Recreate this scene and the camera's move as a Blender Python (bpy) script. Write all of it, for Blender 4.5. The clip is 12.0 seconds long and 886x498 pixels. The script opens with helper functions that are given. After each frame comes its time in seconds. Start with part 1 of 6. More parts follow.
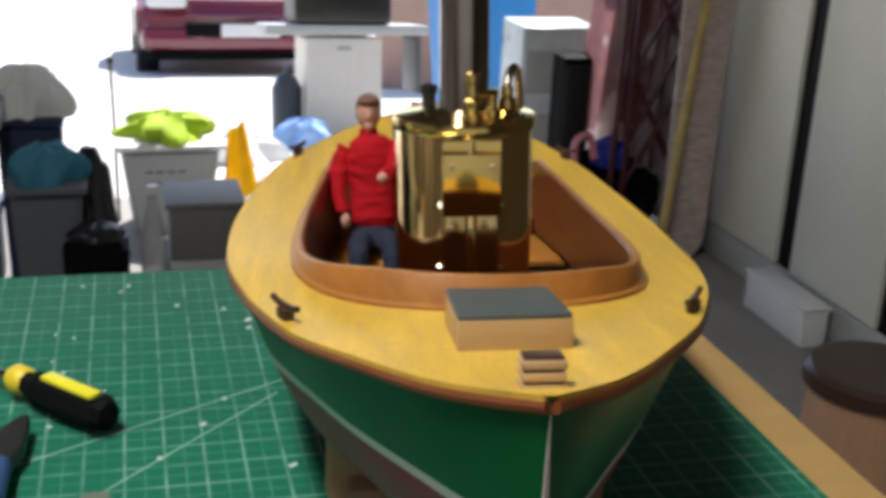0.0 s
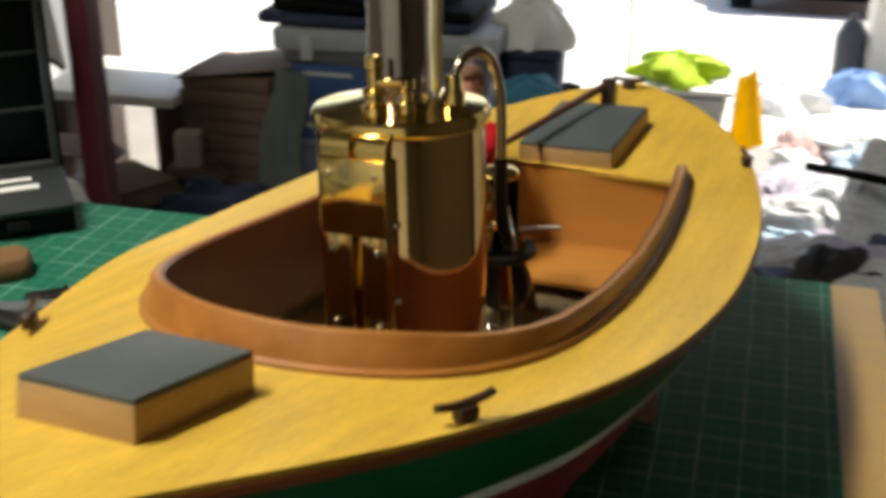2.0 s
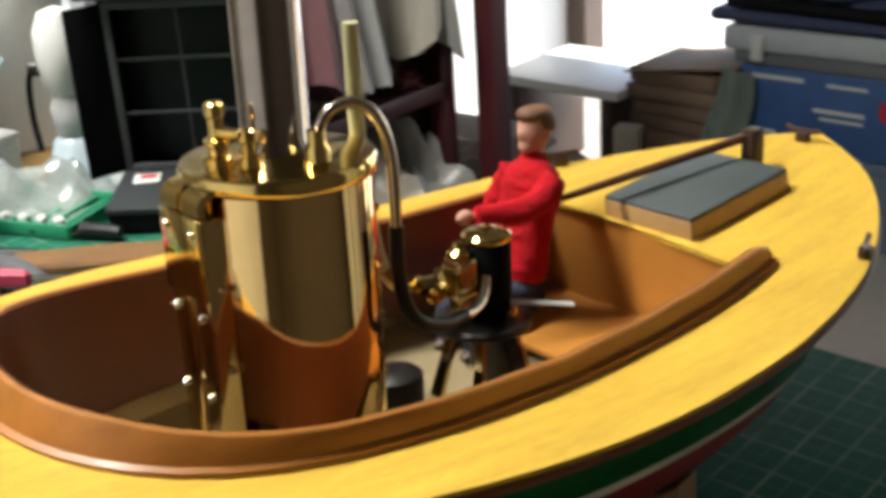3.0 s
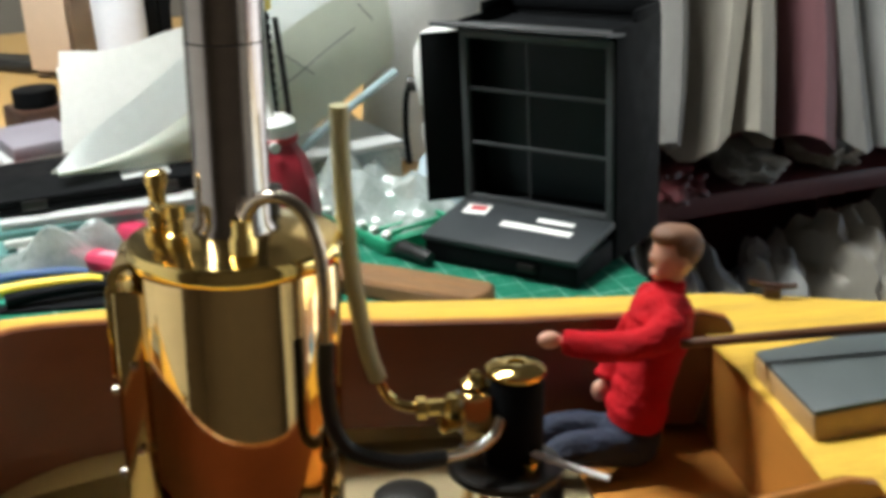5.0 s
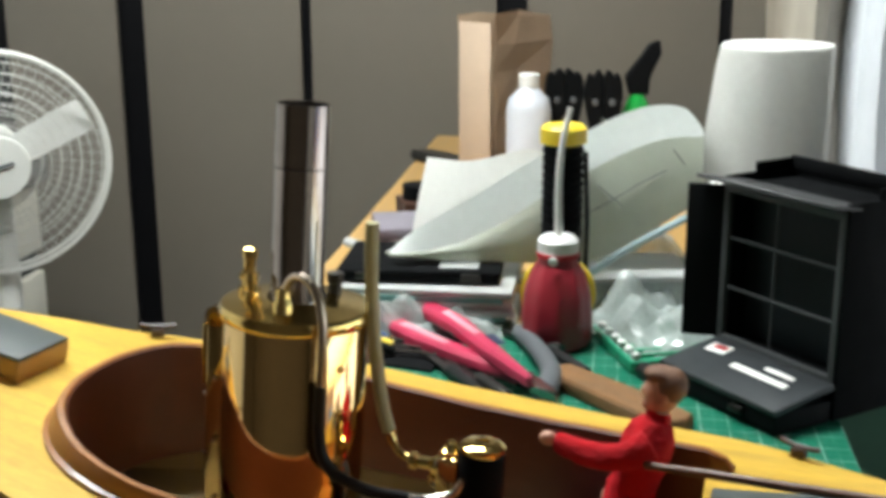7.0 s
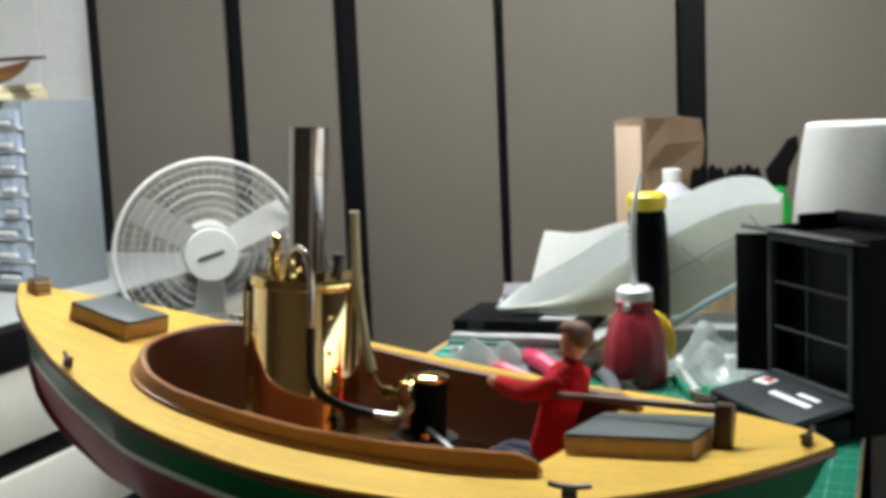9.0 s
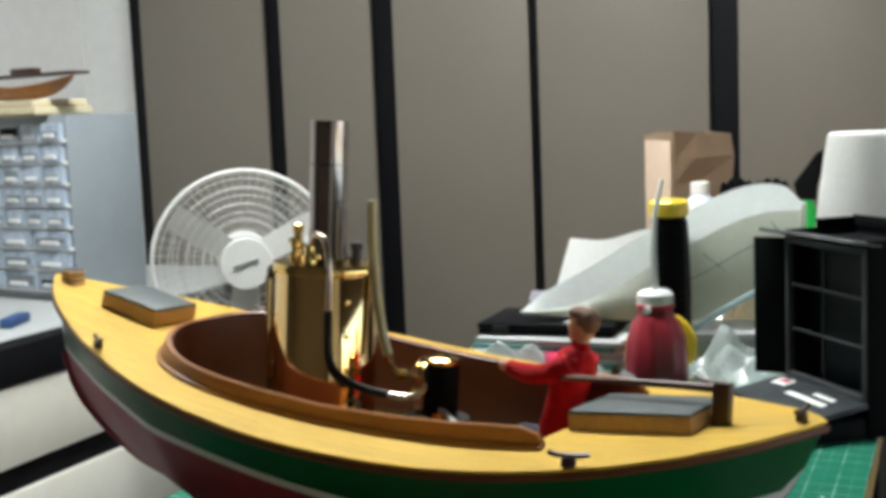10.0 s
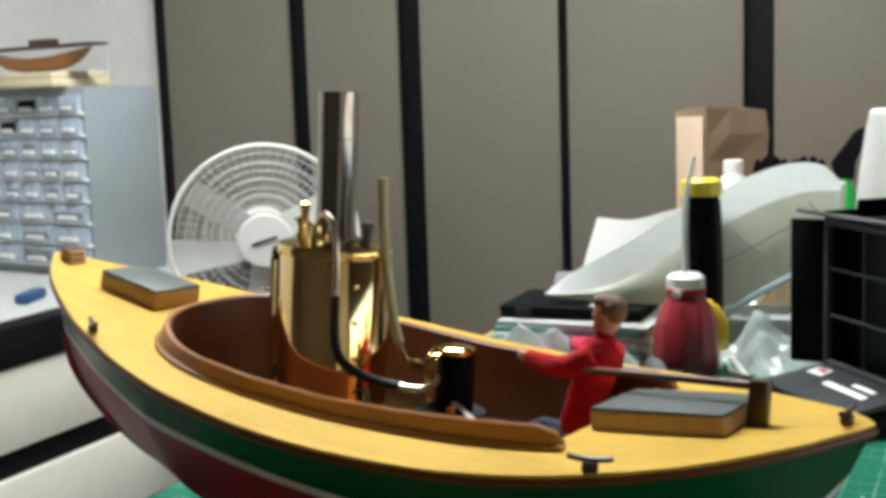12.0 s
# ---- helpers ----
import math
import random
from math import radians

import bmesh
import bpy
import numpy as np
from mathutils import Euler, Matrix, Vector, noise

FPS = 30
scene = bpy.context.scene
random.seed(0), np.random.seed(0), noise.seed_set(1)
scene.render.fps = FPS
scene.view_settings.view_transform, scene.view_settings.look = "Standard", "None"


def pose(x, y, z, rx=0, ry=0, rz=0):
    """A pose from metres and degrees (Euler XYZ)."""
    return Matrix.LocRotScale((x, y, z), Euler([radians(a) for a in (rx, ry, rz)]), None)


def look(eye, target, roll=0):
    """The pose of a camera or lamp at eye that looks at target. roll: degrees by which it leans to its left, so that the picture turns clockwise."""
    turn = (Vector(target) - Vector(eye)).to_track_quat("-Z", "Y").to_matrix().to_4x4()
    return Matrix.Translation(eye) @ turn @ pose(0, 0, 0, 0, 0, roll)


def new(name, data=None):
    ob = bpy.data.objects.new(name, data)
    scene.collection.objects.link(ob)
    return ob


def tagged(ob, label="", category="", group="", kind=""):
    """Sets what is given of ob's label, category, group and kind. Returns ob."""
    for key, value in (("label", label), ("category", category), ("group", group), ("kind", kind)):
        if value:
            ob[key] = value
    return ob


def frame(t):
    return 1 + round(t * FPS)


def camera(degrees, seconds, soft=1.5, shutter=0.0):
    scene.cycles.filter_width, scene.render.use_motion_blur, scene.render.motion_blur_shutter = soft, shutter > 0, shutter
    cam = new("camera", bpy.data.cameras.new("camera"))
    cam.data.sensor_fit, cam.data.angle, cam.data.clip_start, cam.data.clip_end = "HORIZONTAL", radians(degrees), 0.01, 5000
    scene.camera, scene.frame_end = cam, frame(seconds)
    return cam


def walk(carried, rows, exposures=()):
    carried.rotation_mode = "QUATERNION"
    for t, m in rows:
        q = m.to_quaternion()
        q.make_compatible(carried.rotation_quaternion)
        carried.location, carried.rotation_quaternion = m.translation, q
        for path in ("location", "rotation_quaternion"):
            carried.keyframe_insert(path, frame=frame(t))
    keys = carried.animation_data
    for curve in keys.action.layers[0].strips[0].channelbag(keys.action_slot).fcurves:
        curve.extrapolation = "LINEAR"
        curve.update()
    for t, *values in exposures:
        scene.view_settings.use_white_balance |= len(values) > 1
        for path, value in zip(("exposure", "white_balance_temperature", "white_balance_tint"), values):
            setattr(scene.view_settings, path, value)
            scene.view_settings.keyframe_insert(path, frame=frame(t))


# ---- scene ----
from mathutils.bvhtree import BVHTree

# -- camera --
cam = camera(40.96, 12.0, soft=4.3, shutter=0.5)
PATH = [
    (0.00, pose(-0.0828, -0.4376, 1.1446, 70.434, -2.674, -4.309)),
    (0.40, pose(-0.0545, -0.4157, 1.1512, 68.768, -3.416, -0.535)),
    (0.50, pose(-0.0363, -0.4119, 1.1506, 68.476, -3.096, 0.558)),
    (0.80, pose(0.0656, -0.4176, 1.1543, 68.147, -1.977, 7.461)),
    (1.00, pose(0.1384, -0.4016, 1.1472, 68.076, -0.368, 12.107)),
    (1.20, pose(0.1816, -0.3920, 1.1521, 67.836, -1.110, 15.337)),
    (1.50, pose(0.2263, -0.3594, 1.1546, 67.369, 0.157, 19.427)),
    (2.00, look((0.2384, -0.2342, 1.146), (-0.5417, 1.4275, 0.3524), 0.1)),
    (2.50, look((0.3359, -0.0915, 1.1355), (-0.8458, 1.3103, 0.3366), -1.95)),
    (2.80, pose(0.4014, -0.0204, 1.1469, 66.362, 3.085, 47.599)),
    (3.20, pose(0.4153, 0.0329, 1.1431, 67.161, 3.016, 53.775)),
    (4.80, look((0.442, 0.287, 1.145), (-1.406, 0.517, 0.414), -2.7)),
    (5.00, look((0.435, 0.279, 1.146), (-1.417, 0.497, 0.423), -3.0)),
    (5.20, look((0.421, 0.266, 1.144), (-1.433, 0.494, 0.429), -2.1)),
    (5.50, pose(0.4302, 0.2870, 1.1412, 70.106, 0.430, 86.905)),
    (5.80, pose(0.4662, 0.3858, 1.1399, 71.786, -0.915, 95.633)),
    (6.00, pose(0.5102, 0.4641, 1.1532, 72.902, 1.601, 100.526)),
    (6.50, pose(0.5523, 0.5252, 1.1757, 74.171, 1.179, 106.223)),
    (7.00, pose(0.5596, 0.5274, 1.1840, 75.084, 0.163, 108.578)),
    (9.00, pose(0.6924, 0.8049, 1.1213, 82.262, 2.484, 121.329)),
    (9.50, pose(0.7037, 0.8240, 1.1085, 83.055, 2.309, 122.445)),
    (10.00, pose(0.7129, 0.8411, 1.0965, 83.593, 2.283, 123.369)),
    (10.50, pose(0.7019, 0.8321, 1.0818, 83.865, 2.511, 123.790)),
    (11.00, pose(0.6895, 0.8317, 1.0822, 83.500, 2.128, 124.250)),
    (11.50, pose(0.6749, 0.8251, 1.0875, 83.002, 2.118, 124.512)),
    (12.00, pose(0.6571, 0.8149, 1.0932, 82.487, 1.967, 124.784)),
]
walk(cam, PATH, exposures=((0.0, 0.68, 6300, 11), (0.5, 0.82, 6250, 9), (1.0, 0.96, 6150, 6), (1.5, 0.88, 6550, 9), (2.0, 0.85, 7000, 8), (2.8, 1.5, 6600, 9), (3.2, 1.55, 6400, 9), (5.0, 1.52, 6100, 6), (7.0, 1.4, 6050, 5), (9.0, 1.38, 5950, 7), (12.0, 1.46, 6050, 7)))

# -- frames of reference --
BENCH = pose(0, 0, 0, 0, 0, 10.6)          # along the bench and the walls
BOAT = pose(0, 0, 0.7405, -3.128, -2.503, 0.068)   # the boat leans a little in its cradle


FLOOR = -0.19                              # the bench top stands 0.94 m above it
FALL = 0.13                                # the drive falls away from the doorway


def bench(x, y, z, rz=0, rx=0, ry=0):
    return BENCH @ pose(x, y, z, rx, ry, rz)


def aft(x, y, z, rz=0):
    """A place among the things by the doorway, whose plan is drawn at six sevenths of their size."""
    k = 1.166
    return BENCH @ pose(-0.162 + (x + 0.162) * k, -0.415 + (y + 0.415) * k, FLOOR + z * k, 0, 0, rz) @ Matrix.Scale(k, 4)


def drive(x, y, rz=0):
    """A place on the falling drive."""
    return BENCH @ pose(x, y, FLOOR - 0.02 - FALL * (y - 3.8), -math.degrees(math.atan(FALL)), 0, 0) @ pose(0, 0, 0, 0, 0, rz)


# -- light --
world = bpy.data.worlds.new("sky")
scene.world = world
world.use_nodes = True
sky = world.node_tree.nodes.new("ShaderNodeTexSky")
sky.sky_type, sky.sun_disc = "NISHITA", False
sky.sun_elevation, sky.sun_rotation = radians(52), radians(13.5)
background = world.node_tree.nodes["Background"]
background.inputs["Strength"].default_value = 0.15
world.node_tree.links.new(sky.outputs["Color"], background.inputs["Color"])
sun_data = bpy.data.lights.new("sun", "SUN")
sun_data.energy, sun_data.angle, sun_data.color = 5.0, radians(0.5), (1.0, 0.95, 0.88)
sun = new("sun", sun_data)
sun.matrix_world = look((2.3, 13.1, 12.63), (0.0, 3.5, 0.0))


# -- helpers of this scene --
def material(name, color, rough=0.5, metal=0.0, scale=30.0, vary=0.15, bump=0.0, bump_scale=None, stretch=(1, 1, 1),
             coat=0.0, alpha=1.0, transmission=0.0, fine=0.06, spread=0.0, ior=1.5, tint=None, spec=0.5):
    """A surface with a coarse and a fine variation of colour, varied roughness and a fine relief."""
    m = bpy.data.materials.new(name)
    m.use_nodes = True
    n, link = m.node_tree.nodes, m.node_tree.links.new
    p = n["Principled BSDF"]
    p.inputs["Metallic"].default_value = metal
    p.inputs["Coat Weight"].default_value = coat
    p.inputs["Coat Roughness"].default_value = 0.08
    p.inputs["Alpha"].default_value = alpha
    p.inputs["Transmission Weight"].default_value = transmission
    p.inputs["IOR"].default_value = ior
    p.inputs["Specular IOR Level"].default_value = spec
    co = n.new("ShaderNodeTexCoord")
    mp = n.new("ShaderNodeMapping")
    mp.inputs["Scale"].default_value = stretch
    link(co.outputs["Object"], mp.inputs["Vector"])
    coarse, small = n.new("ShaderNodeTexNoise"), n.new("ShaderNodeTexNoise")
    coarse.inputs["Scale"].default_value, coarse.inputs["Detail"].default_value = scale, 5
    small.inputs["Scale"].default_value, small.inputs["Detail"].default_value = scale * 9, 3
    for t in (coarse, small):
        link(mp.outputs["Vector"], t.inputs["Vector"])
    low = [c * (1 - vary) for c in color[:3]]
    high = [min(1.0, c * (1 + vary)) for c in (tint or color)[:3]]
    ramp = n.new("ShaderNodeMix")
    ramp.data_type = "RGBA"
    ramp.inputs["A"].default_value, ramp.inputs["B"].default_value = (*low, 1), (*high, 1)
    link(coarse.outputs["Fac"], ramp.inputs["Factor"])
    hsv = n.new("ShaderNodeHueSaturation")
    span = n.new("ShaderNodeMapRange")
    span.inputs["To Min"].default_value, span.inputs["To Max"].default_value = 1 - fine, 1 + fine
    link(small.outputs["Fac"], span.inputs["Value"])
    value = span.outputs["Result"]
    if spread:
        info, each, mul = n.new("ShaderNodeObjectInfo"), n.new("ShaderNodeMapRange"), n.new("ShaderNodeMath")
        each.inputs["To Min"].default_value, each.inputs["To Max"].default_value = 1 - spread, 1 + spread
        link(info.outputs["Random"], each.inputs["Value"])
        mul.operation = "MULTIPLY"
        link(each.outputs["Result"], mul.inputs[0])
        link(value, mul.inputs[1])
        value = mul.outputs[0]
    link(value, hsv.inputs["Value"])
    link(ramp.outputs["Result"], hsv.inputs["Color"])
    link(hsv.outputs["Color"], p.inputs["Base Color"])
    rr = n.new("ShaderNodeMapRange")
    rr.inputs["To Min"].default_value, rr.inputs["To Max"].default_value = max(0.02, rough * 0.75), min(1, rough * 1.25)
    link(coarse.outputs["Fac"], rr.inputs["Value"])
    link(rr.outputs["Result"], p.inputs["Roughness"])
    if bump:
        b = n.new("ShaderNodeBump")
        b.inputs["Strength"].default_value, b.inputs["Distance"].default_value = bump, 0.002
        link((small if bump_scale is None else coarse).outputs["Fac"], b.inputs["Height"])
        link(b.outputs["Normal"], p.inputs["Normal"])
    return m


def glow(name, color, strength):
    m = bpy.data.materials.new(name)
    m.use_nodes = True
    p = m.node_tree.nodes["Principled BSDF"]
    p.inputs["Base Color"].default_value = (*color, 1)
    p.inputs["Emission Color"].default_value = (*color, 1)
    p.inputs["Emission Strength"].default_value = strength
    return m


def thing(name, m, label, category, group="", kind=""):
    ob = new(name)
    ob.matrix_world = m
    ob.empty_display_size = 0.05
    return tagged(ob, label, category, group, kind)


def mesh_of(name, bm, mats, smooth=True):
    bmesh.ops.recalc_face_normals(bm, faces=bm.faces[:])
    data = bpy.data.meshes.new(name)
    bm.to_mesh(data)
    bm.free()
    for m in (mats if isinstance(mats, (list, tuple)) else [mats]):
        data.materials.append(m)
    if smooth:
        data.polygons.foreach_set("use_smooth", [True] * len(data.polygons))
        data.set_sharp_from_angle(angle=radians(38))
    return data


def part(name, bm, mat, parent, label="", m=None, smooth=True):
    ob = new(name, mesh_of(name, bm, mat, smooth))
    ob.parent = parent
    if m is not None:
        ob.matrix_local = m
    return tagged(ob, label)


def solo(name, bm, mat, m, label, category, group="", kind="", smooth=True):
    ob = new(name, mesh_of(name, bm, mat, smooth))
    ob.matrix_world = m
    return tagged(ob, label, category, group, kind)


def box(sx, sy, sz, bevel=0.002, m=None, bm=None, seg=2):
    """A box that stands on z = 0, with rounded edges."""
    b = bmesh.new()
    bmesh.ops.create_cube(b, size=1)
    bmesh.ops.transform(b, matrix=Matrix.Translation((0, 0, sz / 2)) @ Matrix.Diagonal((sx, sy, sz, 1)), verts=b.verts)
    if bevel:
        bmesh.ops.bevel(b, geom=b.edges[:], offset=min(bevel, 0.45 * min(sx, sy, sz)), segments=seg, affect="EDGES", profile=0.5)
    return joined(b, m, bm)


def joined(b, m=None, bm=None, index=0):
    if m is not None:
        bmesh.ops.transform(b, matrix=m, verts=b.verts)
    if index:
        for f in b.faces:
            f.material_index = index
    if bm is None:
        return b
    tmp = bpy.data.meshes.new("tmp")
    b.to_mesh(tmp)
    b.free()
    bm.from_mesh(tmp)
    bpy.data.meshes.remove(tmp)
    return bm


def lathe(profile, n=24, m=None, bm=None, cap=True, index=0):
    """A turned body from (radius, height) pairs."""
    b = bmesh.new()
    rings = []
    for r, z in profile:
        if r < 1e-5:
            rings.append([b.verts.new((0, 0, z))])
        else:
            rings.append([b.verts.new((r * math.cos(2 * math.pi * i / n), r * math.sin(2 * math.pi * i / n), z)) for i in range(n)])
    for lo, hi in zip(rings, rings[1:]):
        for i in range(n):
            j = (i + 1) % n
            if len(lo) == 1 and len(hi) == 1:
                continue
            if len(lo) == 1:
                b.faces.new((lo[0], hi[j], hi[i]))
            elif len(hi) == 1:
                b.faces.new((lo[i], lo[j], hi[0]))
            else:
                b.faces.new((lo[i], lo[j], hi[j], hi[i]))
    if cap:
        for ring in (rings[0], rings[-1]):
            if len(ring) > 2:
                b.faces.new(ring)
    return joined(b, m, bm, index)


def tube(points, r, n=10, m=None, bm=None, smooth_steps=6, closed=False, index=0):
    """A round bar or pipe along a smooth curve through the points; r may be a pair (start, end)."""
    pts = [Vector(p) for p in points]
    r0, r1 = r if isinstance(r, (tuple, list)) else (r, r)
    if smooth_steps > 1 and len(pts) > 2:
        fine = []
        k = len(pts)
        for i in range(k if closed else k - 1):
            p1, p2 = pts[i], pts[(i + 1) % k]
            p0 = pts[i - 1] if (i or closed) else p1 * 2 - p2
            p3 = pts[(i + 2) % k] if (closed or i + 2 < k) else p2 * 2 - p1
            for s in range(smooth_steps):
                t = s / smooth_steps
                fine.append(0.5 * (2 * p1 + (p2 - p0) * t + (2 * p0 - 5 * p1 + 4 * p2 - p3) * t * t + (3 * p1 - p0 - 3 * p2 + p3) * t ** 3))
        if not closed:
            fine.append(pts[-1])
        pts = fine
    b = bmesh.new()
    k = len(pts)
    rings, up = [], None
    for i, p in enumerate(pts):
        if closed:
            d = (pts[(i + 1) % k] - pts[i - 1]).normalized()
        else:
            d = (pts[min(i + 1, k - 1)] - pts[max(i - 1, 0)]).normalized()
        if up is None:
            up = d.orthogonal().normalized()
        up = (up - d * up.dot(d)).normalized()
        side = d.cross(up)
        rr = r0 + (r1 - r0) * i / (k - 1)
        rings.append([b.verts.new(p + (up * math.cos(2 * math.pi * j / n) + side * math.sin(2 * math.pi * j / n)) * rr) for j in range(n)])
    pairs = list(zip(rings, rings[1:])) + ([(rings[-1], rings[0])] if closed else [])
    for lo, hi in pairs:
        for j in range(n):
            b.faces.new((lo[j], lo[(j + 1) % n], hi[(j + 1) % n], hi[j]))
    if not closed:
        b.faces.new(rings[0])
        b.faces.new(rings[-1])
    return joined(b, m, bm, index)


def prism(outline, depth, bevel=0.0, m=None, bm=None, index=0):
    """A plate of the given outline in x and y, depth thick along z."""
    b = bmesh.new()
    f = b.faces.new([b.verts.new((x, y, 0)) for x, y in outline])
    top = bmesh.ops.extrude_face_region(b, geom=[f])
    bmesh.ops.translate(b, vec=(0, 0, depth), verts=[v for v in top["geom"] if isinstance(v, bmesh.types.BMVert)])
    if bevel:
        bmesh.ops.bevel(b, geom=b.edges[:], offset=bevel, segments=1, affect="EDGES")
    return joined(b, m, bm, index)


def sheet(nx, ny, fn, thick=0.0, bm=None, index=0):
    """A sheet of cloth, paper or film: fn(u, v) gives its places, u and v from 0 to 1."""
    b = bmesh.new()
    rows = [[b.verts.new(fn(i / nx, j / ny)) for i in range(nx + 1)] for j in range(ny + 1)]
    for j in range(ny):
        for i in range(nx):
            b.faces.new((rows[j][i], rows[j][i + 1], rows[j + 1][i + 1], rows[j + 1][i]))
    if thick:
        bmesh.ops.solidify(b, geom=b.faces[:], thickness=thick)
    return joined(b, None, bm, index)


def curve(t, pairs):
    """A smooth line through (t, value) pairs."""
    if t <= pairs[0][0]:
        return pairs[0][1]
    for i in range(len(pairs) - 1):
        (a, p1), (b, p2) = pairs[i], pairs[i + 1]
        if t <= b:
            p0 = pairs[max(i - 1, 0)]
            p3 = pairs[min(i + 2, len(pairs) - 1)]
            h = b - a
            m1 = (p2 - p0[1]) / (b - p0[0]) * h
            m2 = (p3[1] - p1) / (p3[0] - a) * h
            s = (t - a) / h
            return (2 * s ** 3 - 3 * s * s + 1) * p1 + (s ** 3 - 2 * s * s + s) * m1 + (3 * s * s - 2 * s ** 3) * p2 + (s ** 3 - s * s) * m2
    return pairs[-1][1]


def crumpled(w, d, h, seed):
    """A crumpled garment: a soft lump broken by creases."""
    rn = random.Random(seed)
    off = Vector((rn.uniform(0, 50), rn.uniform(0, 50), rn.uniform(0, 50)))
    b = bmesh.new()
    bmesh.ops.create_icosphere(b, subdivisions=4, radius=1)
    for v in b.verts:
        p = v.co.copy()
        fold = min(1.0, abs(noise.noise(Vector((p.x * 1.0, p.y * 2.4, p.z * 1.4)) + off)) * 2.0)
        fine = min(1.0, abs(noise.noise(Vector((p.x * 3.0, p.y * 3.0, p.z * 1.6)) - off)) * 2.0)
        k = 0.68 + 0.36 * fold + 0.12 * fine
        v.co = Vector((p.x * k * w / 2, p.y * k * d / 2, max(0.0, (p.z * k + 0.55) * h / 1.5)))
    return b


# -- materials --
DECK = material("varnished_plywood", (0.57, 0.36, 0.050), 0.44, scale=15, vary=0.38, stretch=(7, 0.6, 7), coat=0.03, fine=0.24, bump=0.05, spec=0.28)
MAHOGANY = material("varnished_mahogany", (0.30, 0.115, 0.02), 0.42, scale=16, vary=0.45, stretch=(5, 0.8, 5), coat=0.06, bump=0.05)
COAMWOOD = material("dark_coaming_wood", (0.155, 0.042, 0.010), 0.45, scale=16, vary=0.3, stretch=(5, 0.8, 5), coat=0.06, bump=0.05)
# coaming mahogany again, darkened for the shade inside the cockpit
SHADEWOOD = material("shaded_coaming_wood", (0.108, 0.027, 0.009), 0.4, scale=16, vary=0.25, stretch=(5, 0.8, 5), coat=0.1, bump=0.05)
PLANK = material("orange_ply", (0.46, 0.19, 0.035), 0.35, scale=14, vary=0.22, stretch=(1, 5, 5), coat=0.3)
DARKWOOD = material("dark_wood", (0.045, 0.02, 0.012), 0.4, scale=40, vary=0.3)
PALEWOOD = material("pale_wood", (0.5, 0.32, 0.15), 0.5, scale=25, vary=0.2, stretch=(1, 6, 6), bump=0.1)
PINKWOOD = material("cradle_wood", (0.42, 0.24, 0.14), 0.6, scale=22, vary=0.2, stretch=(6, 1, 1), bump=0.15)
GREENPAINT = material("green_gloss_paint", (0.004, 0.092, 0.024), 0.32, scale=12, vary=0.15, coat=0.03, fine=0.03, spec=0.22)
REDPAINT = material("dark_red_paint", (0.27, 0.010, 0.028), 0.45, scale=12, vary=0.2, fine=0.05)
WHITEPAINT = material("white_line_paint", (0.75, 0.75, 0.72), 0.35, scale=20, vary=0.06)
SLATE = material("dark_hatch_top", (0.055, 0.066, 0.066), 0.55, scale=40, vary=0.3, bump=0.1)
BRASS = material("polished_brass", (0.76, 0.56, 0.2), 0.12, 1.0, scale=60, vary=0.12, bump=0.02)
COPPER = material("polished_brass_wrap", (0.82, 0.58, 0.26), 0.07, 1.0, scale=30, vary=0.10, bump=0.012)
CASING = material("dulled_brass_plate", (0.66, 0.49, 0.22), 0.13, 1.0, scale=40, vary=0.22, bump=0.02)
STEEL = material("stainless_tube", (0.33, 0.29, 0.265), 0.17, 1.0, scale=30, vary=0.12, stretch=(1, 1, 6))
DARKMETAL = material("blackened_metal", (0.035, 0.033, 0.03), 0.38, 0.6, scale=60, vary=0.3)
RUBBER = material("black_rubber", (0.01, 0.01, 0.01), 0.4, scale=60, vary=0.3, spec=0.3)
SILICONE = material("pale_silicone_tube", (0.5, 0.47, 0.27), 0.4, scale=30, vary=0.1)
BLACKPLASTIC = material("black_plastic", (0.004, 0.0044, 0.005), 0.68, scale=50, vary=0.25, bump=0.05, spec=0.08)
GREYPLASTIC = material("grey_plastic", (0.1, 0.107, 0.115), 0.5, scale=30, vary=0.15)
PALEGREY = material("pale_grey_plastic", (0.42, 0.43, 0.42), 0.5, scale=20, vary=0.1)
WHITEPLASTIC = material("white_plastic", (0.72, 0.72, 0.7), 0.4, scale=20, vary=0.06)
PAPER = material("white_paper", (0.78, 0.78, 0.75), 0.8, scale=14, vary=0.05)
KRAFT = material("kraft_paper", (0.46, 0.335, 0.225), 0.8, scale=18, vary=0.2, bump=0.2)
CARD = material("brown_cardboard", (0.13, 0.085, 0.055), 0.85, scale=18, vary=0.25, bump=0.1)
BENCHWOOD = material("yellow_bench_edge", (0.47, 0.29, 0.1), 0.5, scale=12, vary=0.2, stretch=(0.7, 6, 6), bump=0.1)
DOOR = material("taupe_laminate", (0.182, 0.16, 0.128), 0.42, scale=3, vary=0.05, fine=0.03)
CREAM = material("cream_laminate", (0.72, 0.69, 0.60), 0.45, scale=4, vary=0.06)
BLACKTRIM = material("black_trim", (0.006, 0.006, 0.007), 0.55, scale=20, vary=0.3, spec=0.12)
WALLPAINT = material("white_wall_paint", (0.84, 0.835, 0.81), 0.75, scale=3, vary=0.06, bump=0.1)
BRICKDUST = material("bare_wall", (0.11, 0.08, 0.065), 0.8, scale=5, vary=0.2, bump=0.2)
# for walls out of view: dark, so little light bounces on the port side
DARKWALL = material("dark_unseen_wall", (0.080, 0.060, 0.040), 0.8, scale=5, vary=0.3, bump=0.2)
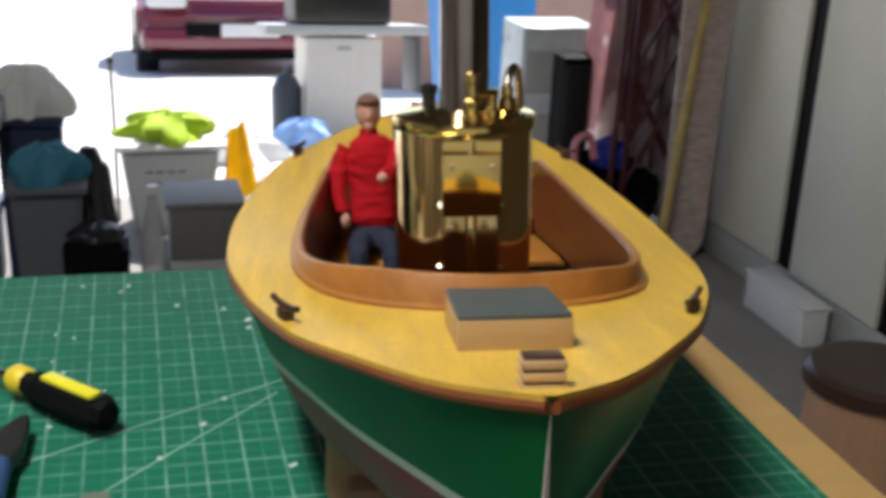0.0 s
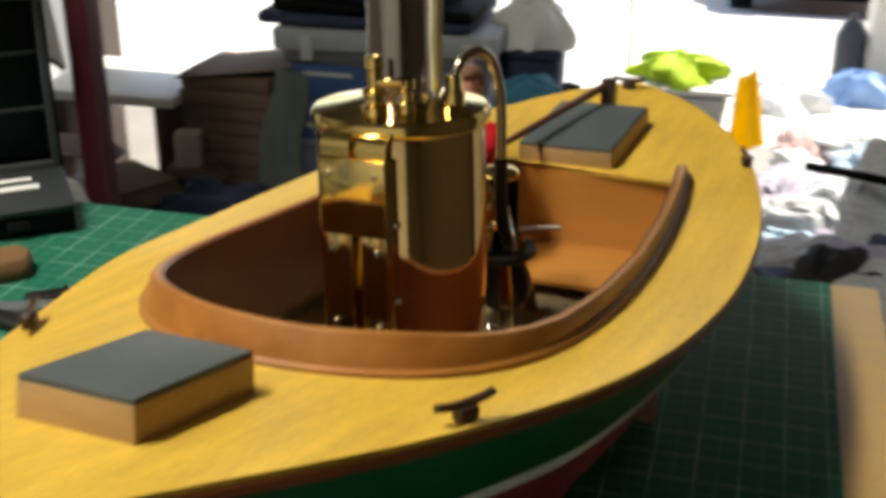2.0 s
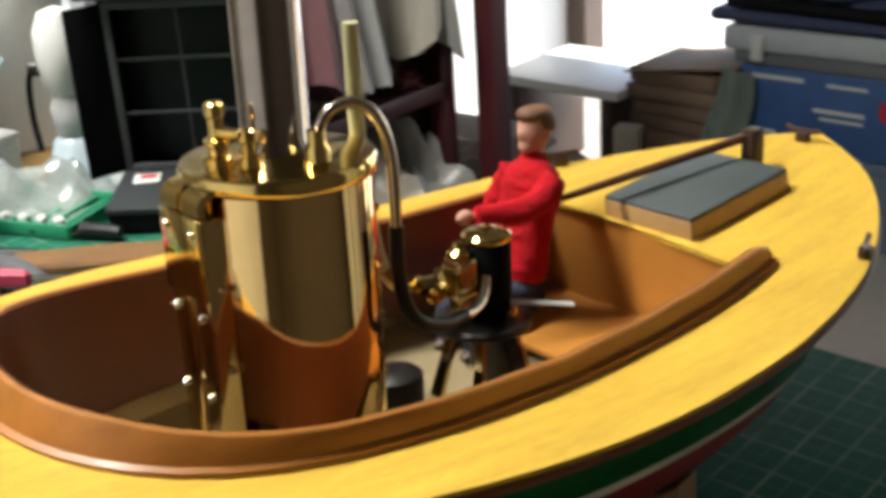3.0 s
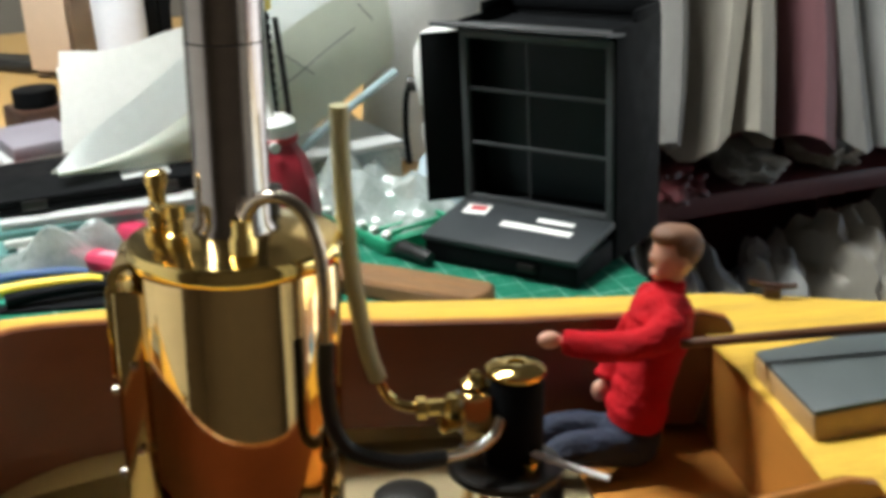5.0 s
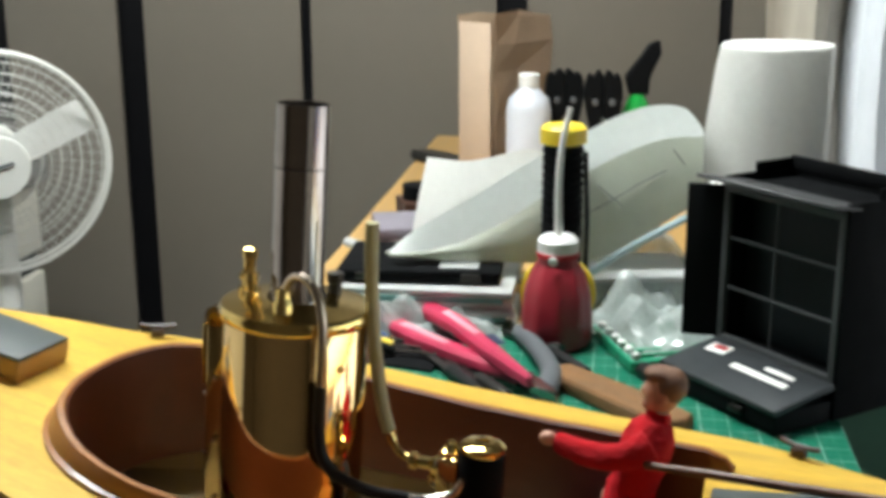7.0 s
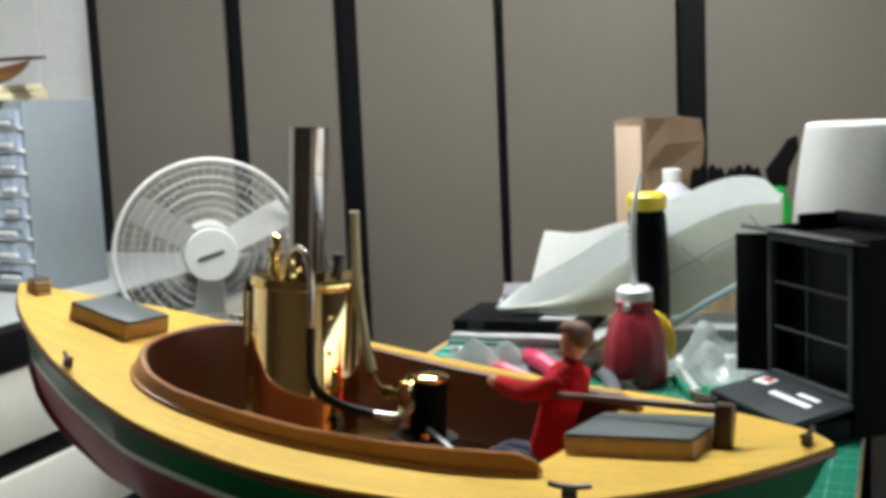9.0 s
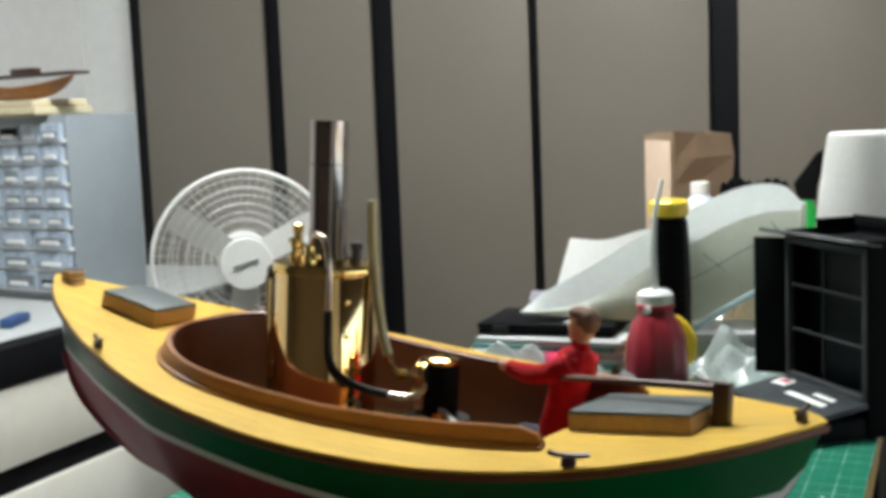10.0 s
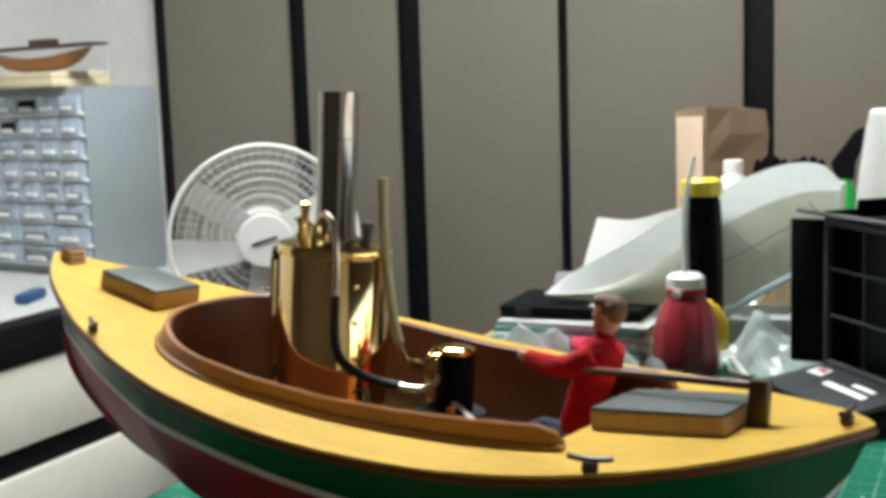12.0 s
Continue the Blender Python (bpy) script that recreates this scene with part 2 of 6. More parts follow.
DARKCEIL = material("dark_ceiling", (0.1, 0.085, 0.07), 0.8, scale=3, vary=0.05)
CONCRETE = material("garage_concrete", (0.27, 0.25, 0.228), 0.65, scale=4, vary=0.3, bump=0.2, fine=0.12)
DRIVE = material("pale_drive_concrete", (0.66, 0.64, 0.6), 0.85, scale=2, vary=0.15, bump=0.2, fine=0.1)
FANWHITE = material("fan_white_plastic", (0.7, 0.7, 0.66), 0.35, scale=20, vary=0.05)
RED = material("red_plastic", (0.42, 0.012, 0.02), 0.4, scale=30, vary=0.15)
YELLOW = material("yellow_plastic", (0.75, 0.55, 0.03), 0.4, scale=30, vary=0.1)
BLUE = material("blue_storage_fabric", (0.025, 0.07, 0.19), 0.6, scale=20, vary=0.25, bump=0.2)
NAVY = material("navy_fabric", (0.02, 0.03, 0.07), 0.8, scale=30, vary=0.3, bump=0.3)
MAROON = material("maroon_wood", (0.07, 0.012, 0.014), 0.45, scale=14, vary=0.3)


def mat_material():
    """The cutting mat: green, with a printed grid of an inch and finer quarter lines."""
    m = material("green_cutting_mat", (0.012, 0.13, 0.075), 0.6, scale=9, vary=0.16, fine=0.08, bump=0.12, spec=0.07)
    n, link = m.node_tree.nodes, m.node_tree.links.new
    p = n["Principled BSDF"]
    base = p.inputs["Base Color"].links[0].from_socket
    co = n.new("ShaderNodeTexCoord")
    split = n.new("ShaderNodeSeparateXYZ")
    link(co.outputs["Object"], split.inputs["Vector"])
    lines = []
    for axis in ("X", "Y"):
        for step, width in ((0.0254, 0.0011), (0.0127, 0.00025)):
            a = n.new("ShaderNodeMath")
            a.operation = "PINGPONG"
            a.inputs[1].default_value = step / 2
            link(split.outputs[axis], a.inputs[0])
            c = n.new("ShaderNodeMapRange")
            c.inputs["From Min"].default_value, c.inputs["From Max"].default_value = width, width * 0.55
            link(a.outputs[0], c.inputs["Value"])
            lines.append(c.outputs["Result"])
    total = lines[0]
    for other in lines[1:]:
        a = n.new("ShaderNodeMath")
        a.operation = "MAXIMUM"
        link(total, a.inputs[0])
        link(other, a.inputs[1])
        total = a.outputs[0]
    wear = n.new("ShaderNodeTexNoise")
    wear.inputs["Scale"].default_value = 35
    span = n.new("ShaderNodeMapRange")
    span.inputs["From Min"].default_value, span.inputs["From Max"].default_value = 0.35, 0.6
    span.inputs["To Min"].default_value, span.inputs["To Max"].default_value = 0.15, 0.55
    link(co.outputs["Object"], wear.inputs["Vector"])
    link(wear.outputs["Fac"], span.inputs["Value"])
    a = n.new("ShaderNodeMath")
    a.operation = "MULTIPLY"
    link(total, a.inputs[0])
    link(span.outputs["Result"], a.inputs[1])
    mix = n.new("ShaderNodeMix")
    mix.data_type = "RGBA"
    mix.inputs["B"].default_value = (0.3, 0.5, 0.4, 1)
    link(a.outputs[0], mix.inputs["Factor"])
    link(base, mix.inputs["A"])
    link(mix.outputs["Result"], p.inputs["Base Color"])
    return m


MATGREEN = mat_material()

# -- the room --
X0, X1, Y0, Y1, HIGH = -2.32, 1.95, -1.95, 3.75, 2.45
TALL = HIGH - FLOOR
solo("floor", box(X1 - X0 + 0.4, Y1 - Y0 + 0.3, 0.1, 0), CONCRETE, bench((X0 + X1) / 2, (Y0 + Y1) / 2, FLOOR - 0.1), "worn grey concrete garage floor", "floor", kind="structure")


def tapered(w0, d0, w1, d1, h, bevel):
    """A tub that stands on z = 0 and widens towards its rim."""
    b = box(1.0, 1.0, h, 0)
    for v in b.verts:
        k = v.co.z / h
        v.co.x, v.co.y = v.co.x * (w0 + (w1 - w0) * k), v.co.y * (d0 + (d1 - d0) * k)
    bmesh.ops.bevel(b, geom=b.edges[:], offset=bevel, segments=3, affect="EDGES")
    return b


def lie(u, v):
    """The drive: it falls away from the doorway, then runs level."""
    y = Y1 + 0.15 + (12 * v if v < 0.5 else 6 + 110 * (v - 0.5))
    return (90 * (u - 0.5), y, FLOOR - 0.002 - FALL * min(y - Y1 - 0.15, 11.2))


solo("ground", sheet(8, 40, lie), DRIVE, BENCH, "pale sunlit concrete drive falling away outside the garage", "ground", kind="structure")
# the ceiling is never in view; its dark colour keeps bounce light down
solo("ceiling", box(X1 - X0 + 0.4, Y1 - Y0 + 0.4, 0.1, 0), DARKCEIL, bench((X0 + X1) / 2, (Y0 + Y1) / 2, HIGH), "unseen garage ceiling, dark to cut bounced light", "ceiling", kind="structure")
solo("wall_west", box(0.12, Y1 - Y0 + 0.4, TALL, 0), WALLPAINT, bench(X0 - 0.11, (Y0 + Y1) / 2, FLOOR), "white painted garage wall behind the cupboards", "wall", kind="structure")
# east wall and south end close the room unseen; dark to deepen the shade
solo("wall_east", box(0.12, Y1 - Y0 + 0.4, TALL, 0), DARKWALL, bench(X1 + 0.1, (Y0 + Y1) / 2, FLOOR), "mostly unseen garage wall, dark to cut bounced light", "wall", kind="structure")
solo("wall_south_end", box(X1 - 0.65, 0.12, TALL, 0), DARKWALL, bench((X1 + 0.25 + 0.9) / 2, Y0 - 0.06, FLOOR), "unseen part of the end wall, dark to cut bounced light", "wall", kind="structure")
solo("wall_south", box(0.9 - X0 + 0.25, 0.12, TALL, 0), WALLPAINT, bench((X0 - 0.25 + 0.9) / 2, Y0 - 0.06, FLOOR), "white painted wall beside the drawer unit", "wall", kind="structure")
# the wall with the open garage doorway
bm = box(0.24, 0.14, TALL, 0, pose(X0 - 0.08, 0, 0))
box(0.5, 0.14, TALL, 0, pose(X1 + 0.2, 0, 0), bm)
box(X1 - X0 - 0.09, 0.14, 0.95, 0, pose((X0 + X1) / 2 - 0.005, 0, TALL - 0.95), bm)
solo("wall_north", bm, BRICKDUST, bench(0, Y1 + 0.2, FLOOR), "garage wall with a wide open doorway to the drive", "wall", kind="structure")

# -- the model steam launch --
BEAM = [(-0.088, 0.0), (-0.07, 0.017), (-0.04, 0.040), (0.0, 0.064), (0.05, 0.0895), (0.10, 0.1090), (0.16, 0.1280), (0.22, 0.1395), (0.30, 0.1450), (0.36, 0.1435),
        (0.43, 0.1355), (0.50, 0.118), (0.55, 0.0930), (0.59, 0.0615), (0.612, 0.033), (0.63, 0.0)]
SHEER = [(-0.088, 0.2185), (-0.05, 0.209), (0.0, 0.2005), (0.07, 0.1885), (0.13, 0.179), (0.2, 0.171), (0.3, 0.1645), (0.4, 0.1645), (0.47, 0.169), (0.56, 0.181), (0.63, 0.195)]
CAMBER = [(0.0, 0.001), (0.15, 0.003), (0.3, 0.006), (0.45, 0.006), (0.6, 0.002)]
KEEL = [(-0.088, 0.2165), (-0.08, 0.157), (-0.059, 0.111), (0.01, 0.069), (0.06, 0.055), (0.15, 0.049), (0.4, 0.048), (0.5, 0.060), (0.57, 0.095), (0.61, 0.145), (0.63, 0.193)]
WATER = [(-0.088, 0.150), (-0.04, 0.1455), (0.03, 0.1405), (0.09, 0.137), (0.15, 0.131), (0.22, 0.1265), (0.3, 0.120), (0.42, 0.115), (0.52, 0.120), (0.6, 0.140), (0.63, 0.150)]
COAMING = [(0.0, 0.103), (0.012, 0.1034), (0.024, 0.1050), (0.036, 0.1082), (0.048, 0.1132), (0.059, 0.1202), (0.069, 0.1292), (0.078, 0.1405), (0.0855, 0.1545), (0.0915, 0.172), (0.0955, 0.194), (0.0975, 0.22), (0.0985, 0.25),
           (0.097, 0.31), (0.092, 0.37), (0.086, 0.42), (0.0795, 0.46), (0.0775, 0.472), (0.0768, 0.476)]
FLOOR_Z = 0.105


def lift(x, y):
    """The starboard deck edge, sprung a little higher amidships than the port one."""
    if x >= -0.02 or y < 0.06 or y > 0.6:
        return 0.0
    return 0.012 * min(1.0, (-x - 0.02) / 0.1) * curve(y, [(0.06, 0.0), (0.12, 0.45), (0.2, 1.0), (0.45, 1.0), (0.53, 0.5), (0.6, 0.0)])


def deck_z(x, y):
    half = max(curve(y, BEAM), 0.004)
    return lift(x, y) + curve(y, SHEER) - curve(y, CAMBER) * min(1.0, (x / half) ** 2) * min(1.0, half / 0.1)


def opening(y):
    """Half width of the cockpit at y."""
    if y <= 0.1 or y >= 0.466:
        return 0.0
    for (xa, ya), (xb, yb) in zip(COAMING, COAMING[1:]):
        if ya <= y <= yb:
            return xa + (xb - xa) * (y - ya) / max(yb - ya, 1e-6)
    return 0.0


def hull_point(y, z):
    """Half width of the hull at y and height z."""
    k, d, half = curve(y, KEEL), deck_z(curve(y, BEAM), y), curve(y, BEAM)
    s = min(1.0, max(0.0, (z - k) / max(d - k, 1e-4)))
    full = min(1.0, max(0.0, (y + 0.088) / 0.25), max(0.0, (0.66 - y) / 0.2))
    return half * s ** (0.95 - 0.62 * full) if s < 1 else half


boat = thing("model_boat", BOAT, "varnished model steam launch with green and red painted hull", "model boat")
stations = [-0.088 + 0.718 * (i / 64) for i in range(65)]


def hull_band(low, high, rows):
    b = bmesh.new()
    for side in (1, -1):
        grid = []
        for y in stations:
            a, c = low(y), high(y)
            grid.append([b.verts.new((side * hull_point(y, a + (c - a) * j / rows), y, a + (c - a) * j / rows)) for j in range(rows + 1)])
        for p, q in zip(grid, grid[1:]):
            for j in range(rows):
                b.faces.new((p[j], q[j], q[j + 1], p[j + 1]))
    bmesh.ops.remove_doubles(b, verts=b.verts, dist=0.0002)
    return sprung(b)


def sprung(b):
    """Carry the topsides up with the starboard deck edge."""
    for v in b.verts:
        v.co.z += lift(v.co.x, v.co.y) * min(1.0, max(0.0, (v.co.z - 0.125) / max(edge_z(v.co.y) - 0.125, 0.01)))
    return b


def edge_z(y):
    return deck_z(curve(y, BEAM), y)


def line_low(y):
    return min(max(curve(y, WATER), curve(y, KEEL)), edge_z(y))


def line_high(y):
    return min(max(curve(y, WATER) + 0.0065, curve(y, KEEL)), edge_z(y))


part("hull_bottom", hull_band(lambda y: curve(y, KEEL), line_low, 10), REDPAINT, boat, "dark red painted bottom")
part("waterline", hull_band(line_low, line_high, 1), WHITEPAINT, boat, "white painted waterline stripe")
part("topside", hull_band(line_high, lambda y: edge_z(y) - 0.001, 8), GREENPAINT, boat, "glossy green topsides")
bm = bmesh.new()
for side in (1, -1):
    tube([(side * (curve(y, BEAM) + 0.001), y, edge_z(y) - 0.0045) for y in stations], 0.0028, 8, None, bm, 1)
part("rubbing_strake", sprung(bm), COAMWOOD, boat, "brown rubbing strake under the deck edge")
bm = bmesh.new()
tube([(0, y, curve(y, KEEL)) for y in stations[1:-6]], 0.004, 8, None, bm, 1)
part("keel", bm, REDPAINT, boat)

# deck, open over the cockpit
ys = sorted(set([round(y, 5) for y in stations] + [0.1 + 0.002 * i for i in range(22)] + [0.466, 0.4661]))
bm = bmesh.new()
for side in (1, -1):
    for under in (0.0, 0.0022):
        grid = []
        for y in ys:
            inner, outer = opening(y), curve(y, BEAM) + 0.0025
            grid.append([bm.verts.new((side * (inner + (outer - inner) * j / 10), y, deck_z(side * (inner + (outer - inner) * j / 10), y) - under)) for j in range(11)])
        for p, q in zip(grid, grid[1:]):
            for j in range(10):
                bm.faces.new((p[j], q[j], q[j + 1], p[j + 1]))
        if under:
            for p, q, r, s in zip(upper, upper[1:], grid, grid[1:]):
                bm.faces.new((p[10], q[10], s[10], r[10]))
        upper = grid
bmesh.ops.remove_doubles(bm, verts=bm.verts, dist=0.0001)
part("deck", bm, DECK, boat, "yellow varnished plywood deck")


def coaming_top(x, y):
    return curve(y, [(0.098, 0.2), (0.12, 0.198), (0.15, 0.1915), (0.19, 0.1855), (0.23, 0.182), (0.28, 0.178), (0.34, 0.1765), (0.41, 0.1790), (0.455, 0.1820), (0.468, 0.1815), (0.4735, 0.178), (0.476, 0.174)]) - 0.03 * x


ring = [(-x, y) for x, y in reversed(COAMING[1:])] + COAMING
path = [Vector((x, y, 0)) for x, y in ring]
bm, inner = bmesh.new(), bmesh.new()
rows, inside = [], []
for i, p in enumerate(path):
    d = (path[min(i + 1, len(path) - 1)] - path[max(i - 1, 0)]).normalized()
    out = Vector((-d.y, d.x, 0))
    if out.dot(p - Vector((0, 0.28, 0))) < 0:
        out = -out
    top, low = coaming_top(p.x, p.y), 0.122
    if p.y > 0.466:
        low = deck_z(p.x, p.y) - 0.004
    lip = deck_z(p.x, p.y) + 0.0035
    lean = -0.005 * min(1.0, max(0.0, (0.2 - p.y) / 0.09))
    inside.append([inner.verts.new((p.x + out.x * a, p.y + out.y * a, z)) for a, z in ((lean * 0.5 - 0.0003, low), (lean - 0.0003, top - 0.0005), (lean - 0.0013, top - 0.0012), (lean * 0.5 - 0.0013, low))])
    section = [(lean * 0.5, low), (lean, top - 0.001), (lean + 0.0008, top), (lean + 0.0038, top), (lean + 0.0046, top - 0.001), (0.0046, lip), (0.0075, lip - 0.001), (0.0075, lip - 0.006), (0.0046, lip - 0.008)]
    rows.append([bm.verts.new((p.x + out.x * a, p.y + out.y * a, z)) for a, z in section])
for p, q in zip(rows, rows[1:]):
    for j in range(len(p) - 1):
        bm.faces.new((p[j], q[j], q[j + 1], p[j + 1]))
bm.faces.new(rows[0])
bm.faces.new(rows[-1])
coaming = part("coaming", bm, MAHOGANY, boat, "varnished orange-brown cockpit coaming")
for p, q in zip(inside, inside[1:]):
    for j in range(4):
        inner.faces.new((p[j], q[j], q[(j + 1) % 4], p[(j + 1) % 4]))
# thin sheet over the coaming; its dark colour stands for shade
part("inner_panel", inner, SHADEWOOD, coaming, "inner face, red-brown darkened as in shade")

bm = bmesh.new()
outline = [(-0.077, 0), (0.077, 0), (0.077, 0.066), (-0.077, 0.066)]
prism(outline, 0.004, 0.0, pose(0, 0.470, 0.101, 90), bm)
part("aft_bulkhead", bm, PLANK, boat, "orange plywood bulkhead behind the seat")
bm = bmesh.new()
ysf = [0.09 + 0.38 * i / 20 for i in range(21)]
lo = [bm.verts.new((-hull_point(y, FLOOR_Z) + 0.003, y, FLOOR_Z)) for y in ysf]
hi = [bm.verts.new((hull_point(y, FLOOR_Z) - 0.003, y, FLOOR_Z)) for y in ysf]
for i in range(20):
    bm.faces.new((lo[i], hi[i], hi[i + 1], lo[i + 1]))
bmesh.ops.solidify(bm, geom=bm.faces[:], thickness=0.002)
FLOORPLY = material("cockpit_floor_ply", (0.46, 0.37, 0.21), 0.5, scale=14, vary=0.2, stretch=(5, 0.8, 5))
part("cockpit_floor", bm, FLOORPLY, boat, "dull brown plywood cockpit floor")
bm = bmesh.new()
for side in (1, -1):
    grid = []
    for y in [0.05 + 0.43 * i / 24 for i in range(25)]:
        low, high = curve(y, KEEL) + 0.004, edge_z(y) - 0.006
        grid.append([bm.verts.new((side * max(0.0, hull_point(y, low + (high - low) * j / 8) - 0.003), y, low + (high - low) * j / 8)) for j in range(9)])
    for p, q in zip(grid, grid[1:]):
        for j in range(8):
            bm.faces.new((p[j], q[j], q[j + 1], p[j + 1]))
part("lining", bm, FLOORPLY, boat, "dull brown inside of the hull")
bm = box(0.186, 0.076, 0.004, 0.001, pose(0, 0.431, 0.112))
part("seat", bm, PLANK, boat, "orange plywood seat across the cockpit")


HATCHWOOD = material("hatch_side_wood", (0.42, 0.26, 0.11), 0.5, scale=25, vary=0.25, stretch=(1, 6, 6), bump=0.1)


def hatch(name, y0, y1, half, z0, z1, height):
    tilt = math.degrees(math.atan2(z1 - z0, y1 - y0))
    m = pose(0, (y0 + y1) / 2, (z0 + z1) / 2 - height, tilt)
    h = part(name, box(half * 2, y1 - y0, height - 0.0025, 0.0006), HATCHWOOD, boat, "pale wooden hatch box", m)
    part("hatch_top", box(half * 2 - 0.0005, y1 - y0 - 0.0005, 0.003, 0.0012), SLATE, h, "dark grey hatch top", pose(0, 0, height - 0.003))
    return h


hatch("fore_hatch", 0.0, 0.067, 0.0245, 0.2156, 0.2051, 0.0185)
hatch("aft_hatch", 0.4706, 0.557, 0.0325, 0.1825, 0.1936, 0.0185)

# bow chock of laminated strips
for i in range(3):
    z = deck_z(0, -0.066) - 0.0015 + 0.0046 * i
    part("bow_block", box(0.0165, 0.0155 - 0.001 * i, 0.0034, 0.0006), PALEWOOD, boat, "pale strip of the laminated bow block" if i == 0 else "", pose(0, -0.066, z, -8))
    part("bow_block", box(0.0145, 0.0135 - 0.001 * i, 0.0014, 0.0003), DARKWOOD, boat, "dark strip of the laminated bow block" if i == 0 else "", pose(0, -0.066, z + 0.0033, -8))



def cleat(x, y, turn):
    z = deck_z(x, y) + 0.0005
    b = box(0.009, 0.006, 0.006, 0.0012)
    tube([(-0.0125, 0, 0.0082), (-0.006, 0, 0.007), (0.006, 0, 0.007), (0.0125, 0, 0.0082)], 0.0017, 8, None, b, 3)
    part("cleat", b, DARKWOOD, boat, "small dark wooden mooring cleat", pose(x, y, z, 0, 0, turn))


for s in (1, -1):
    cleat(s * 0.1005, 0.0858, s * 60)
    cleat(s * 0.112, 0.511, s * -66)
cleat(0, 0.6147, 0)

# rudder head and tiller
part("rudder_post", box(0.009, 0.012, 0.032, 0.0015), DARKWOOD, boat, "dark rudder head block", pose(0, 0.5635, 0.178))
bm = bmesh.new()
tube([(-0.001, 0.568, 0.2055), (-0.008, 0.53, 0.2015), (-0.020, 0.47, 0.1945), (-0.0295, 0.432, 0.189)], (0.003, 0.0022), 10, None, bm)
part("tiller", bm, material("tiller_wood", (0.09, 0.035, 0.015), 0.35, scale=30, vary=0.3), boat, "thin brown wooden tiller")

# boiler
TIN = material("tinned_rivet", (0.72, 0.68, 0.6), 0.22, 1.0, vary=0.1)
boiler = part("boiler", lathe([(0.038, 0.0), (0.0405, 0.002), (0.0405, 0.1475), (0.0395, 0.149)], 64), COPPER, boat, "polished brass vertical boiler, slightly stained", pose(0, 0.2355, 0.1075))
part("boiler_band", lathe([(0.0408, 0.1435), (0.0424, 0.1440), (0.0428, 0.1455), (0.0428, 0.1490), (0.0415, 0.1512), (0.036, 0.1520), (0.028, 0.1532), (0.019, 0.1550)], 64), BRASS, boiler, "brass rim and shallow domed lid")
part("base_band", lathe([(0.0408, 0.0), (0.0418, 0.001), (0.0418, 0.004), (0.0408, 0.005)], 48, pose(0, 0, 0.010), cap=False), DARKMETAL, boiler, "dark band round the foot")
part("funnel", lathe([(0.0165, 0.153), (0.0165, 0.156), (0.0147, 0.1585), (0.0147, 0.262), (0.0135, 0.262), (0.0135, 0.164)], 48, cap=False), STEEL, boiler, "plain steel funnel, browned by heat")
bm = bmesh.new()
tube([(0.0147 * math.cos(a), 0.0147 * math.sin(a), 0.228) for a in [2 * math.pi * i / 24 for i in range(24)]], 0.0004, 5, None, bm, 1, True)
part("funnel_seam", bm, DARKMETAL, boiler)
# two riveted angle plates make the front flue; their tops curl back on to the boiler
for s in (-1, 1):
    edge = [(0.0018, -0.034), (0.0018, -0.0462), (0.003, -0.0478), (0.0150, -0.0478), (0.0166, -0.0462), (0.0166, -0.034)]
    plate = part("flue_plate", prism([(s * a, b_) for a, b_ in edge], 0.1335, 0.0007), CASING, boiler, "riveted brass front plate", pose(0, 0, 0.002))
    for i in range(4):
        part("rivet", lathe([(0.0, 0.0030), (0.0014, 0.0026), (0.0021, 0.0008), (0.0021, -0.001)], 10), TIN, plate, "pale rivet head" if i == 0 else "", pose(s * 0.0115, -0.0478, 0.018 + 0.0365 * i, 90))
    for i in range(3):
        part("rivet", lathe([(0.0, 0.0026), (0.0014, 0.0022), (0.0019, 0.0), (0.0019, -0.001)], 10), TIN, plate, "", pose(s * 0.0166, -0.0405, 0.03 + 0.0365 * i, 0, s * 90))
    bm = bmesh.new()
    hood = [(-0.0478, 0.1350), (-0.0480, 0.1395), (-0.0462, 0.1432), (-0.0425, 0.1450), (-0.036, 0.1455)]
    for k in range(5):
        a, c = hood[k]
        ring_ = [bm.verts.new((s * xx, a + dy, c + dz)) for xx, dy, dz in ((0.0018, 0, 0), (0.0166, 0, 0), (0.0166, 0.003, -0.002), (0.0018, 0.003, -0.002))]
        if k:
            for q in range(4):
                bm.faces.new((last[q], last[(q + 1) % 4], ring_[(q + 1) % 4], ring_[q]))
        else:
            bm.faces.new(ring_)
        last = ring_
    bm.faces.new(last)
    part("hood", bm, BRASS, plate, "curled brass top of the plate")
part("flue_cover", box(0.0332, 0.0016, 0.036, 0.0006), BRASS, boiler, "plain brass cover over the top of the flue", pose(0, -0.0486, 0.1005))
valve = part("safety_valve", lathe([(0.0062, 0.15), (0.0062, 0.1565), (0.0042, 0.1575), (0.0042, 0.1605), (0.0058, 0.1615), (0.0058, 0.1640), (0.0034, 0.1650), (0.0034, 0.1730), (0.0044, 0.1740), (0.0044, 0.1785), (0.003, 0.1795), (0, 0.18)], 16), BRASS, boiler, "brass safety valve with a spindle", pose(0.002, -0.0285, 0))
part("valve_arm", box(0.016, 0.004, 0.0035, 0.001), BRASS, boiler, "", pose(0.008, -0.0275, 0.1655, 0, 0, 20))
part("check_valve", lathe([(0.0045, 0.15), (0.0045, 0.157), (0.0032, 0.158), (0.0032, 0.163), (0.0042, 0.164), (0.0042, 0.1685), (0.0, 0.1695)], 12), BRASS, boiler, "small brass check valve", pose(0.014, -0.021, 0))
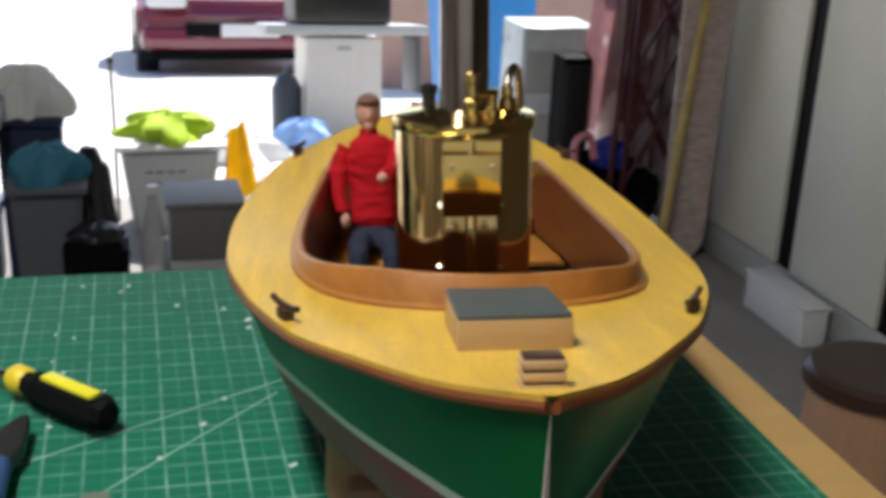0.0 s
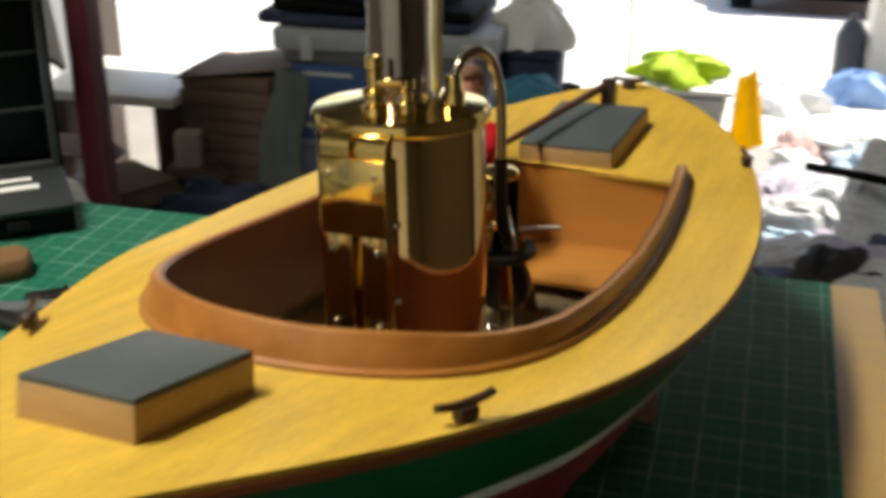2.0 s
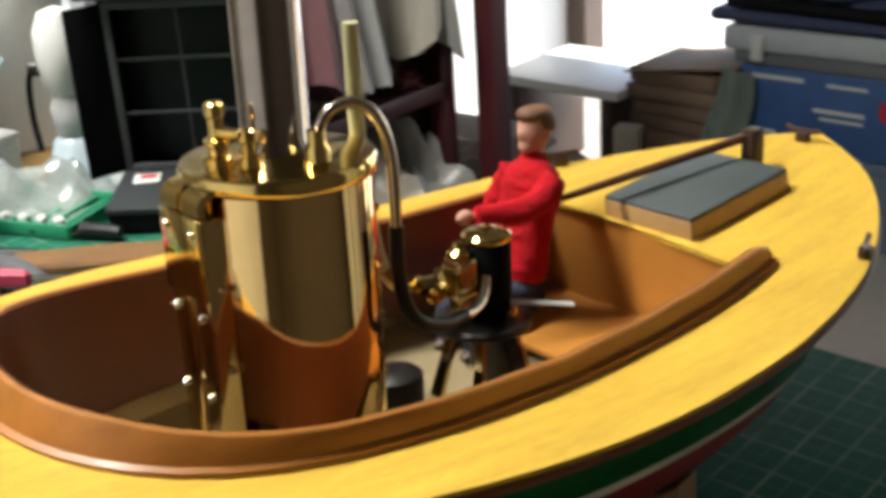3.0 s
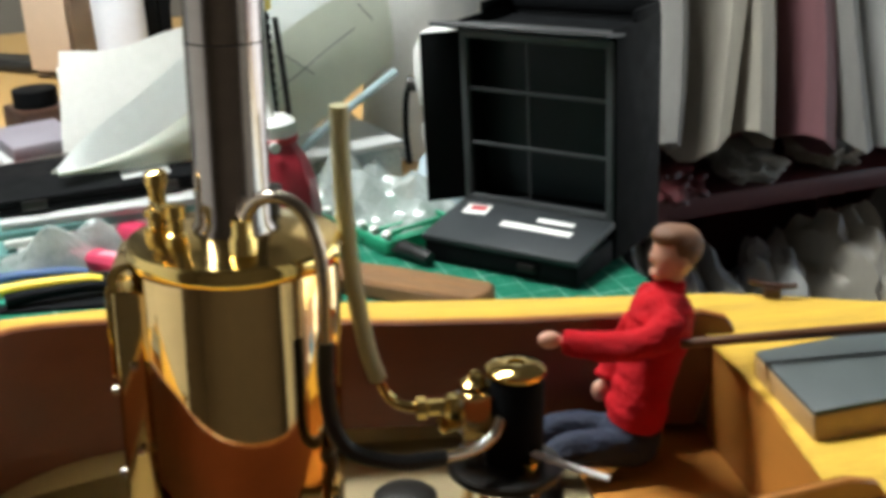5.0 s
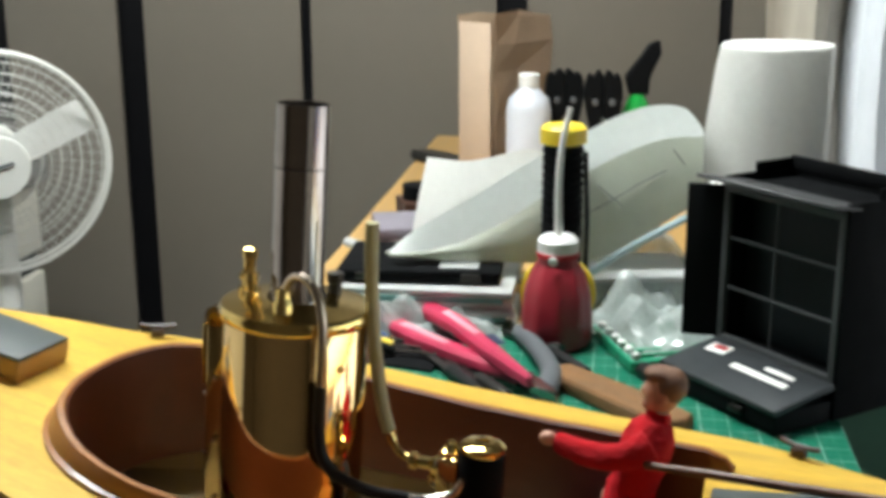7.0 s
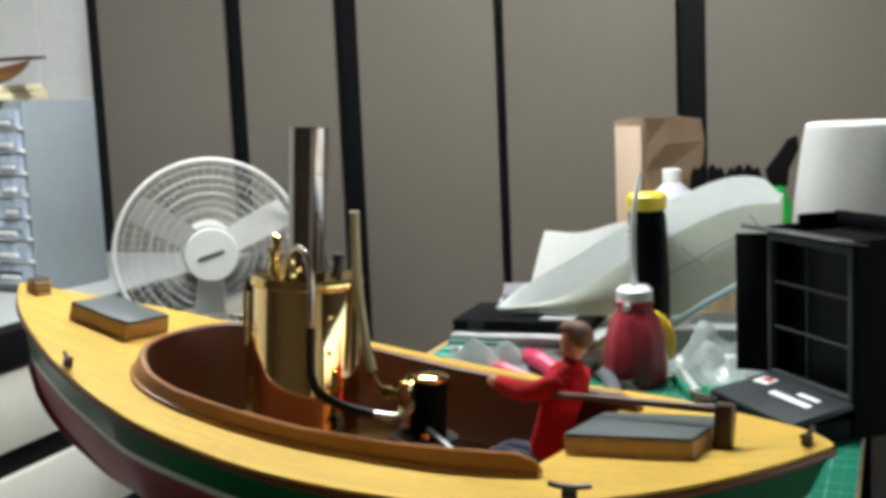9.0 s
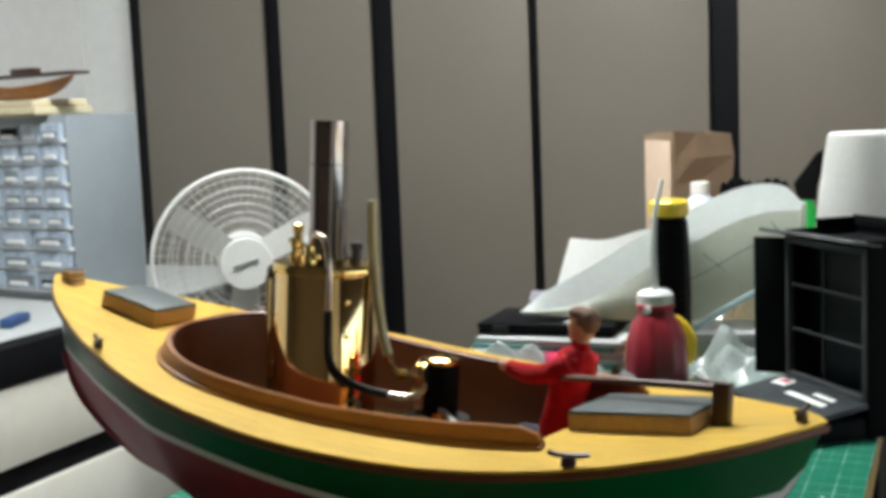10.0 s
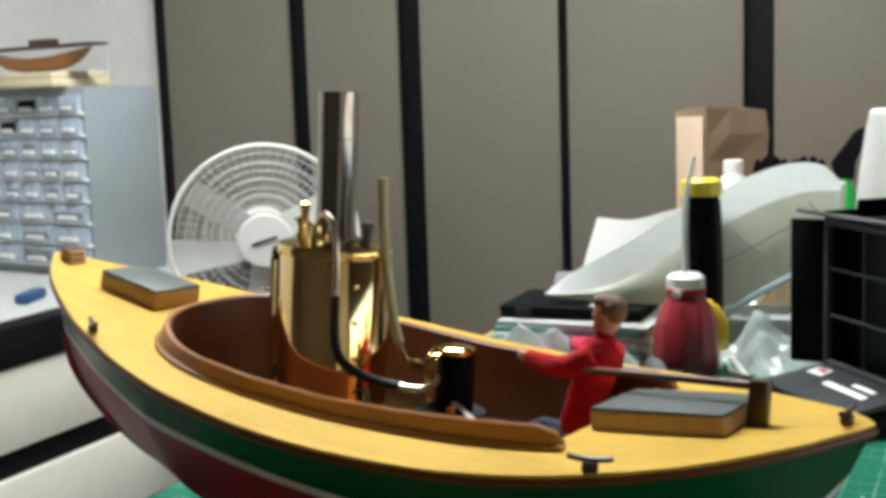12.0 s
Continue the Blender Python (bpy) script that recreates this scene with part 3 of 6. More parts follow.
part("filler_plug", lathe([(0.0042, 0.15), (0.0042, 0.160), (0.0052, 0.161), (0.0052, 0.166), (0.0, 0.1675)], 8), DARKMETAL, boiler, "dark filler plug", pose(-0.020, 0.014, 0))
part("top_union", lathe([(0.0055, 0.15), (0.0055, 0.158), (0.004, 0.160), (0.004, 0.166), (0, 0.167)], 12), BRASS, boiler, "", pose(0.026, 0.004, 0))
bm = bmesh.new()
tube([(0.026, 0.004, 0.155), (0.026, 0.005, 0.165), (0.028, 0.010, 0.173), (0.032, 0.018, 0.1755), (0.035, 0.026, 0.171), (0.037, 0.031, 0.160), (0.038, 0.033, 0.145), (0.038, 0.033, 0.118)], 0.0026, 12, None, bm)
part("steam_pipe", bm, material("tinned_pipe", (0.5, 0.42, 0.34), 0.25, 1.0, vary=0.15), boiler, "bent steam pipe")
bm = bmesh.new()
tube([(0.038, 0.033, 0.12), (0.038, 0.033, 0.098), (0.039, 0.036, 0.082), (0.038, 0.044, 0.072), (0.032, 0.062, 0.064), (0.024, 0.080, 0.0605)], 0.0033, 12, None, bm)
part("steam_hose", bm, RUBBER, boiler, "black rubber steam hose")
bm = bmesh.new()
tube([(0.0255, 0.077, 0.061), (0.019, 0.092, 0.0595), (0.013, 0.102, 0.063), (0.010, 0.106, 0.070)], 0.0027, 12, None, bm)
part("hose_end_pipe", bm, TIN, boiler, "bent pale metal pipe from the hose to the engine")
for i in range(5):
    part("side_rivet", lathe([(0.0022, 0), (0.0018, 0.0014), (0, 0.0018)], 10), BRASS, boiler, "", pose(0.0405 * math.cos(radians(62)), 0.0405 * math.sin(radians(62)), 0.02 + 0.026 * i, 0, 90, 62))

# engine
engine = part("engine", lathe([(0.0, 0.0), (0.024, 0.0), (0.025, 0.001), (0.025, 0.0035), (0.024, 0.0045), (0.0, 0.0045)], 32), DARKMETAL, boat, "small brass and black steam engine on splayed legs", pose(0.002, 0.345, 0.148))
part("cylinder", lathe([(0.0115, 0.0045), (0.0125, 0.0055), (0.0125, 0.0435), (0.0115, 0.0455)], 28), BLACKPLASTIC, engine, "black lagged cylinder", pose(0.0, 0.004, 0))
part("cylinder_cap", lathe([(0.0122, 0.0452), (0.0128, 0.0462), (0.0128, 0.0482), (0.0105, 0.0500), (0.005, 0.0508), (0.0042, 0.0508), (0.0040, 0.0495), (0.0, 0.0495)], 28), BRASS, engine, "brass cylinder cap", pose(0.0, 0.004, 0))
part("valve_chest", box(0.015, 0.012, 0.022, 0.0018), CASING, engine, "brass valve chest", pose(0.0, -0.0135, 0.018))
part("chest_foot", box(0.010, 0.008, 0.016, 0.001), TIN, engine, "pale bracket under the valve chest", pose(0.0, -0.0135, 0.0030))
part("chest_cap", lathe([(0.0068, 0), (0.0068, 0.003), (0.0042, 0.0045), (0.0026, 0.008), (0, 0.009)], 6), BRASS, engine, "", pose(0.0, -0.0135, 0.0395))
for sx in (-1, 1):
    for sz in (0, 1):
        part("chest_bolt", lathe([(0.0016, 0.0), (0.0016, 0.0014), (0.0, 0.0018)], 6), TIN, engine, "", pose(sx * 0.0052, -0.0194, 0.0225 + 0.0125 * sz, 90))
part("union", lathe([(0.004, -0.010), (0.0058, -0.009), (0.0058, -0.003), (0.0035, -0.001), (0.0035, 0.006), (0.005, 0.007), (0.005, 0.011), (0, 0.012)], 6), BRASS, engine, "brass pipe union", pose(-0.004, -0.027, 0.030, 90))
part("drain_cock", lathe([(0.0028, -0.016), (0.0028, -0.006), (0.0042, -0.005), (0.0042, 0.003), (0.0, 0.004)], 10), BRASS, engine, "small brass drain cock", pose(-0.006, -0.024, 0.021, 90, 0, 25))
part("cock_handle", box(0.013, 0.0026, 0.0016, 0.0006), BRASS, engine, "", pose(-0.009, -0.028, 0.0268, 0, 0, -30))
part("lever", box(0.0042, 0.034, 0.0016, 0.0006), WHITEPLASTIC, engine, "pale metal reversing lever", pose(0.0185, 0.024, 0.0095, -10, 0, -28))
part("lever_pivot", lathe([(0.004, 0.0), (0.004, 0.006), (0.0, 0.0075)], 12), BRASS, engine, "", pose(0.012, 0.008, 0.0045))
part("flywheel", lathe([(0.003, -0.003), (0.016, -0.0035), (0.018, -0.003), (0.018, 0.003), (0.016, 0.0035), (0.003, 0.003)], 32), DARKMETAL, engine, "dark flywheel", pose(0.002, 0.006, -0.0195, 90))
for sx in (-1, 1):
    for sy in (-1, 1):
        lean_ = Vector((sx * 0.007, sy * 0.009, -0.0415))
        turn_ = Vector((0, 0, -1)).rotation_difference(lean_).to_matrix().to_4x4()
        part("leg", prism([(-0.0030, 0.0015), (0.0030, 0.0015), (0.0044, -0.0425), (-0.0044, -0.0425)], 0.0028, 0.0004, pose(0, 0.0014, 0, 90)), CASING, engine, "dull brass leg" if sx + sy == 2 else "", Matrix.Translation((sx * 0.010, sy * 0.010, 0.0)) @ turn_)
bm = bmesh.new()
tube([(-0.0005, 0.2778, 0.3097), (-0.002, 0.2785, 0.278), (-0.004, 0.281, 0.243), (-0.0065, 0.287, 0.206), (-0.0075, 0.2915, 0.1905)], 0.0038, 12, None, bm)
part("exhaust_tube", bm, SILICONE, boat, "pale flexible exhaust tube")
bm = bmesh.new()
tube([(-0.0075, 0.2905, 0.193), (-0.0075, 0.296, 0.1815), (-0.007, 0.304, 0.1765), (-0.003, 0.320, 0.1775)], 0.0024, 10, None, bm)
part("exhaust_pipe", bm, BRASS, boat, "bent brass exhaust pipe")
part("lubricator", lathe([(0.013, 0), (0.0145, 0.001), (0.0145, 0.020), (0.012, 0.022), (0.004, 0.023)], 24), DARKMETAL, boat, "small dark lubricator tank", pose(-0.020, 0.304, FLOOR_Z + 0.001))
part("drip_tray", prism([(0.0, 0.0), (0.030, 0.0), (0.030, 0.004), (0.004, 0.020), (0.0, 0.020)], 0.022, 0.0008, pose(0.011, 0.290, FLOOR_Z + 0.001, 90, 0, 90)), TIN, boat, "pale folded tin drip tray before the engine")

# cradle the boat stands in
cradle = thing("boat_cradle", BENCH @ pose(0, 0, 0.75), "pinkish plain wooden cradle under the model boat", "cradle")


def cradle_plate(y, half, low):
    b = bmesh.new()
    pts = []
    inv = (BENCH @ pose(0, 0, 0.75)).inverted() @ BOAT
    steps = 16
    for i in range(steps + 1):
        x = -half + 2 * half * i / steps
        k, d = curve(y, KEEL), edge_z(y)
        z = next((k + (d - k) * j / 60 for j in range(61) if hull_point(y, k + (d - k) * j / 60) >= abs(x)), d)
        pts.append(inv @ Vector((x, y, z - 0.004)))
    ends = [Vector((pts[-1].x, pts[-1].y, 0.001)), Vector((pts[0].x, pts[0].y, 0.001))]
    for off in (-0.009, 0.009):
        verts = [b.verts.new(p + Vector((0, off, 0))) for p in pts + ends]
        b.faces.new(verts)
    b.verts.ensure_lookup_table()
    k = len(pts) + 2
    for i in range(k):
        b.faces.new((b.verts[i], b.verts[(i + 1) % k], b.verts[k + (i + 1) % k], b.verts[k + i]))
    return b


part("cradle_plate", cradle_plate(0.205, 0.085, 0), PINKWOOD, cradle)
part("cradle_plate", cradle_plate(0.405, 0.088, 0), PINKWOOD, cradle)
for x in (-0.06, 0.06):
    part("rail", box(0.02, 0.22, 0.018, 0.002), PINKWOOD, cradle, "", pose(x + 0.05, 0.30, 0.001, 0, 0, -10.5))

# -- the bench --
workbench = thing("workbench", bench(0, 0, 0), "long workbench with a yellow wooden top on black steel legs", "workbench")
part("benchtop", box(2.274, 0.60, 0.028, 0.003), BENCHWOOD, workbench, "yellow wooden top", pose(-0.825, 0.335, 0.718))
for x in (-1.9, -0.8, 0.28):
    for y in (0.07, 0.6):
        part("leg", box(0.035, 0.035, 0.717 - FLOOR, 0.002), BLACKTRIM, workbench, "black steel leg" if x < -1 else "", pose(x, y, FLOOR + 0.001))
part("rail", box(2.2, 0.03, 0.04, 0.002), BLACKTRIM, workbench, "", pose(-0.80, 0.085, 0.676))
solo("cutting_mat", box(0.896, 0.610, 0.003, 0.001, pose(-0.009, 0, 0)), MATGREEN, bench(-0.1686, 0.327, 0.7465, -0.7), "worn green cutting mat with a white printed grid", "cutting mat")

# -- cupboards along the west wall --
def cupboard(low, high, strip, x, door_mat, label, group, back=False):
    """A tall unit: black carcass, one door that leaves a black strip free at its low end."""
    w = high - low
    c = thing("tall_cupboard", bench(x, (low + high) / 2, FLOOR, 180 if back else 0), label, "cupboard", group)
    part("carcass", box(0.05, w - 0.003, TALL - 0.05, 0.002), BLACKTRIM, c, "black carcass edge", pose(-0.03, 0, 0.001))
    part("door", box(0.018, w - strip, TALL - 0.19, 0.002), door_mat, c, "plain laminate door panel", pose(0.006, -strip / 2 if back else strip / 2, 0.12))
    part("kickboard", box(0.02, w - 0.006, 0.11, 0.001), PALEGREY, c, "", pose(0.0, 0, 0.003))
    return c


WEST = [(-1.665, -1.172, 0.055), (-1.172, -0.818, 0.058), (-0.818, -0.343, 0.072), (-0.343, 0.14, 0.026), (0.14, 0.664, 0.075), (0.664, 1.15, 0.03)]
for low, high, strip in WEST:
    cupboard(low, high, strip, -2.25, DOOR, "tall taupe laminate cupboard with a black edge strip", "tall cupboards along the wall")
for low, high in ((1.48, 2.01), (2.01, 2.535), (2.535, 3.10)):
    cupboard(low, high, 0.092, 1.776, CREAM, "tall cream laminate cupboard with a black edge strip", "cream cupboards by the doorway", True)
pan = thing("paint_tray", bench(1.69, 2.42, FLOOR), "white plastic tray standing on the floor by the cupboards", "tray")
part("body", box(0.08, 0.33, 0.112, 0.008), WHITEPLASTIC, pan, "", pose(0, 0, 0.001))
part("lip", box(0.092, 0.342, 0.008, 0.003), WHITEPLASTIC, pan, "", pose(0, 0, 0.1132))
tub = thing("wooden_tub", bench(1.16, 1.28, FLOOR), "round brown wooden tub with a lid on the floor", "tub")
part("body", lathe([(0.115, 0.001), (0.125, 0.20), (0.118, 0.40)], 24), PINKWOOD, tub)
part("lid", lathe([(0.128, 0.401), (0.132, 0.405), (0.132, 0.43), (0.12, 0.44), (0.0, 0.442)], 28), DARKWOOD, tub, "dark wooden lid")

# ceiling light over the bench
lamp = thing("ceiling_light", bench(-0.62, -0.12, 2.33), "long white fluorescent light hung over the bench, switched on", "ceiling light")
part("housing", box(0.16, 1.25, 0.05, 0.006), WHITEPLASTIC, lamp, "white housing", pose(0, 0, 0.04))
part("diffuser", box(0.13, 1.2, 0.04, 0.012), glow("lit_diffuser", (1.0, 0.985, 0.93), 48), lamp, "lit diffuser")
for y in (-0.5, 0.5):
    part("hanger", lathe([(0.004, 0.0895), (0.004, HIGH - 2.3302)], 8), STEEL, lamp, "thin steel hanger" if y < 0 else "", pose(0, y, 0))

# -- drawer unit and small-parts cabinet past the bow --
unit = thing("drawer_unit", bench(0, -0.85, 0), "low cream drawer unit with black bands and a black top edge", "drawer unit")
part("carcass", box(1.5, 0.60, 0.645 - FLOOR, 0.002), BLACKTRIM, unit, "black carcass", pose(-1.05, -0.31, FLOOR + 0.002))
for z, h in ((0.50, 0.145), (0.30, 0.15), (0.09, 0.165), (-0.14, 0.17)):
    part("drawer", box(1.48, 0.018, h, 0.002), CREAM, unit, "cream drawer front", pose(-1.05, 0.0, z))
part("worktop", box(1.56, 0.66, 0.07, 0.004), BLACKTRIM, unit, "thick black worktop edge", pose(-1.06, -0.315, 0.648))
part("top_sheet", box(1.5, 0.60, 0.004, 0.001), PALEGREY, unit, "pale worn top", pose(-1.06, -0.33, 0.7185))

cab = thing("parts_cabinet", bench(-1.19, -1.045, 0.7225, 80), "grey small-parts cabinet with clear plastic drawers", "parts cabinet")
part("case", box(0.36, 0.20, 0.41, 0.003), material("grey_case", (0.26, 0.29, 0.31), 0.45, scale=14, vary=0.1), cab, "blue-grey steel case", pose(-0.18, 0.105, 0))
CLEAR = material("clear_drawer", (0.40, 0.47, 0.56), 0.15, scale=45, vary=0.55, fine=0.3)
CONTENT = material("drawer_contents", (0.16, 0.18, 0.2), 0.5, scale=70, vary=0.6, fine=0.3)
for row in range(8):
    tall = 0.047
    n = 5 if row < 5 else 3
    for i in range(n):
        w = 0.345 / n
        d = part("drawer", box(w - 0.005, 0.012, tall - 0.008, 0.002), CLEAR, cab, "clear plastic drawer" if row + i == 0 else "", pose(-0.345 - 0.0075 + w * (i + 0.5), -0.0005, 0.40 - tall * (row + 1)))
        part("handle", box(w * 0.5, 0.010, 0.009, 0.002), WHITEPLASTIC, d, "", pose(0, -0.009, 0.008))
        if (row * 7 + i * 3) % 5 < 3:
            part("filling", box(w * (0.55 + 0.07 * ((row + 2 * i) % 5)), 0.002, tall * (0.22 + 0.08 * ((row * 2 + i) % 4)), 0.001), BLACKPLASTIC if (row + i) % 7 == 2 else CONTENT, d, "", pose(w * 0.03 * ((i + row) % 3 - 1), -0.0068, 0.008 + 0.003 * (i % 3)))
    part("divider", box(0.355, 0.010, 0.0075, 0.001), WHITEPLASTIC, cab, "", pose(-0.18, 0.0, 0.396 - tall * (row + 1)))
solo("folded_paper", box(0.30, 0.16, 0.018, 0.003, bm=box(0.26, 0.15, 0.014, 0.003, pose(0.01, 0, 0.019))), material("yellowed_paper", (0.62, 0.55, 0.36), 0.8, vary=0.15),
     bench(-1.27, -1.235, 1.1335, 80), "yellowed folded papers on top of the parts cabinet", "papers")


def toy_boat():
    b = bmesh.new()
    n = 20
    rows = []
    for i in range(n + 1):
        s = i / n
        w = 0.03 * math.sin(math.pi * min(1, 0.06 + 0.94 * s)) ** 0.6
        z = 0.03 + 0.02 * (2 * s - 1) ** 2
        rows.append([b.verts.new((0.36 * (s - 0.5), w * math.sin(a), z - 0.03 * max(0, math.cos(a)) * (1 - (2 * s - 1) ** 4))) for a in [math.pi * (j / 8 - 0.5) for j in range(9)]])
    for p, q in zip(rows, rows[1:]):
        for j in range(8):
            b.faces.new((p[j], p[j + 1], q[j + 1], q[j]))
        b.faces.new((p[0], q[0], q[8], p[8]))
    return b


small = thing("wooden_boat_model", bench(-1.24, -1.20, 1.1665, 80), "small brown wooden boat model lying on papers", "model boat")
part("hull", toy_boat(), MAHOGANY, small)
part("plank_top", box(0.40, 0.05, 0.006, 0.002), DARKWOOD, small, "thin dark board", pose(0, 0, 0.051))
part("deckhouse", box(0.07, 0.03, 0.014, 0.003), DARKWOOD, small, "", pose(0.02, 0, 0.057))
solo("blue_tool", box(0.09, 0.03, 0.02, 0.006), BLUE, bench(-0.93, -0.98, 0.7225, 20), "small blue tool lying on the drawer unit", "tool")

# -- pedestal fan --
fan = thing("pedestal_fan", bench(-1.108, -0.558, FLOOR, 124), "white pedestal fan with a round wire guard, at rest", "fan")
HUB = 0.832 - FLOOR
part("foot", lathe([(0.0, 0.002), (0.17, 0.002), (0.175, 0.012), (0.16, 0.022), (0.03, 0.035), (0.03, 0.06)], 32), FANWHITE, fan, "round white foot")
part("pole", lathe([(0.016, 0.03), (0.016, 0.77), (0.024, 0.78), (0.024, 0.90)], 16), FANWHITE, fan, "white pole")
part("motor", lathe([(0.0, -0.02), (0.05, -0.02), (0.055, 0.0), (0.052, 0.06), (0.03, 0.09), (0, 0.095)], 24, pose(0, 0.03, HUB, -90)), FANWHITE, fan, "white motor housing")
part("neck", box(0.05, 0.05, 0.11, 0.012), FANWHITE, fan, "", pose(0, 0.04, 0.88))
RAD = 0.176
guard = part("front_guard", lathe([(0.0, 0), (0.048, 0.0), (0.05, 0.004), (0.048, 0.012), (0.0, 0.013)], 28, pose(0, -0.052, HUB, 90)), FANWHITE, fan, "wire guard with a round centre cap")
for y0 in (-0.03, 0.0):
    bm = bmesh.new()
    tube([(RAD * math.cos(a), y0, HUB + RAD * math.sin(a)) for a in [2 * math.pi * i / 48 for i in range(48)]], 0.0045 if y0 < 0 else 0.003, 8, None, bm, 1, True)
    part("guard_rim", bm, FANWHITE, fan)
for y0, fold, radii in ((-0.048, 0.015, (0.066, 0.082, 0.098, 0.114, 0.130, 0.146, 0.162)), (0.034, -0.030, (0.08, 0.11, 0.14))):
    for r in radii:
        bm = bmesh.new()
        tube([(r * math.cos(a), y0 + fold * (r / RAD) ** 4, HUB + r * math.sin(a)) for a in [2 * math.pi * i / 48 for i in range(48)]], 0.0008, 5, None, bm, 1, True)
        part("guard_ring", bm, FANWHITE, fan)
for i in range(120):
    a = 2 * math.pi * i / 120
    bm = bmesh.new()
    tube([(0.045 * math.cos(a), -0.05, HUB + 0.045 * math.sin(a)), (0.115 * math.cos(a + 0.12), -0.047, HUB + 0.115 * math.sin(a + 0.12)), (RAD * math.cos(a + 0.25), -0.031, HUB + RAD * math.sin(a + 0.25))], 0.00045, 4, None, bm, 2)
    part("guard_wire", bm, FANWHITE, fan)
for i in range(60):
    a = 2 * math.pi * i / 60
    bm = bmesh.new()
    tube([(0.05 * math.cos(a), 0.035, HUB + 0.05 * math.sin(a)), (0.12 * math.cos(a), 0.03, HUB + 0.12 * math.sin(a)), (RAD * math.cos(a), 0.001, HUB + RAD * math.sin(a))], 0.0005, 4, None, bm, 2)
    part("back_wire", bm, FANWHITE, fan)
BLADE = material("fan_blade", (0.74, 0.74, 0.71), 0.35, scale=10, vary=0.05)
for i in range(3):
    a0 = radians(145 - 120 * i)

    def blade(u, v, a0=a0):
        r = 0.035 + 0.128 * v
        a = a0 + (u - 0.5) * (0.62 - 0.12 * v) * (0.09 / r) ** 0.75
        return (r * math.cos(a), -0.004 + 0.022 * (u - 0.5), HUB + r * math.sin(a))
    part("blade", sheet(8, 8, blade, 0.002), BLADE, fan, "white plastic blade" if i == 0 else "")
part("spinner", lathe([(0.0, 0.018), (0.03, 0.015), (0.036, 0.0), (0.036, -0.02)], 24, pose(0, -0.012, HUB, 90)), FANWHITE, fan)
part("badge", box(0.05, 0.0012, 0.006, 0.0004), GREYPLASTIC, fan, "small grey maker's bar", pose(0, -0.0665, HUB - 0.003, 0, -16))


# -- the doll at the tiller --
def doll_mesh():
    """Plain shapes melted into one skin, with the knit creased a little."""
    skin, jumper, jeans, hair, dark = 0, 1, 2, 3, 4
    b = bmesh.new()

    def ball(c, r, index, s=(1, 1, 1)):
        t = bmesh.new()
        bmesh.ops.create_icosphere(t, subdivisions=3, radius=r)
        joined(t, Matrix.Translation(c) @ Matrix.Diagonal((*s, 1)), b, index)
    # torso, reclining a little
    t = lathe([(0.0, 0.0), (0.0150, 0.0005), (0.0172, 0.006), (0.0162, 0.018), (0.0160, 0.030), (0.0176, 0.046), (0.0180, 0.054), (0.0150, 0.0635), (0.0085, 0.069), (0.0, 0.0695)], 24)
    joined(t, pose(0.0, 0.0005, 0.0235, -12) @ Matrix.Diagonal((1.1, 0.84, 1, 1)), b, jumper)
    tube([(-0.002, 0.0145, 0.086), (-0.0025, 0.0165, 0.0955)], (0.0080, 0.0070), 14, None, b, 1, False, jumper)
    ball((0, -0.001, 0.0155), 0.0160, jeans, (1.08, 0.98, 0.92))
    # legs bent over the seat's edge
    for s in (-1, 1):
        tube([(s * 0.008, -0.002, 0.013), (s * 0.0105, -0.022, 0.0165), (s * 0.012, -0.038, 0.0150), (s * 0.0125, -0.044, 0.006), (s * 0.012, -0.042, -0.0095)], (0.0092, 0.0066), 12, None, b, 5, False, jeans)
        ball((s * 0.012, -0.046, -0.0082), 0.0050, dark, (1, 1.7, 0.7))
    # one arm held straight out, the other hanging to the thigh
    tube([(0.0135, 0.0140, 0.0815), (0.0190, 0.002, 0.0735), (0.0165, -0.018, 0.0700), (0.0085, -0.0375, 0.0708)], (0.0088, 0.0060), 14, None, b, 6, False, jumper)
    ball((0.0062, -0.0435, 0.0710), 0.0046, skin, (0.85, 1.25, 0.95))
    tube([(-0.0180, 0.0140, 0.0815), (-0.0250, 0.009, 0.066), (-0.0265, 0.000, 0.049), (-0.0230, -0.0075, 0.036)], (0.0088, 0.0060), 14, None, b, 6, False, jumper)
    ball((-0.0212, -0.0105, 0.0305), 0.0046, skin, (0.85, 0.95, 1.3))
    # neck, plain head and cap of hair
    tube([(-0.002, 0.0150, 0.090), (-0.002, 0.0165, 0.102)], 0.0058, 12, None, b, 1, False, skin)
    ball((-0.002, 0.0165, 0.1075), 0.0108, skin, (0.82, 0.98, 1.18))
    ball((-0.002, 0.0070, 0.1065), 0.0026, skin, (0.8, 1.0, 1.3))
    ball((-0.002, 0.0100, 0.0990), 0.0050, skin, (0.9, 0.9, 0.7))
    for s in (-1, 1):
        ball((-0.002 + s * 0.0086, 0.0185, 0.1060), 0.0026, skin, (0.5, 0.9, 1.3))
    ball((-0.002, 0.0205, 0.1115), 0.0108, hair, (0.92, 0.92, 0.98))
    ball((-0.002, 0.0150, 0.1172), 0.0085, hair, (1.0, 1.15, 0.62))
    source = mesh_of("doll_shapes", b, [SKIN, JUMPER, JEANS, HAIR, DARKWOOD], False)
    faces = [tuple(p.vertices) for p in source.polygons]
    kinds = [p.material_index for p in source.polygons]
    tree = BVHTree.FromPolygons([v.co.copy() for v in source.vertices], faces)
    rough_ = new("doll_shapes", source)
    mod = rough_.modifiers.new("melt", "REMESH")
    mod.mode, mod.voxel_size = "VOXEL", 0.0009
    graph = bpy.context.evaluated_depsgraph_get()
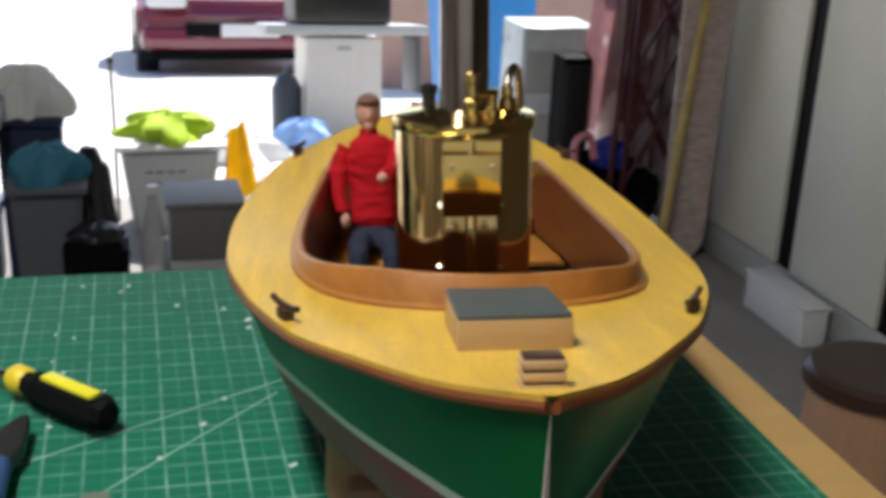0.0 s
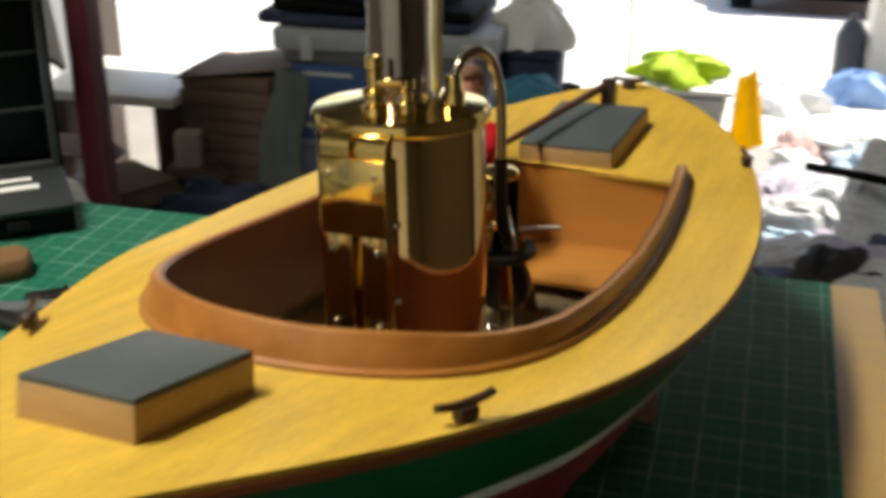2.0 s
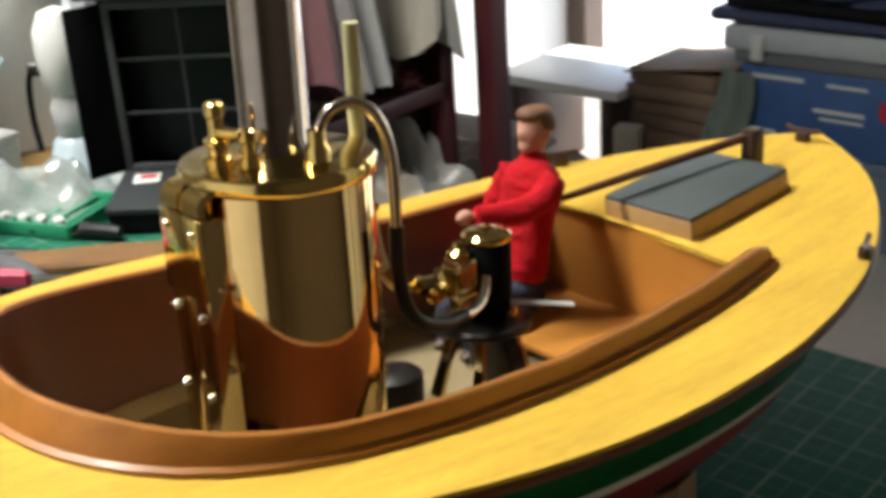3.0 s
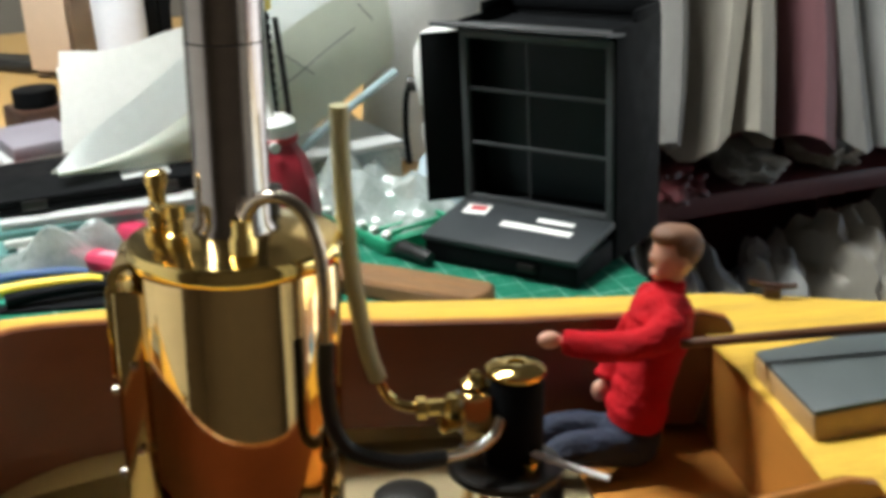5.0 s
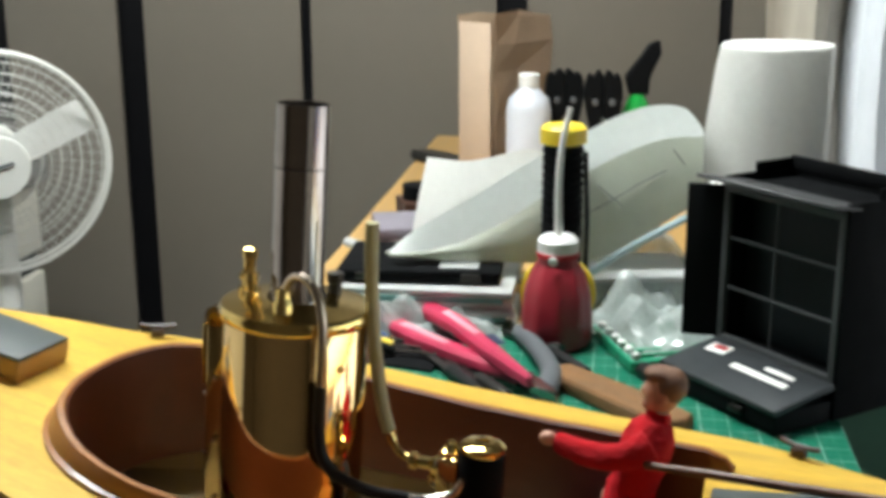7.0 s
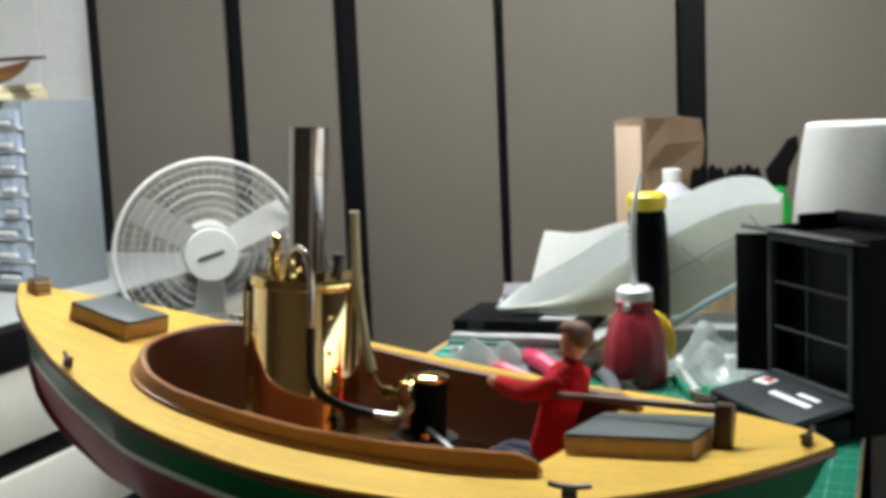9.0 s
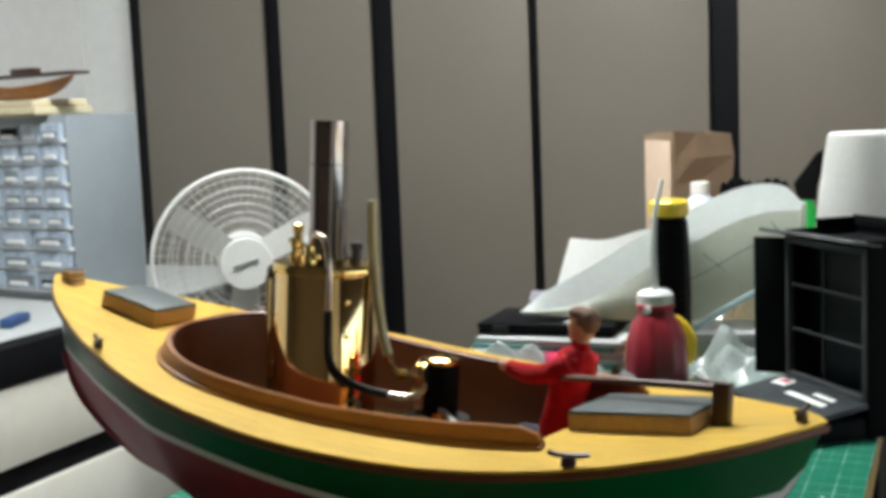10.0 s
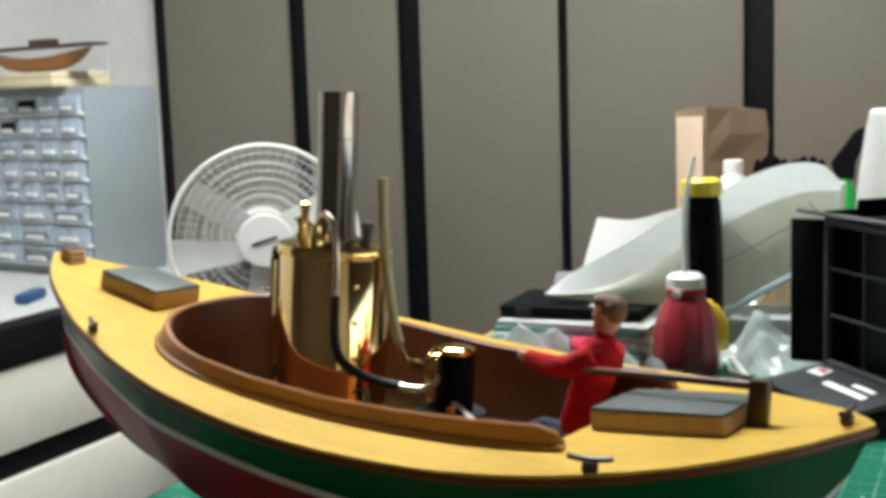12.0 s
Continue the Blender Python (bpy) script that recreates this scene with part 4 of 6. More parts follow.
    data = bpy.data.meshes.new_from_object(rough_.evaluated_get(graph))
    bpy.data.objects.remove(rough_)
    out = bmesh.new()
    out.from_mesh(data)
    bpy.data.meshes.remove(data)
    bmesh.ops.smooth_vert(out, verts=out.verts[:], factor=0.5, use_axis_x=True, use_axis_y=True, use_axis_z=True)
    out.normal_update()
    for f in out.faces:
        near = tree.find_nearest(f.calc_center_median())
        f.material_index = kinds[near[2]]
    for v in out.verts:
        kind = max((f.material_index for f in v.link_faces), default=0)
        if kind in (jumper, jeans) and all(f.material_index == kind for f in v.link_faces):
            p = v.co
            v.co += v.normal * (0.0011 * noise.noise(Vector((p.x * 70, p.y * 90, p.z * 190))) + 0.0005 * noise.noise(p * 420))
    return out


SKIN = material("painted_flesh", (0.5, 0.26, 0.18), 0.5, scale=60, vary=0.1)
JUMPER = material("red_knit", (0.42, 0.004, 0.010), 0.85, scale=160, vary=0.25, bump=0.5, spec=0.2)
JEANS = material("dark_blue_cloth", (0.009, 0.014, 0.034), 0.85, scale=120, vary=0.35, bump=0.4)
HAIR = material("brown_painted_hair", (0.16, 0.075, 0.04), 0.6, scale=120, vary=0.35, bump=0.4)
solo("doll", doll_mesh(), [SKIN, JUMPER, JEANS, HAIR, DARKWOOD], BOAT @ pose(-0.052, 0.418, 0.1165), "seated doll in a red jumper and blue trousers, in the boat", "doll")

# -- things on the bench --
Z = 0.75      # top of the mat
W = 0.7465    # bare wood


GRIDGREY = material("dull_grid_wire", (0.05, 0.054, 0.056), 0.5, scale=40, vary=0.2, spec=0.3)


def dark_case():
    c = thing("black_case", bench(-0.461, 0.5785, Z, 38), "open black plastic tool case with a wire-gridded front", "case")
    w, d, h = 0.152, 0.09, 0.203
    part("back", box(w, 0.004, h, 0.001), BLACKPLASTIC, c, "", pose(0, d, 0.001))
    for s in (-1, 1):
        part("side", box(0.005, d, h, 0.001), BLACKPLASTIC, c, "", pose(s * w / 2, d / 2, 0.001))
    part("base", box(w - 0.006, d - 0.004, 0.035, 0.001), BLACKPLASTIC, c, "", pose(0, d / 2, 0.001))
    part("deck", box(w - 0.006, d - 0.004, 0.004, 0.001), BLACKPLASTIC, c, "", pose(0, d / 2, h - 0.012))
    part("insert", box(w - 0.012, 0.004, h - 0.055, 0.001), material("dark_insert", (0.006, 0.01, 0.011), 0.5, scale=40, vary=0.4, spec=0.2), c, "dark panel behind the grid", pose(0, 0.03, 0.04))
    frame_ = part("front_frame", box(w, 0.008, 0.007, 0.0015), GRIDGREY, c, "grey front frame", pose(0, 0.002, 0.036))
    part("frame_bar", box(w, 0.008, 0.007, 0.0015), GRIDGREY, frame_, "", pose(0, 0, 0.153))
    for s in (-1, 1):
        part("frame_bar", box(0.007, 0.008, 0.158, 0.0015), GRIDGREY, frame_, "", pose(s * (w / 2 - 0.0035), 0, 0.001))
    for k in (1, 2):
        part("grid_bar", box(w - 0.012, 0.003, 0.003, 0.0008), GRIDGREY, frame_, "", pose(0, 0.002, 0.004 + 0.0505 * k))
    part("grid_bar", box(0.002, 0.002, 0.150, 0.0005), GRIDGREY, frame_, "", pose(-0.01, 0.003, 0.004))
    flap = part("front_flap", box(w + 0.004, 0.075, 0.007, 0.002), material("charcoal_plastic", (0.03, 0.034, 0.037), 0.5, scale=40, vary=0.2, spec=0.3), c, "open front flap with a label and white strips", pose(0, -0.036, 0.0255, 9))
    part("red_label", box(0.024, 0.017, 0.0008, 0.0002), PAPER, flap, "white label with a red mark", pose(-0.052, 0.018, 0.0071, 0, 0, 6))
    part("red_mark", box(0.015, 0.008, 0.0006, 0.0002), RED, flap, "", pose(-0.051, 0.020, 0.0078, 0, 0, 6))
    part("white_strip", box(0.07, 0.008, 0.0008, 0.0002), PAPER, flap, "white printed strip", pose(0.018, 0.002, 0.0071))
    part("white_strip", box(0.036, 0.006, 0.0008, 0.0002), PAPER, flap, "", pose(0.03, 0.017, 0.0071))
    part("lower_tray", box(w + 0.002, 0.07, 0.022, 0.003), BLACKPLASTIC, c, "", pose(0, -0.036, 0.0005))
    part("left_door", box(0.036, 0.004, 0.157, 0.001), BLACKPLASTIC, c, "side door swung open", pose(-w / 2 - 0.0135, -0.0125, 0.038, 0, 0, 44))
    lid = part("top_flap", prism([(-w / 2 - 0.016, -0.024), (w / 2 + 0.004, -0.02), (w / 2 + 0.002, 0.03), (-w / 2, 0.026)], 0.004, 0.001), material("worn_black_plastic", (0.03, 0.031, 0.033), 0.5, vary=0.3), c, "raised top flap", pose(0.0, -0.002, h - 0.004, -9))
    part("lid_shell", box(w, 0.004, 0.014, 0.001), BLACKPLASTIC, c, "", pose(0, d - 0.002, h - 0.001))
    for s in (-1, 1):
        part("lid_side", box(0.004, 0.05, 0.012, 0.001), BLACKPLASTIC, c, "", pose(s * w / 2, d - 0.026, h - 0.001))
        part("latch", box(0.018, 0.008, 0.008, 0.002), DARKMETAL, c, "", pose(0.03, -0.072, 0.008))
    return c


dark_case()

bottle = thing("glue_bottle", bench(-0.586, 0.3665, Z), "fluted red bottle with a white cap and long white nozzle", "bottle")
b = bmesh.new()
prof = [(0.034, 0.001), (0.037, 0.006), (0.0385, 0.03), (0.036, 0.06), (0.029, 0.082), (0.0215, 0.094), (0.0205, 0.1)]
n = 40
rings = [[b.verts.new(((r * (1 + 0.02 * (1 if i % 4 < 2 else -1))) * math.cos(2 * math.pi * i / n), (r * (1 + 0.02 * (1 if i % 4 < 2 else -1))) * math.sin(2 * math.pi * i / n), z)) for i in range(n)] for r, z in prof]
for lo_, hi_ in zip(rings, rings[1:]):
    for i in range(n):
        b.faces.new((lo_[i], lo_[(i + 1) % n], hi_[(i + 1) % n], hi_[i]))
b.faces.new(rings[0])
b.faces.new(rings[-1])
part("body", b, material("dark_red_bottle", (0.27, 0.018, 0.03), 0.35, scale=30, vary=0.2), bottle, "fluted dark red body")
part("collar", lathe([(0.0235, 0.099), (0.0235, 0.104), (0.0225, 0.105)], 24), RED, bottle)
part("cap", lathe([(0.0225, 0.105), (0.0225, 0.117), (0.018, 0.121), (0.0, 0.122)], 24), WHITEPLASTIC, bottle, "white screw cap")
b = bmesh.new()
tube([(0, 0, 0.12), (-0.001, -0.001, 0.17), (-0.003, 0.001, 0.215), (-0.008, 0.009, 0.258)], (0.0045, 0.0028), 10, None, b)
part("nozzle", b, WHITEPLASTIC, bottle, "long white nozzle")
part("knob", lathe([(0.0, 0), (0.005, 0.001), (0.005, 0.006), (0, 0.007)], 12, pose(0.026, -0.004, 0.1, 0, 90)), WHITEPLASTIC, bottle)

torch = thing("grip_torch", bench(-0.675, 0.366, Z, 30), "black ribbed and yellow cylindrical torch standing upright", "torch")
part("foot", lathe([(0.024, 0.001), (0.025, 0.01), (0.024, 0.06), (0.021, 0.07)], 24), YELLOW, torch, "yellow base")
ribs = [(0.0225, 0.068)]
for i in range(14):
    z0 = 0.072 + 0.0095 * i
    ribs += [(0.0235, z0), (0.0235, z0 + 0.005), (0.0215, z0 + 0.0058), (0.0215, z0 + 0.009)]
part("grip", lathe(ribs + [(0.0215, 0.206)], 20), BLACKPLASTIC, torch, "black ribbed grip")
part("head", lathe([(0.0215, 0.205), (0.026, 0.207), (0.026, 0.223), (0.022, 0.227), (0, 0.228)], 24), YELLOW, torch, "yellow head")
b = bmesh.new()
tube([(0.03, 0.012, 0.2), (0.034, 0.014, 0.12), (0.034, 0.014, 0.05), (0.04, 0.02, 0.01), (0.07, 0.05, 0.006), (0.12, 0.06, 0.006)], 0.003, 8, None, b)
part("cord", b, RUBBER, torch, "black cord")

tape = thing("yellow_tape_roll", bench(-0.634, 0.3652, Z + 0.0005), "yellow roll of tape standing on edge behind the red bottle", "tape roll")
part("roll", lathe([(0.020, -0.004), (0.041, -0.005), (0.0425, -0.004), (0.0425, 0.004), (0.041, 0.005), (0.020, 0.004)], 36, pose(0, 0, 0.0425, 0, 90)), YELLOW, tape)
part("core", lathe([(0.017, -0.0045), (0.0199, -0.0045), (0.0199, 0.0045), (0.017, 0.0045)], 28, pose(0, 0, 0.0425, 0, 90)), CARD, tape, "cardboard core")

wbot = thing("white_bottle", bench(-1.348, 0.281, W), "milky white plastic bottle with a white screw cap", "bottle")
part("body", lathe([(0.034, 0.001), (0.038, 0.006), (0.038, 0.15), (0.034, 0.168), (0.018, 0.184), (0.016, 0.188)], 28), material("milky_plastic", (0.6, 0.62, 0.68), 0.35, scale=8, vary=0.12), wbot, "milky body")
part("cap", lathe([(0.018, 0.187), (0.018, 0.208), (0.016, 0.21), (0, 0.2105)], 20), WHITEPLASTIC, wbot)

bag = thing("paper_bag", bench(-1.53, 0.225, W, -39), "open brown kraft paper bag standing upright", "paper bag")


def bag_shape():
    b = bmesh.new()
    w, d, h = 0.145, 0.09, 0.298
    per = [(-w / 2, -d / 2), (-0.02, -d / 2 - 0.004), (w / 2, -d / 2), (w / 2 - 0.003, 0), (w / 2, d / 2), (0.02, d / 2), (-w / 2, d / 2), (-w / 2 + 0.003, 0)]
    rows = []
    for k in range(7):
        z = 0.001 + (h - 0.001) * k / 6
        rows.append([b.verts.new((x * (0.9 + 0.14 * k / 6) + (0.002 + 0.0006 * k) * math.sin(3 * k + 2.3 * i), y * (0.94 + 0.08 * k / 6) + (0.002 + 0.0006 * k) * math.cos(2 * k + 1.7 * i), z + (0.006 * math.sin(5 * i) if k == 6 else 0))) for i, (x, y) in enumerate(per)])
    for p, q in zip(rows, rows[1:]):
        for i in range(8):
            b.faces.new((p[i], p[(i + 1) % 8], q[(i + 1) % 8], q[i]))
    b.faces.new(rows[0])
    bmesh.ops.solidify(b, geom=b.faces[:], thickness=0.0015)
    return b


part("body", bag_shape(), KRAFT, bag, smooth=False)
part("patch", box(0.001, 0.08, 0.27, 0.0003), material("pinkish_label", (0.55, 0.42, 0.31), 0.8, vary=0.1), bag, "paler pasted panel", pose(0.079, 0, 0.015))

# spring clamps and a spray bottle near the wall
for k, (x, y, z, turn) in enumerate(((-1.40, 0.338, 0.0, 100), (-1.38, 0.405, 0.0, 94))):
    c = thing("spring_clamp", bench(x, y, W, turn), "black plastic spring clamp standing on its handles", "clamp", "black spring clamps")
    for s in (-1, 1):
        b = prism([(0.004, 0.0), (0.026, 0.0), (0.032, 0.11), (0.045, 0.145), (0.050, 0.170), (0.047, 0.192), (0.041, 0.204), (0.033, 0.208), (0.027, 0.201), (0.020, 0.209), (0.009, 0.213), (0.001, 0.203), (0.001, 0.10)], 0.03, 0.002, pose(0, 0.015, 0.001, 90))
        if s < 0:
            bmesh.ops.transform(b, matrix=Matrix.Diagonal((-1, 1, 1, 1)), verts=b.verts)
        bmesh.ops.scale(b, vec=(0.66, 1, 1.0), verts=b.verts)
        part("jaw", b, BLACKPLASTIC, c)
    for s in (-1, 1):
        part("pad", box(0.010, 0.034, 0.012, 0.003), GREYPLASTIC, c, "grey jaw pad", pose(s * 0.014, 0, 0.155))
    part("pivot", lathe([(0.006, -0.017), (0.006, 0.017)], 10, pose(0, 0, 0.13, 90)), STEEL, c)
spray = thing("spray_bottle", bench(-1.41, 0.462, W, 98), "green spray bottle with a black trigger head", "spray bottle")
part("body", lathe([(0.030, 0.001), (0.032, 0.01), (0.032, 0.09), (0.028, 0.13), (0.02, 0.152), (0.014, 0.165), (0.013, 0.171)], 24), material("green_bottle", (0.02, 0.32, 0.05), 0.3, vary=0.2), spray, "green body")
part("trigger_head", prism([(-0.014, 0), (0.018, 0), (0.020, 0.03), (0.038, 0.07), (0.034, 0.092), (0.018, 0.085), (0.002, 0.062), (-0.022, 0.03)], 0.024, 0.002, pose(0, 0.012, 0.170, 90)), BLACKPLASTIC, spray, "black trigger head")

# bare hull of another model, lying keel up
TEALPRINT = material("teal_print", (0.12, 0.27, 0.25), 0.5, scale=60, vary=0.5)
kit = thing("bare_model_hull", bench(0, 0, 0), "unpainted pale model boat hull lying keel up on the bench", "model hull")
CHINE = [(0.172, 0.830), (0.19, 0.830), (0.245, 0.839), (0.28, 0.853), (0.305, 0.866), (0.334, 0.885), (0.40, 0.922), (0.443, 0.943), (0.481, 0.955), (0.525, 0.957)]
RIDGE = [(0.172, 0.831), (0.179, 0.839), (0.199, 0.854), (0.227, 0.870), (0.272, 0.895), (0.309, 0.919), (0.33, 0.931), (0.391, 0.963), (0.429, 0.981), (0.468, 0.991), (0.505, 0.986), (0.525, 0.963)]

FOOT = [(0.172, 0.827), (0.25, 0.820), (0.33, 0.8155), (0.385, 0.814), (0.42, 0.822), (0.46, 0.846), (0.525, 0.884)]


def kit_line(u, k):
    """Lines along the hull from its tip: 0 foot of the near side, 1 chine, 2 ridge, 3 far chine, 4 foot of the far side."""
    y = 0.172 + 0.353 * u
    x = -0.640 - 0.095 * u
    wide = 0.125 * min(1.0, 0.04 + 1.4 * u) ** 0.8
    return ((x + 0.016 * u, y, curve(y, FOOT)), (x, y, curve(y, CHINE)), (x - 0.012 - 0.012 * u, y, curve(y, RIDGE)), (x - wide, y - 0.006, curve(y, CHINE)), (x - wide, y - 0.006, curve(y, FOOT)))[k]


def between(a, b, bulge):
    def fn(u, v):
        p, q = Vector(kit_line(u, a)), Vector(kit_line(u, b))
        return p.lerp(q, v) + Vector((bulge * math.sin(math.pi * v), 0, bulge * 0.4 * math.sin(math.pi * v)))
    return fn


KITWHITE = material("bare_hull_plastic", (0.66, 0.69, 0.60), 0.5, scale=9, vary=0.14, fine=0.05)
# upward-facing bottom: whiter than the greenish sides, for the light from above
KITRIM = material("lit_hull_bottom", (0.83, 0.86, 0.84), 0.45, scale=9, vary=0.08)
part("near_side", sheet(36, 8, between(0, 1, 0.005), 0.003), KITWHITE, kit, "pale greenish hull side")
part("near_bottom", sheet(36, 6, between(1, 2, 0.0), 0.003), KITRIM, kit, "hull bottom panel, whitened as if lit from above")
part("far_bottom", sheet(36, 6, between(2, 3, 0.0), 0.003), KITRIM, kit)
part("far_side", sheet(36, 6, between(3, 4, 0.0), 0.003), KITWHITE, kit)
b = bmesh.new()
b.faces.new([b.verts.new(kit_line(1.0, k)) for k in range(5)])
bmesh.ops.solidify(b, geom=b.faces[:], thickness=0.003)
part("transom", b, KITWHITE, kit)
near = between(0, 1, 0.005)
for u0, v0, u1, v1 in ((0.66, 0.80, 0.74, 0.46), (0.90, 0.86, 0.94, 0.62), (0.55, 0.50, 0.70, 0.56), (0.70, 0.56, 0.88, 0.62)):
    b = bmesh.new()
    tube([Vector(near(u0, v0)) + Vector((0.002, 0, 0)), Vector(near((u0 + u1) / 2, (v0 + v1) / 2)) + Vector((0.0022, 0, 0)), Vector(near(u1, v1)) + Vector((0.002, 0, 0))], 0.0006, 5, None, b, 1)
    part("pencil_line", b, GREYPLASTIC, kit)

leaflets = thing("leaflet_stack", bench(-0.676, 0.212, W, 2), "stack of pale and teal printed leaflets under the pale hull", "leaflets")
for i in range(7):
    part("leaflet", box(0.15 - 0.006 * (i % 3), 0.20 - 0.008 * (i % 2), 0.0072, 0.001), (PAPER, PALEGREY, TEALPRINT, PALEGREY, PAPER, TEALPRINT, PALEGREY)[i], leaflets, "", pose(0.004 * math.sin(3 * i), 0.006 * math.cos(2 * i), 0.0005 + 0.0075 * i, 0, 0, 3 * math.sin(5 * i)))
flat = thing("flat_black_case", bench(-0.688, 0.205, W + 0.0535, 2), "flat black plastic tool case lying on the leaflets", "tool case")
part("body", box(0.128, 0.185, 0.008, 0.002), BLACKPLASTIC, flat, "", pose(0, 0, 0.0005))
part("lid", box(0.130, 0.187, 0.007, 0.002), BLACKPLASTIC, flat, "", pose(0, 0, 0.0088))
part("label", box(0.03, 0.045, 0.0006, 0.0002), PALEGREY, flat, "pale printed label", pose(0.035, 0.045, 0.0159))
for s in (-1, 1):
    part("latch", box(0.004, 0.022, 0.009, 0.001), DARKMETAL, flat, "", pose(0.066, s * 0.06, 0.004))
tub = thing("clear_plastic_box", bench(-0.722, 0.425, W, 10), "low clear plastic box of small parts under the pale hull", "plastic box")
part("box", box(0.105, 0.17, 0.05, 0.004), material("cloudy_clear_plastic", (0.42, 0.47, 0.44), 0.2, scale=25, vary=0.45, fine=0.25, alpha=0.85), tub, "", pose(0, 0, 0.0005))
part("lid", box(0.11, 0.175, 0.006, 0.002), PALEGREY, tub, "pale lid", pose(0, 0, 0.0507))
sheet_thing = thing("curled_paper", bench(0, 0, 0), "curled sheet of white drawing paper lying against the bare hull", "paper")
part("sheet", sheet(16, 10, lambda u, v: (-0.756 - 0.058 * v + 0.05 * u * v + 0.004 * math.sin(7 * u), 0.178 + 0.19 * u + 0.012 * v, 0.817 + 0.090 * v ** 0.9 + 0.025 * u * v + 0.004 * math.sin(9 * u + 2 * v)), 0.0008), PAPER, sheet_thing)
part("second_sheet", sheet(10, 6, lambda u, v: (-0.80 - 0.06 * v, 0.185 + 0.16 * u, 0.80 + 0.085 * v + 0.012 * u * v), 0.0008), PAPER, sheet_thing)

# white paper roll and a bag behind the bench end
roll = thing("paper_roll", bench(-0.855, 0.617, W), "thick white paper towel roll with a loose flap", "paper roll")
part("roll", lathe([(0.018, 0.001), (0.066, 0.001), (0.068, 0.004), (0.068, 0.303), (0.066, 0.306), (0.02, 0.306), (0.02, 0.29), (0.02, 0.02)], 40), PAPER, roll, "white wound paper")
def loose(u, v):
    """The slack outer turn: it stands away from the roll towards its foot."""
    r = 0.0685 + 0.036 * (1 - v) ** 0.8 * math.sin(math.pi * u) ** 2
    a = radians(-185 + 240 * u)
    return (r * math.cos(a), r * math.sin(a), 0.004 + 0.299 * v)


part("loose_turn", sheet(40, 12, loose, 0.0006), PAPER, roll, "loose flared outer turn")

# smaller tools and packets on the bench
solo("pale_rail", box(0.30, 0.016, 0.008, 0.002), PALEGREY, bench(-0.835, 0.27, W, 80), "pale grey metal rail lying beside the black bar", "rail")
solo("dark_pad", box(0.20, 0.15, 0.003, 0.001), BLACKPLASTIC, bench(-0.575, 0.165, Z, 76), "thin black rubber pad under the small files", "pad")
for k, (x, y, turn, l_, m_) in enumerate(((-0.475, 0.262, 32, 0.15, RUBBER), (-0.452, 0.292, 38, 0.12, DARKMETAL), (-0.548, 0.352, 36, 0.17, RUBBER), (-0.60, 0.325, 40, 0.15, DARKMETAL), (-0.50, 0.455, 25, 0.09, RUBBER))):
    hf = thing("hand_file", bench(x, y, Z, turn), "dark steel hand file with a moulded grip", "file", "dark files round the snips")
    part("blade", box(l_ * 0.6, 0.011, 0.004, 0.001), DARKMETAL, hf, "", pose(-l_ * 0.2, 0, 0.004))
    b = bmesh.new()
    tube([(l_ * 0.08, 0, 0.0085), (l_ * 0.2, 0, 0.009), (l_ * 0.4, 0, 0.0085), (l_ * 0.5, 0, 0.0075)], (0.008, 0.006), 10, None, b)
    part("grip", b, m_, hf)
pliers = thing("red_snips", bench(-0.505, 0.278, Z, 39), "large pinkish red handled snips lying on the cutting mat", "snips")
PINKGRIP = material("pink_red_grip", (0.45, 0.028, 0.08), 0.45, vary=0.2)
for s, z in ((1, 0.018), (-1, 0.004)):
    b = prism([(-0.135, s * 0.020), (-0.125, s * 0.036), (-0.06, s * 0.038), (0.02, s * 0.026), (0.115, s * 0.010), (0.118, s * 0.002), (0.02, s * 0.006), (-0.06, s * 0.014), (-0.12, s * 0.012)], 0.016, 0.004, pose(0, 0, z))
    h = part("handle", b, PINKGRIP, pliers, "flat pinkish red grip", pose(0.012 if s > 0 else -0.014, -s * 0.010, 0, 0, 0, -s * 3))
    part("inlay", prism([(-0.09, s * 0.020), (-0.09, s * 0.030), (-0.01, s * 0.024), (-0.01, s * 0.016)], 0.0012, 0.0003, pose(0, 0, z + 0.0157)), material("pale_pink_inlay", (0.7, 0.3, 0.36), 0.45, vary=0.15), h, "paler inlay")
part("label", box(0.03, 0.010, 0.001, 0.0003), NAVY, pliers, "small dark printed label", pose(0.03, 0.015, 0.0342, 0, 0, -10))
part("jaw", prism([(0.10, -0.008), (0.12, -0.009), (0.155, -0.001), (0.155, 0.003), (0.12, 0.010), (0.10, 0.010)], 0.010, 0.001, pose(0, 0, 0.012)), STEEL, pliers, "steel jaws")
part("pivot", lathe([(0.006, 0.02), (0.006, 0.026), (0, 0.027)], 14, pose(0.108, 0, 0)), STEEL, pliers)
grey = thing("grey_knife", bench(-0.50, 0.35, Z, 28), "grey plastic craft knife lying on the mat", "knife")
b = bmesh.new()
tube([(-0.09, 0.02, 0.01), (-0.03, 0.012, 0.014), (0.04, -0.002, 0.013), (0.085, -0.03, 0.01)], (0.009, 0.012), 10, None, b)
part("handle", b, GREYPLASTIC, grey)
part("blade", box(0.05, 0.01, 0.001, 0.0003), STEEL, grey, "", pose(-0.11, 0.022, 0.0085, 0, 0, -8))

TEAL = material("teal_packet", (0.04, 0.26, 0.18), 0.3, scale=30, vary=0.3, fine=0.15)
CLEARBAG = material("crinkled_film", (0.45, 0.5, 0.48), 0.15, scale=40, vary=0.35, fine=0.25, alpha=0.55)
pack = thing("tool_wallet", bench(-0.628, 0.094, Z, 3), "teal plastic wallet of small tools in a clear sleeve", "tool wallet")
